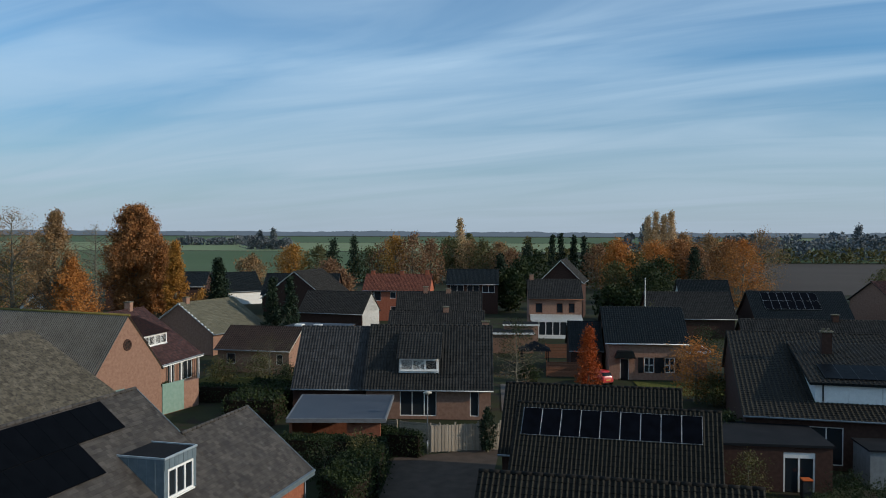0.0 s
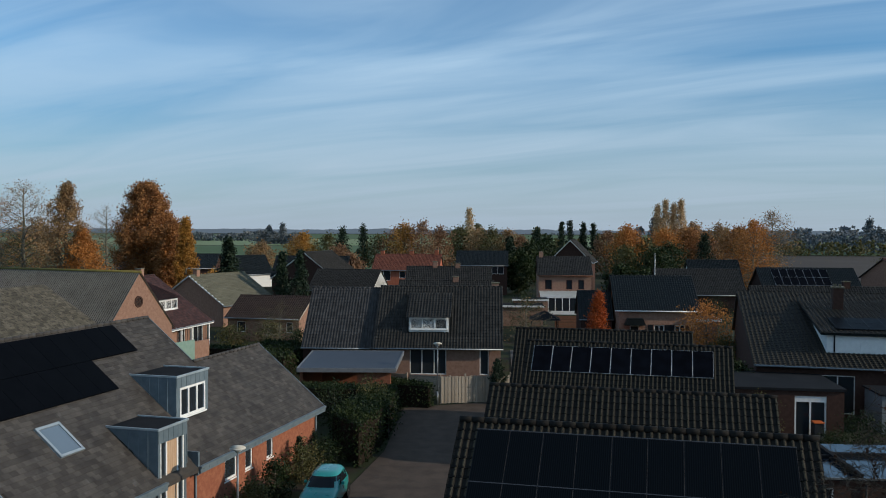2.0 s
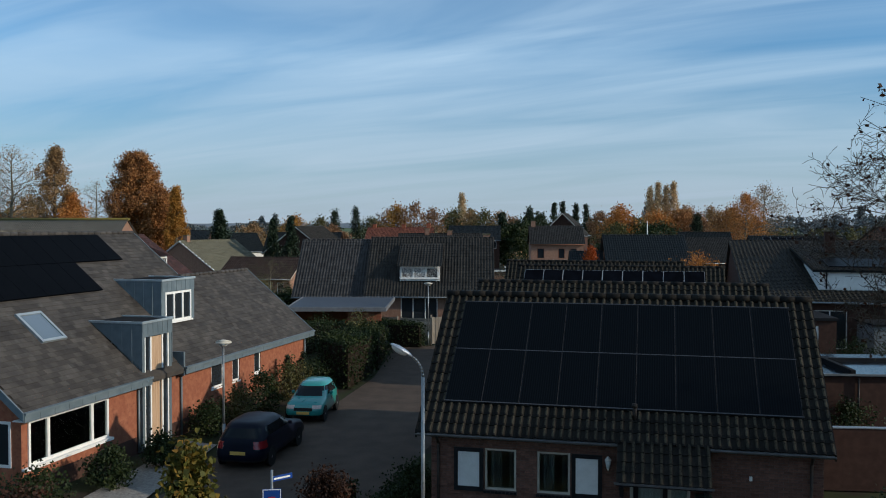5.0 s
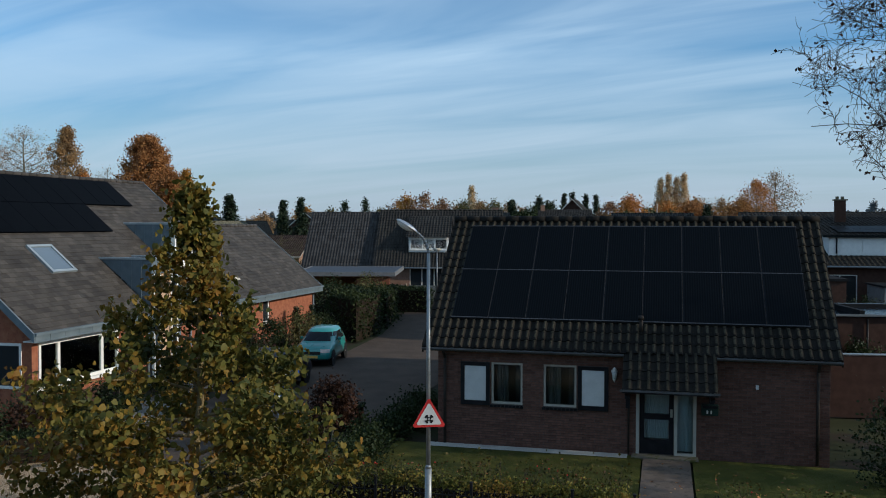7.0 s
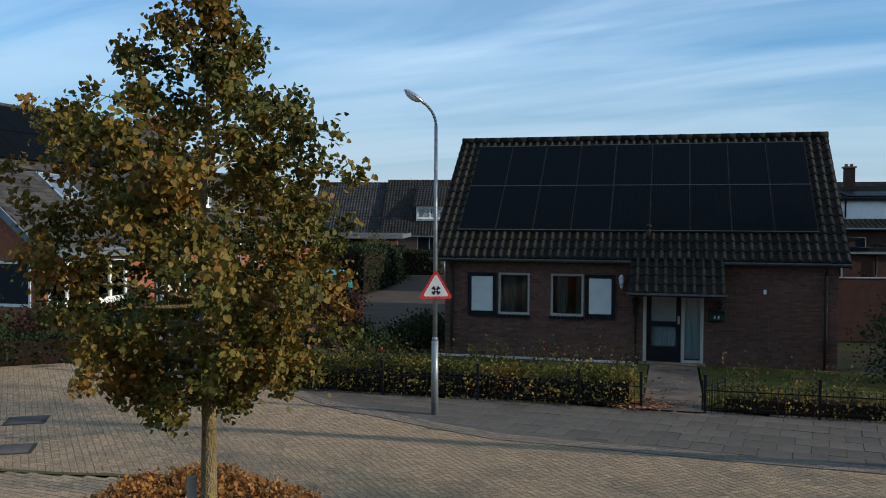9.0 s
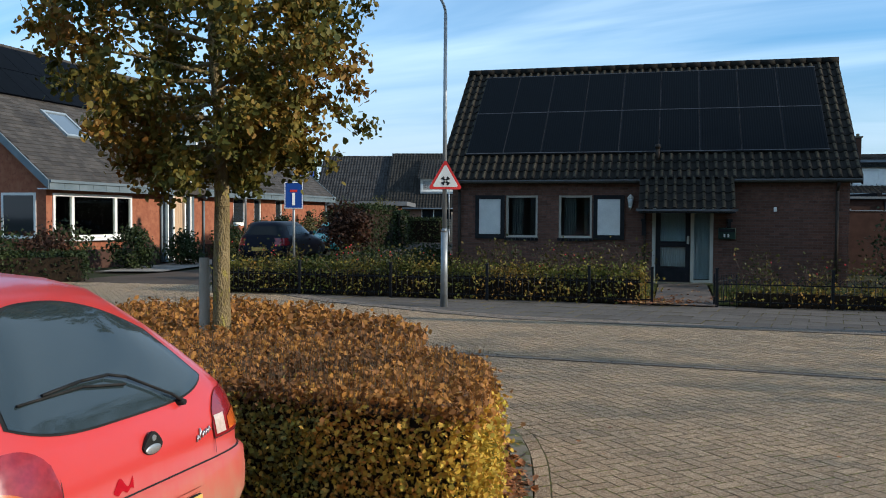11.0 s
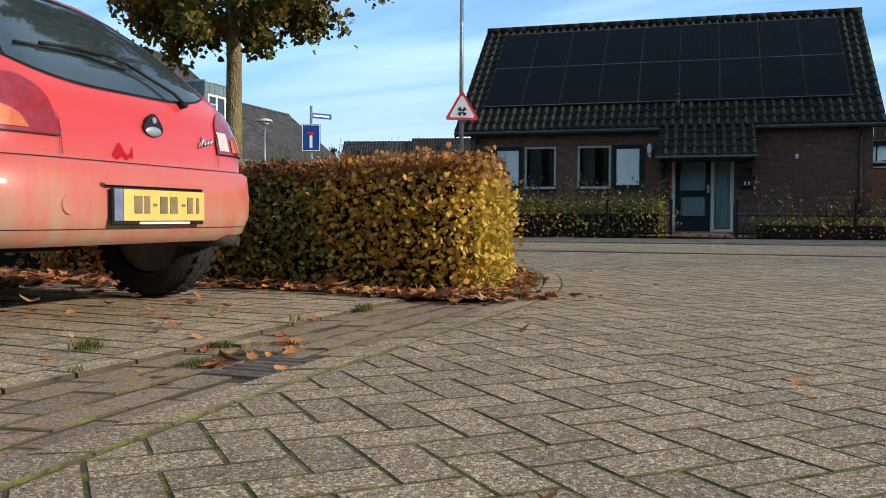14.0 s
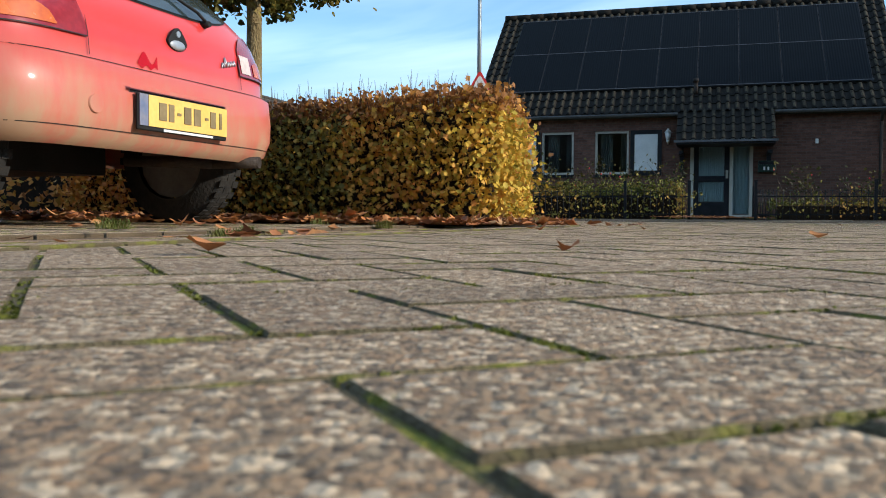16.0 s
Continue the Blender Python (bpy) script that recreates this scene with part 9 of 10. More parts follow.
for i, (x, y, s) in enumerate(((-0.23, 1.22, 0.06), (0.22, 1.38, 0.04), (0.8, 2.25, 0.05), (0.12, 3.45, 0.06), (0.16, 3.1, 0.055), (0.26, 5.59, 0.08))):
    fallen("dry_leaf", "dry brown leaf lying on the pavers", 1, lambda r: (x, y, 0.002), 30 + i, (s, s * 1.02))


def tufts(spots):
    rng = np.random.default_rng(5)
    for x, y, z, r, n in spots:
        t = thing("grass_tuft", "small green grass tuft growing in a joint", "grass", pose(x, y, z))
        V, F = [], []
        for _ in range(n):
            a, l_ = rng.uniform(0, 6.283), rng.uniform(0.4, 1.0) * r
            bx, by = rng.normal(0, r * 0.35, 2)
            k = len(V)
            w = 0.0012
            px, py = -math.sin(a) * w, math.cos(a) * w
            mx_, my_ = bx + math.cos(a) * l_ * 0.4, by + math.sin(a) * l_ * 0.4
            V += [(bx - px, by - py, 0), (bx + px, by + py, 0), (mx_ + px * 0.7, my_ + py * 0.7, l_ * 0.6), (mx_ - px * 0.7, my_ - py * 0.7, l_ * 0.6), (bx + math.cos(a) * l_, by + math.sin(a) * l_, l_ * 0.62)]
            F += [(k, k + 1, k + 2), (k, k + 2, k + 3), (k + 3, k + 2, k + 4)]
        np_mesh("blade_tuft", V, F, LF_GRASS, t)


rng_m = np.random.default_rng(77)
at_ = np.repeat(np.array(MOSS_AT), 9, axis=0)
at_ = at_ + rng_m.normal(0, 1, at_.shape) * np.array((0.0032, 0.0032, 0.0003))
V_, F_ = leaf_cloud(at_, 0.0003, 0.0034, len(at_), rng_m, 0.0)
tagged(np_mesh("moss", V_, F_, M_leaf("moss_green", [(0.05, 0.055, 0.010), (0.12, 0.13, 0.02), (0.22, 0.20, 0.035)])), "short green moss growing in the paver joints", "moss", kind="stuff")
LF_GRASS = M_leaf("grass_blades", [(0.08, 0.10, 0.022), (0.15, 0.17, 0.035), (0.26, 0.21, 0.075)])
tufts([(-1.05, 2.55, 0.01, 0.055, 160), (-0.72, 2.72, -0.01, 0.05, 140), (-0.68, 2.42, -0.01, 0.045, 110), (-0.5, 3.75, 0.0, 0.055, 180), (-0.62, 3.2, 0.02, 0.04, 40), (-0.86, 2.15, 0.02, 0.03, 30), (0.13, 4.35, 0.03, 0.05, 40), (0.2, 5.0, 0.06, 0.04, 30)])

# ---- cars ----
SMALL = [(0.27, 0.07, 3.74, 0.81), (0.30, 0.02, 3.78, 0.85), (0.37, 0.0, 3.82, 0.876), (0.45, 0.0, 3.82, 0.884), (0.55, 0.01, 3.81, 0.882), (0.572, 0.045, 3.78, 0.878), (0.65, 0.052, 3.66, 0.886), (0.72, 0.066, 3.46, 0.886), (0.79, 0.09, 3.1, 0.876), (0.84, 0.115, 2.88, 0.858),
         (0.90, 0.16, 2.76, 0.82), (1.0, 0.26, 2.6, 0.768), (1.1, 0.37, 2.42, 0.716), (1.2, 0.50, 2.2, 0.66), (1.265, 0.62, 2.05, 0.61), (1.31, 0.80, 1.92, 0.525), (1.34, 1.05, 1.8, 0.39), (1.35, 1.3, 1.65, 0.2)]
HATCH = [(0.26, 0.05, 3.4, 0.72), (0.36, 0.0, 3.45, 0.78), (0.5, 0.0, 3.45, 0.79), (0.62, 0.02, 3.42, 0.78), (0.74, 0.04, 3.3, 0.77), (0.85, 0.06, 2.75, 0.75), (0.92, 0.09, 2.6, 0.72), (1.1, 0.17, 2.3, 0.67), (1.28, 0.27, 2.0, 0.61), (1.38, 0.4, 1.8, 0.52), (1.41, 0.6, 1.6, 0.35)]
WAGON = [(0.26, 0.05, 4.4, 0.8), (0.38, 0.0, 4.5, 0.87), (0.52, 0.0, 4.5, 0.88), (0.66, 0.03, 4.42, 0.87), (0.8, 0.05, 4.25, 0.86), (0.92, 0.07, 3.6, 0.84), (1.0, 0.1, 3.3, 0.81), (1.15, 0.19, 2.95, 0.76), (1.32, 0.3, 2.6, 0.69), (1.42, 0.42, 2.4, 0.6), (1.46, 0.65, 2.2, 0.42)]


def power(z):
    """How square the plan of a car is at a height."""
    return 8.0 if z < 0.62 else max(3.6, 8.0 - 7.5 * (z - 0.62))


def ring_at(tab, z):
    z = max(tab[0][0], min(tab[-1][0], z))
    for a, b in zip(tab, tab[1:]):
        if z <= b[0]:
            k = (z - a[0]) / (b[0] - a[0])
            return tuple(a[i] + (b[i] - a[i]) * k for i in range(1, 4))
    return tab[-1][1:]


def rear_y(tab, x, z):
    yr, yf, w = ring_at(tab, z)
    hl = (yf - yr) / 2
    q = min(0.9999, abs(x) / w)
    return yr + hl * (1 - (1 - q ** power(z)) ** (1 / power(z)))


def ring_pts(tab, z, n=120, grow=0.0):
    yr, yf, w = ring_at(tab, z)
    yc, hl = (yr + yf) / 2, (yf - yr) / 2
    ex = 2 / power(z)
    out = []
    for i in range(n):
        a = 6.283185 * i / n
        c, s = math.cos(a), math.sin(a)
        out.append(((w + grow) * math.copysign(abs(c) ** ex, c), yc + (hl + grow) * math.copysign(abs(s) ** ex, s), z))
    return out


def shell(tab, z0, z1, grow=0.0, n=120, keep=None, steps=None, cap=False):
    zs = sorted({z0, z1, *[t[0] for t in tab if z0 < t[0] < z1]})
    bm = bmesh.new()
    rows = [[bm.verts.new(p) for p in ring_pts(tab, z, n, grow)] for z in zs]
    for a, b in zip(rows, rows[1:]):
        for i in range(n):
            k = (i + 1) % n
            mid = (a[i].co + a[k].co) / 2
            if keep and not keep(mid):
                continue
            f = bm.faces.new((a[i], a[k], b[k], b[i])); f.smooth = True
    if cap:
        bm.faces.new(rows[-1]).smooth = True
    bmesh.ops.delete(bm, geom=[v for v in bm.verts if not v.link_faces], context="VERTS")
    return bm


def rear_patch(tab, x0, x1, lo, hi, off, nx=20, nz=10, taper=0.0):
    """A piece that follows the car's rear, between two edge curves."""
    bm = bmesh.new()
    g = []
    for j in range(nz + 1):
        v = j / nz
        row = []
        for i in range(nx + 1):
            x = x0 + (x1 - x0) * i / nx
            z = lo(x) + (hi(x) - lo(x)) * v
            xx = x * (1 - taper * v)
            row.append(bm.verts.new((xx, rear_y(tab, xx, z) - off, z)))
        g.append(row)
    for j in range(nz):
        for i in range(nx):
            bm.faces.new((g[j][i], g[j][i + 1], g[j + 1][i + 1], g[j + 1][i])).smooth = True
    return bm


def wheel(parent, x, y, r, w, side):
    bm = bmesh.new()
    pr = [(0.62 * r, 0.0), (0.66 * r, 0.02), (0.93 * r, 0.012), (0.985 * r, 0.035), (r, 0.06), (r, w - 0.06), (0.985 * r, w - 0.035), (0.93 * r, w - 0.012), (0.66 * r, w - 0.02)]
    n = 32
    rows = [[bm.verts.new((side * (d - w / 2), rr * math.cos(6.2832 * i / n), rr * math.sin(6.2832 * i / n))) for i in range(n)] for rr, d in pr]
    for a, b in zip(rows, rows[1:]):
        for i in range(n):
            bm.faces.new((a[i], a[(i + 1) % n], b[(i + 1) % n], b[i])).smooth = True
    t = part("wheel", bm, RUBBER, parent, m=Matrix.Translation((x, y, r + 0.002)))
    bm = bmesh.new()
    for i in range(0, n):
        an = 6.2832 * (i + 0.5) / n
        for d in (-0.05, 0.0, 0.05):
            box(bm, d - 0.021, d + 0.021, -0.016, 0.016, r - 0.003, r + 0.0015, m=Matrix.Rotation(an + d * 2, 4, "X"))
    part("tread", bm, RUBBER, t, "worn tyre tread")["kind"] = "stuff"
    bm = bmesh.new()
    tube(bm, (side * (w / 2 - 0.035), 0, 0), (side * (w / 2 - 0.05), 0, 0), 0.64 * r, 0.62 * r, 24)
    tube(bm, (side * (w / 2 - 0.035), 0, 0), (side * (w / 2 - 0.012), 0, 0), 0.3 * r, 0.16 * r, 16)
    tube(bm, (-side * (w / 2 - 0.02), 0, 0), (-side * (w / 2 - 0.03), 0, 0), 0.6 * r, 0.3 * r, 16)
    part("rim", bm, ALU if parent.name.startswith("car.") or side > 9 else M("dusty_rim", (0.10, 0.095, 0.09), (0.15, 0.14, 0.13), 8, 0.6, 0.1, metal=0.4), t)


def car_paint(name, col, dirt, low, high, rough=0.28):
    """Lacquer with road dust that thickens towards the sill."""
    m = bpy.data.materials.new(name); m.use_nodes = True
    n, l = m.node_tree.nodes, m.node_tree.links
    b = n["Principled BSDF"]
    tc = n.new("ShaderNodeTexCoord"); sep = n.new("ShaderNodeSeparateXYZ"); l.new(tc.outputs["Object"], sep.inputs[0])
    no = n.new("ShaderNodeTexNoise"); no.inputs["Scale"].default_value = 5; no.inputs["Detail"].default_value = 7; no.inputs["Roughness"].default_value = 0.65
    mp = n.new("ShaderNodeMapping"); mp.inputs["Scale"].default_value = (2.2, 1, 0.7); l.new(tc.outputs["Object"], mp.inputs[0]); l.new(mp.outputs[0], no.inputs["Vector"])
    mr = n.new("ShaderNodeMapRange"); mr.inputs["From Min"].default_value = low; mr.inputs["From Max"].default_value = high; mr.inputs["To Min"].default_value = 1.3; mr.inputs["To Max"].default_value = 0.0
    l.new(sep.outputs[2], mr.inputs[0])
    mu = n.new("ShaderNodeMath"); mu.operation = "MULTIPLY_ADD"; mu.use_clamp = True; mu.inputs[2].default_value = 0.07
    l.new(mr.outputs[0], mu.inputs[0])
    sc = n.new("ShaderNodeMapRange"); sc.inputs["From Min"].default_value = 0.3; sc.inputs["From Max"].default_value = 0.7; sc.inputs["To Min"].default_value = 0.35; sc.inputs["To Max"].default_value = 1.0
    l.new(no.outputs[0], sc.inputs[0]); l.new(sc.outputs[0], mu.inputs[1])
    mix = n.new("ShaderNodeMixRGB"); mix.inputs[1].default_value = (*col, 1); mix.inputs[2].default_value = (*dirt, 1)
    l.new(mu.outputs[0], mix.inputs[0]); l.new(mix.outputs[0], b.inputs["Base Color"])
    ro = n.new("ShaderNodeMath"); ro.operation = "MULTIPLY_ADD"; ro.inputs[1].default_value = 0.5; ro.inputs[2].default_value = rough
    l.new(mu.outputs[0], ro.inputs[0]); l.new(ro.outputs[0], b.inputs["Roughness"])
    cw = n.new("ShaderNodeMath"); cw.operation = "MULTIPLY_ADD"; cw.inputs[1].default_value = -0.6; cw.inputs[2].default_value = 0.6
    l.new(mu.outputs[0], cw.inputs[0]); l.new(cw.outputs[0], b.inputs["Coat Weight"])
    b.inputs["Coat Roughness"].default_value = 0.12
    return m


AUTO_GLASS = M_glass("car_glass", (0.022, 0.034, 0.038), 0.05)
AUTO_GLASS.node_tree.nodes["Principled BSDF"].inputs["IOR"].default_value = 1.75
BLACKTRIM = M("black_trim", (0.015, 0.015, 0.015), (0.022, 0.022, 0.022), 9, 0.55, 0.1)
LENS_R = M("red_lens", (0.20, 0.008, 0.012), (0.25, 0.012, 0.016), 30, 0.2, 0.0, coat=0.7)
LENS_O = M("orange_lens", (0.36, 0.06, 0.012), (0.5, 0.11, 0.014), 16, 0.25, 0.0, coat=0.5)
LENS_W = M("clear_lens", (0.46, 0.36, 0.31), (0.54, 0.43, 0.37), 30, 0.2, 0.1, coat=0.7)
PLATE = M("yellow_plate", (0.60, 0.37, 0.09), (0.66, 0.43, 0.13), 8, 0.45, 0, c3=(0.66, 0.40, 0.09), spot=0.65)


def red_car():
    T = SMALL
    m = pose(-1.22, 3.385, 0.012, 0, 0, 76.5)
    c = thing("car", "dusty faded red small hatchback parked beside the hedge", "car", m)
    paint = car_paint("faded_red_paint", (0.52, 0.024, 0.026), (0.36, 0.215, 0.13), 0.25, 0.66)
    body = part("body", shell(T, 0.567, 1.35, cap=True), paint, c)
    bump = part("bumper", shell(T, 0.27, 0.567, 0.004), paint, c, "dusty red bumper")
    # number plate, with its recess shadow as a painted black strip
    flat = lambda z: (lambda x: z)
    # thin black strip for the shadow line between body and bumper
    part("seam", rear_patch(T, -0.80, 0.80, flat(0.5645), flat(0.5685), 0.0065, 40, 2), BLACKTRIM, bump)
    part("plate_lip", rear_patch(T, -0.30, 0.30, flat(0.482), flat(0.497), 0.026, 24, 2), paint, bump)
    part("plate_recess", rear_patch(T, -0.285, 0.285, flat(0.472), flat(0.4815), 0.009, 24, 1), BLACKTRIM, bump)
    part("bumper_groove", rear_patch(T, -0.78, 0.78, flat(0.327), flat(0.3295), 0.008, 40, 1), BLACKTRIM, bump)
    pl = part("number_plate", boxes((-0.267, 0.268, -0.026, -0.012, 0.341, 0.472), bevel=0.004), BLACKTRIM, c, "yellow number plate in a black holder")
    part("plate_face", boxes((-0.215, 0.264, -0.031, -0.027, 0.357, 0.469)), PLATE, pl)
    part("blue_band", boxes((-0.263, -0.218, -0.031, -0.027, 0.357, 0.469)), M("dusty_blue_band", (0.12, 0.15, 0.24), (0.2, 0.2, 0.24), 20, 0.6, 0), pl)
    ink = M("worn_black_ink", (0.17, 0.13, 0.07), (0.22, 0.165, 0.09), 20, 0.5, 0)
    for x, w in ((-0.16, 0.042), (-0.105, 0.03), (-0.015, 0.042), (0.045, 0.042), (0.15, 0.035), (0.21, 0.016)):
        part("lettering_bar", boxes((x, x + w, -0.034, -0.031, 0.383, 0.447)), ink, pl)
    for x in (-0.055, 0.115):
        part("dash_bar", boxes((x, x + 0.022, -0.034, -0.031, 0.41, 0.42)), ink, pl)
    part("holder_text_bar", boxes((-0.13, 0.17, -0.0295, -0.026, 0.344, 0.353)), PANELW, pl)
    # tow eye cover
    bm = bmesh.new()
    y = rear_y(T, -0.42, 0.40)
    tube(bm, (-0.45, y + 0.01, 0.41), (-0.45, y - 0.011, 0.41), 0.034, 0.031, 20)
    part("tow_eye_cover", bm, paint, bump)
    # rear window
    lo = lambda x: 0.838 + 0.07 * (abs(x) / 0.56) ** 4
    hi = lambda x: 1.245 - 0.16 * (abs(x) / 0.56) ** 2.5
    part("window_seal", rear_patch(T, -0.552, 0.552, lambda x: lo(x) - 0.009, lambda x: hi(x) + 0.008, 0.003, 30, 14, 0.16), BLACKTRIM, body)
    part("rear_window", rear_patch(T, -0.538, 0.538, lo, hi, 0.007, 30, 14, 0.16), AUTO_GLASS, body, "dusty rear window")
    # side glass
    part("side_window", shell(T, 0.89, 1.24, 0.005, keep=lambda p: p.x > 0.3 and 0.75 < p.y < 2.2), AUTO_GLASS, body)
    part("side_window", shell(T, 0.89, 1.24, 0.005, keep=lambda p: p.x < -0.3 and 0.75 < p.y < 2.2), AUTO_GLASS, body)
    part("windscreen", shell(T, 0.9, 1.26, 0.005, keep=lambda p: p.y > 2.2 and abs(p.x) < 0.55), AUTO_GLASS, body)
    # tail lights
    for s in (1, -1):
        inn = 0.475 if s > 0 else 0.43
        top = lambda x: 0.835 - 0.15 * (1 - math.sqrt(max(0.0, 1 - max(0.0, 1 - (abs(x) - inn) / 0.15) ** 2)))
        a, b = (0.475, 0.80) if s > 0 else (-0.80, -0.43)
        L = part("tail_light", rear_patch(T, a, b, flat(0.642), top, 0.008, 16, 8), LENS_R, body, "rounded tail light")
        part("light_edge", rear_patch(T, (a if s > 0 else b) - 0.0018, (a if s > 0 else b) + 0.0018, flat(0.58), lambda x: top(x) + 0.01, 0.0085, 1, 8), BLACKTRIM, L)
        part("light_foot", rear_patch(T, a, b, flat(0.638), flat(0.642), 0.0085, 16, 1), BLACKTRIM, L)
        oa, ob = (0.60, 0.79) if s > 0 else (-0.79, -0.56)
        part("indicator_lens", rear_patch(T, oa, ob, flat(0.655), lambda x: 0.66 + 0.075 * math.sqrt(max(0.0, 1 - ((abs(x) - 0.74) / 0.18) ** 2)), 0.011, 10, 4), LENS_O, L)
        wa, wb = (0.49, 0.57) if s > 0 else (-0.62, -0.47)
        if s > 0:
            part("reversing_lens", rear_patch(T, wa, wb, flat(0.655), flat(0.735), 0.011, 6, 4), LENS_W, L)
    # lock badge, model script
    y = rear_y(T, 0, 0.72)
    bm = bmesh.new()
    prs = [(0.058 * math.cos(6.2832 * k / 20) * (1 if math.sin(6.2832 * k / 20) < 0 else 1 - 0.45 * math.sin(6.2832 * k / 20)), 0.705 + (0.055 if math.sin(6.2832 * k / 20) > 0 else 0.035) * math.sin(6.2832 * k / 20)) for k in range(20)]
    profile(bm, prs, -0.012, 0.0)
    bd = part("lock_plate", bm, BLACKTRIM, body, "dark lock surround", Matrix.Translation((0.06, y - 0.002, 0.005)))
    bm = bmesh.new()
    bmesh.ops.create_uvsphere(bm, u_segments=16, v_segments=8, radius=1, matrix=Matrix.Translation((0, -0.012, 0.692)) @ Matrix.Diagonal((0.046, 0.006, 0.019, 1)))
    part("oval_badge", bm, ALU, bd)
    bm = bmesh.new(); tube(bm, (0, -0.01, 0.735), (0, -0.016, 0.735), 0.012, seg=12); part("lock", bm, ALU, bd)
    bm = bmesh.new()
    pts = [(0.345 + 0.011 * k, 0.655 + 0.0025 * k + (0.022 if k % 2 else 0.0) + (0.02 if k == 3 else 0)) for k in range(11)]
    pipe(bm, [(x, rear_y(T, x, z) - 0.006, z) for x, z in pts], 0.0035, 5)
    part("model_script", bm, ALU, body, "worn chrome script")["kind"] = "stuff"
    # worn lacquer patch
    bm = rear_patch(T, -0.18, -0.07, lambda x: 0.583 + 0.006 * math.sin(x * 130), lambda x: 0.598 + 0.04 * abs(math.sin(x * 37 + 0.6)) ** 2, 0.002, 16, 3)
    part("worn_patch", bm, M("bare_red_lacquer", (0.34, 0.004, 0.012), (0.4, 0.006, 0.016), 20, 0.4, 0), body, "cleaner red patch in the dust")
    # wiper
    def on_glass(x, z, o=0.03):
        return (x, rear_y(T, x, z) - o, z)
    bm = bmesh.new()
    pipe(bm, [on_glass(0.30, 0.835, 0.025), on_glass(0.25, 0.87, 0.036), on_glass(0.08, 0.965, 0.032), on_glass(0.0, 0.985, 0.03), on_glass(-0.15, 0.985, 0.028), on_glass(-0.35, 0.97, 0.026)], 0.0065, 6)
    wp = part("wiper_arm", bm, BLACKTRIM, body)
    bm = bmesh.new()
    pipe(bm, [on_glass(0.06, 0.94, 0.018), on_glass(-0.15, 0.965, 0.016), on_glass(-0.46, 0.955, 0.016)], 0.0055, 5)
    part("wiper_blade", bm, RUBBER, wp)
    bm = bmesh.new()
    tube(bm, on_glass(0.30, 0.83, 0.0), on_glass(0.30, 0.83, 0.035), 0.018, 0.012, 10)
    part("wiper_pivot", bm, BLACKTRIM, wp)
    # aerial foot, underbody, exhaust, wheels
    bm = bmesh.new(); tube(bm, (0, 1.02, 1.27), (0, 1.0, 1.315), 0.018, 0.008, 8); part("washer_nozzle", bm, BLACKTRIM, body)
    part("underbody", boxes((-0.5, 0.5, 0.8, 3.5, 0.22, 0.36)), BLACKTRIM, c)
    bm = bmesh.new()
    pipe(bm, [(0.4, 0.6, 0.28), (0.5, 0.2, 0.268), (0.54, -0.01, 0.27)], 0.026, 10)
    part("exhaust", bm, IRON, c)
    for x, y in ((0.66, 0.5), (-0.66, 0.5), (0.74, 3.05), (-0.74, 3.05)):
        wheel(c, x, y, 0.29, 0.17, 1 if x > 0 else -1)


red_car()


TINTED = M_glass("tinted_car_glass", (0.008, 0.011, 0.013), 0.15)
TINTED.node_tree.nodes["Principled BSDF"].inputs["IOR"].default_value = 1.28


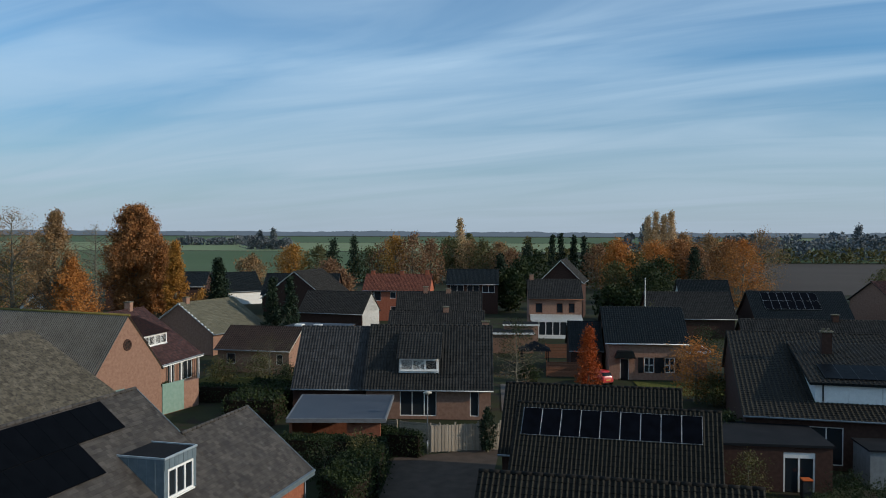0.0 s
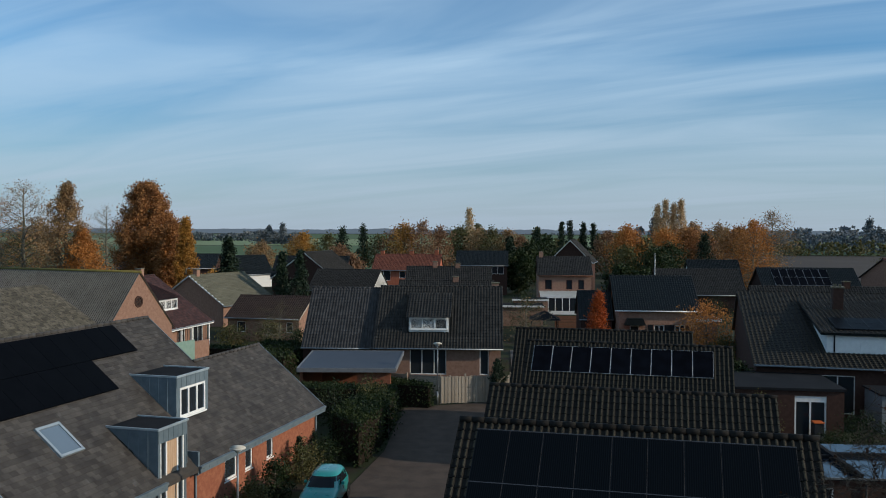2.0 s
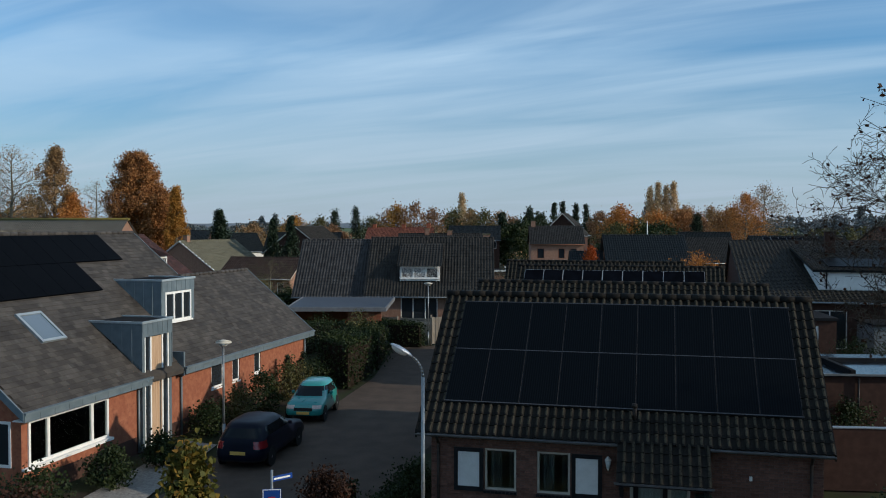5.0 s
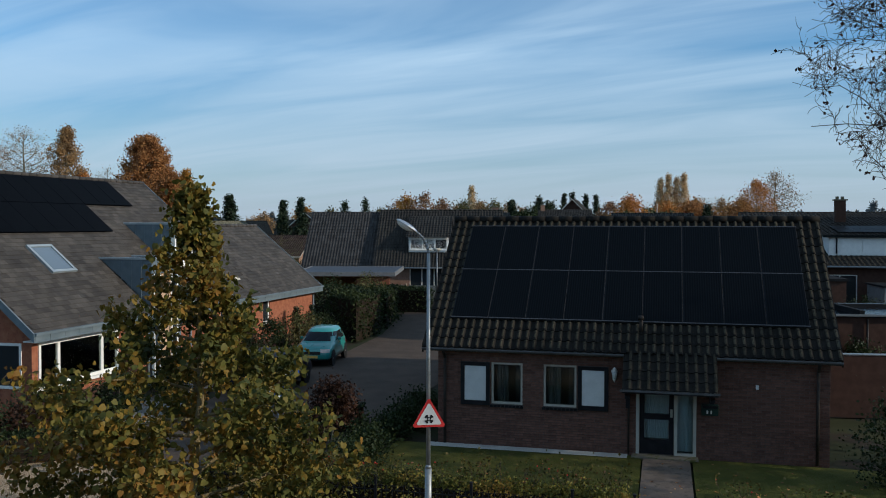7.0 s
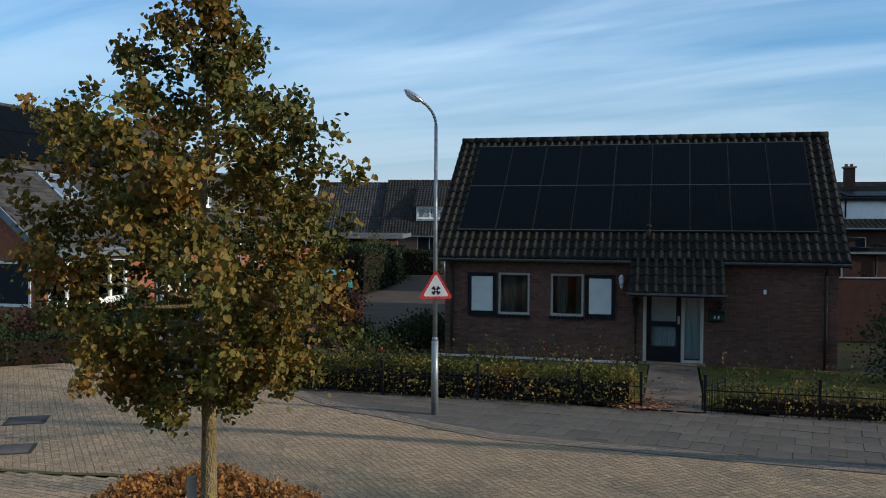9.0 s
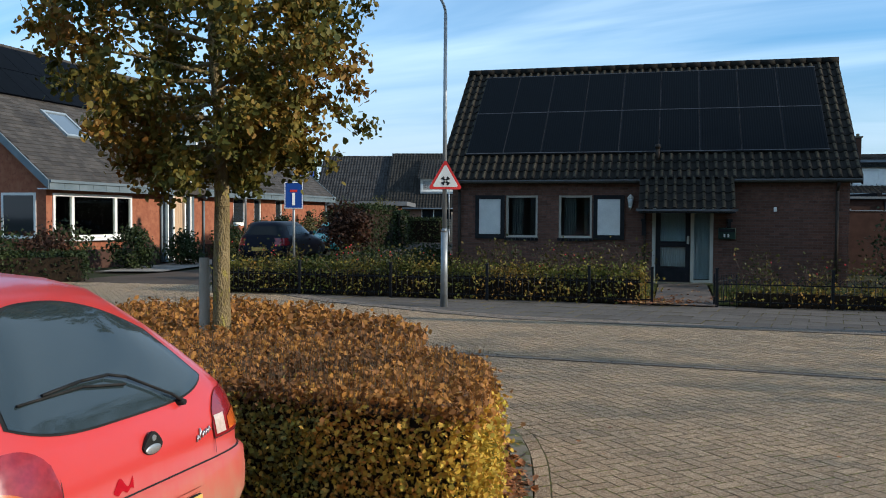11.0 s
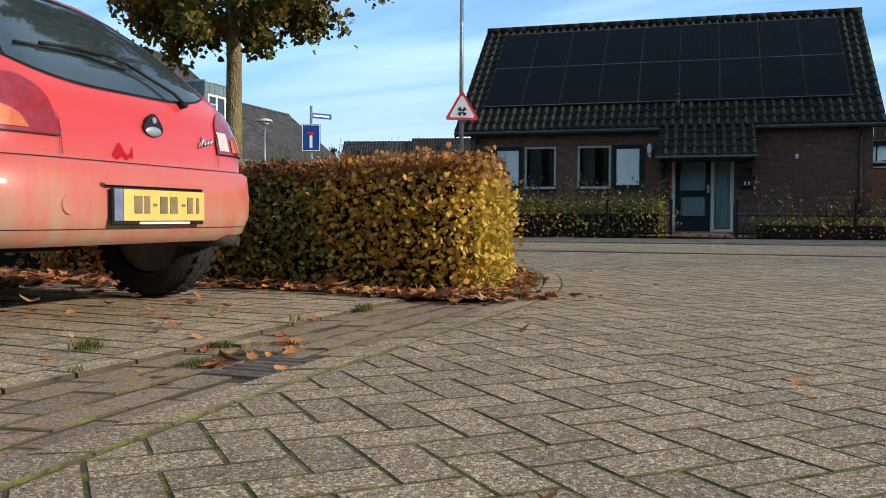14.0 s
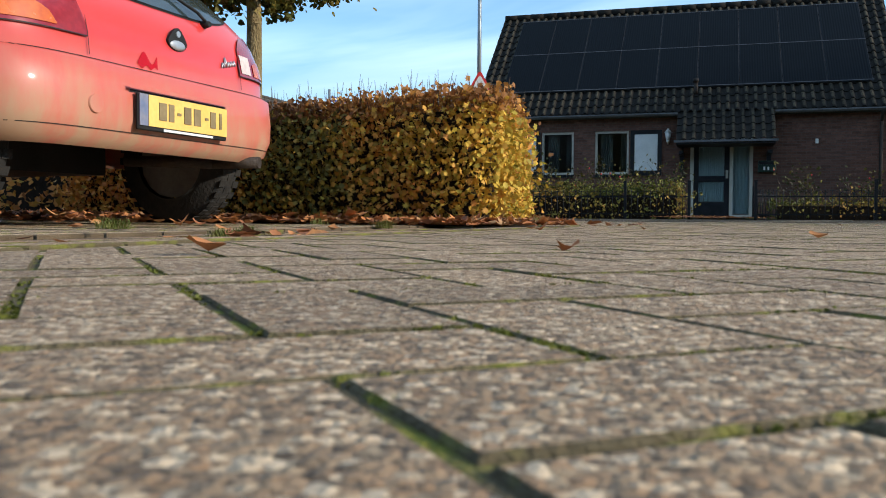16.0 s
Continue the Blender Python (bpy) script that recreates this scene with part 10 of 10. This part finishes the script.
def plain_car(name, label, m, T, paint, wheels, front_z, plate_y):
    c = thing(name, label, "car", m)
    body = part("body", shell(T, T[0][0], T[-1][0], cap=True), paint, c)
    g0, g1 = T[6][0] + 0.02, T[-3][0] - 0.02
    yr, yf, w = ring_at(T, g0)
    for s in (1, -1):
        a = 0.62 * (yf - yr) + yr
        part("side_window", shell(T, g0, g1, 0.006, keep=lambda p: p.x * s > 0.3 and yr + 0.5 < p.y < a - 0.75), TINTED, body)
        part("side_window", shell(T, g0, g1, 0.006, keep=lambda p: p.x * s > 0.3 and a - 0.68 < p.y < yf - 0.45), TINTED, body)
    part("windscreen", shell(T, g0, g1, 0.006, keep=lambda p: p.y > yf - 0.8 and abs(p.x) < w - 0.14), TINTED, body)
    part("rear_window", shell(T, g0, g1, 0.006, keep=lambda p: p.y < yr + 0.6 and abs(p.x) < w - 0.14), TINTED, body)
    part("sill_trim", shell(T, T[0][0], T[0][0] + 0.06, 0.006), BLACKTRIM, c)
    zf = front_z
    for s in (1, -1):
        part("headlight", shell(T, zf, zf + 0.13, 0.006, keep=lambda p: p.y > ring_at(T, zf)[1] - 0.5 and 0.38 < p.x * s < 0.72), LENS_W, c)
        part("tail_light", shell(T, zf + 0.02, zf + 0.26, 0.006, keep=lambda p: p.y < 0.5 and p.x * s > 0.55), LENS_R, c)
        part("door_mirror", boxes((s * (w + 0.02), s * (w + 0.16), yf - 0.75, yf - 0.67, g0 - 0.02, g0 + 0.1) if s > 0 else (-(w + 0.16), -(w + 0.02), yf - 0.75, yf - 0.67, g0 - 0.02, g0 + 0.1), bevel=0.02), paint, c)
    part("grille", shell(T, 0.5, 0.62, 0.006, keep=lambda p: p.y > ring_at(T, 0.5)[1] - 0.3 and abs(p.x) < 0.36), BLACKTRIM, c)
    L = ring_at(T, 0.45)
    part("number_plate", boxes((-0.26, 0.26, L[1] + 0.004, L[1] + 0.016, 0.36, 0.47)), PLATE, c)
    part("number_plate", boxes((-0.26, 0.26, -0.016, -0.004, 0.5, 0.61)), PLATE, c)
    for y in wheels:
        for s in (1, -1):
            wheel(c, s * (T[2][3] - 0.075), y, 0.29, 0.18, s)
            bm = bmesh.new()
            tube(bm, (s * (T[2][3] - 0.02), y, 0.3), (s * (T[2][3] + 0.003), y, 0.3), 0.345, 0.345, 24)
            part("wheel_arch", bm, BLACKTRIM, c)
    return c


plain_car("car", "teal green compact hatchback parked at the kerb", pose(-7.45, 38.6, 0, 0, 0, 178), HATCH, TEALP, (0.62, 2.85), 0.58, 0)
plain_car("car", "dark navy estate car parked behind the teal one", pose(-8.2, 28.3, 0, 0, 0, -6), WAGON, NAVYP, (0.8, 3.55), 0.66, 0)
plain_car("car", "red car parked beside the far brick house", pose(11.2, 85.8, 0, 0, 0, 30), HATCH, car_paint("red_paint", (0.5, 0.01, 0.01), (0.3, 0.1, 0.08), 0.2, 0.5), (0.62, 2.85), 0.58, 0)
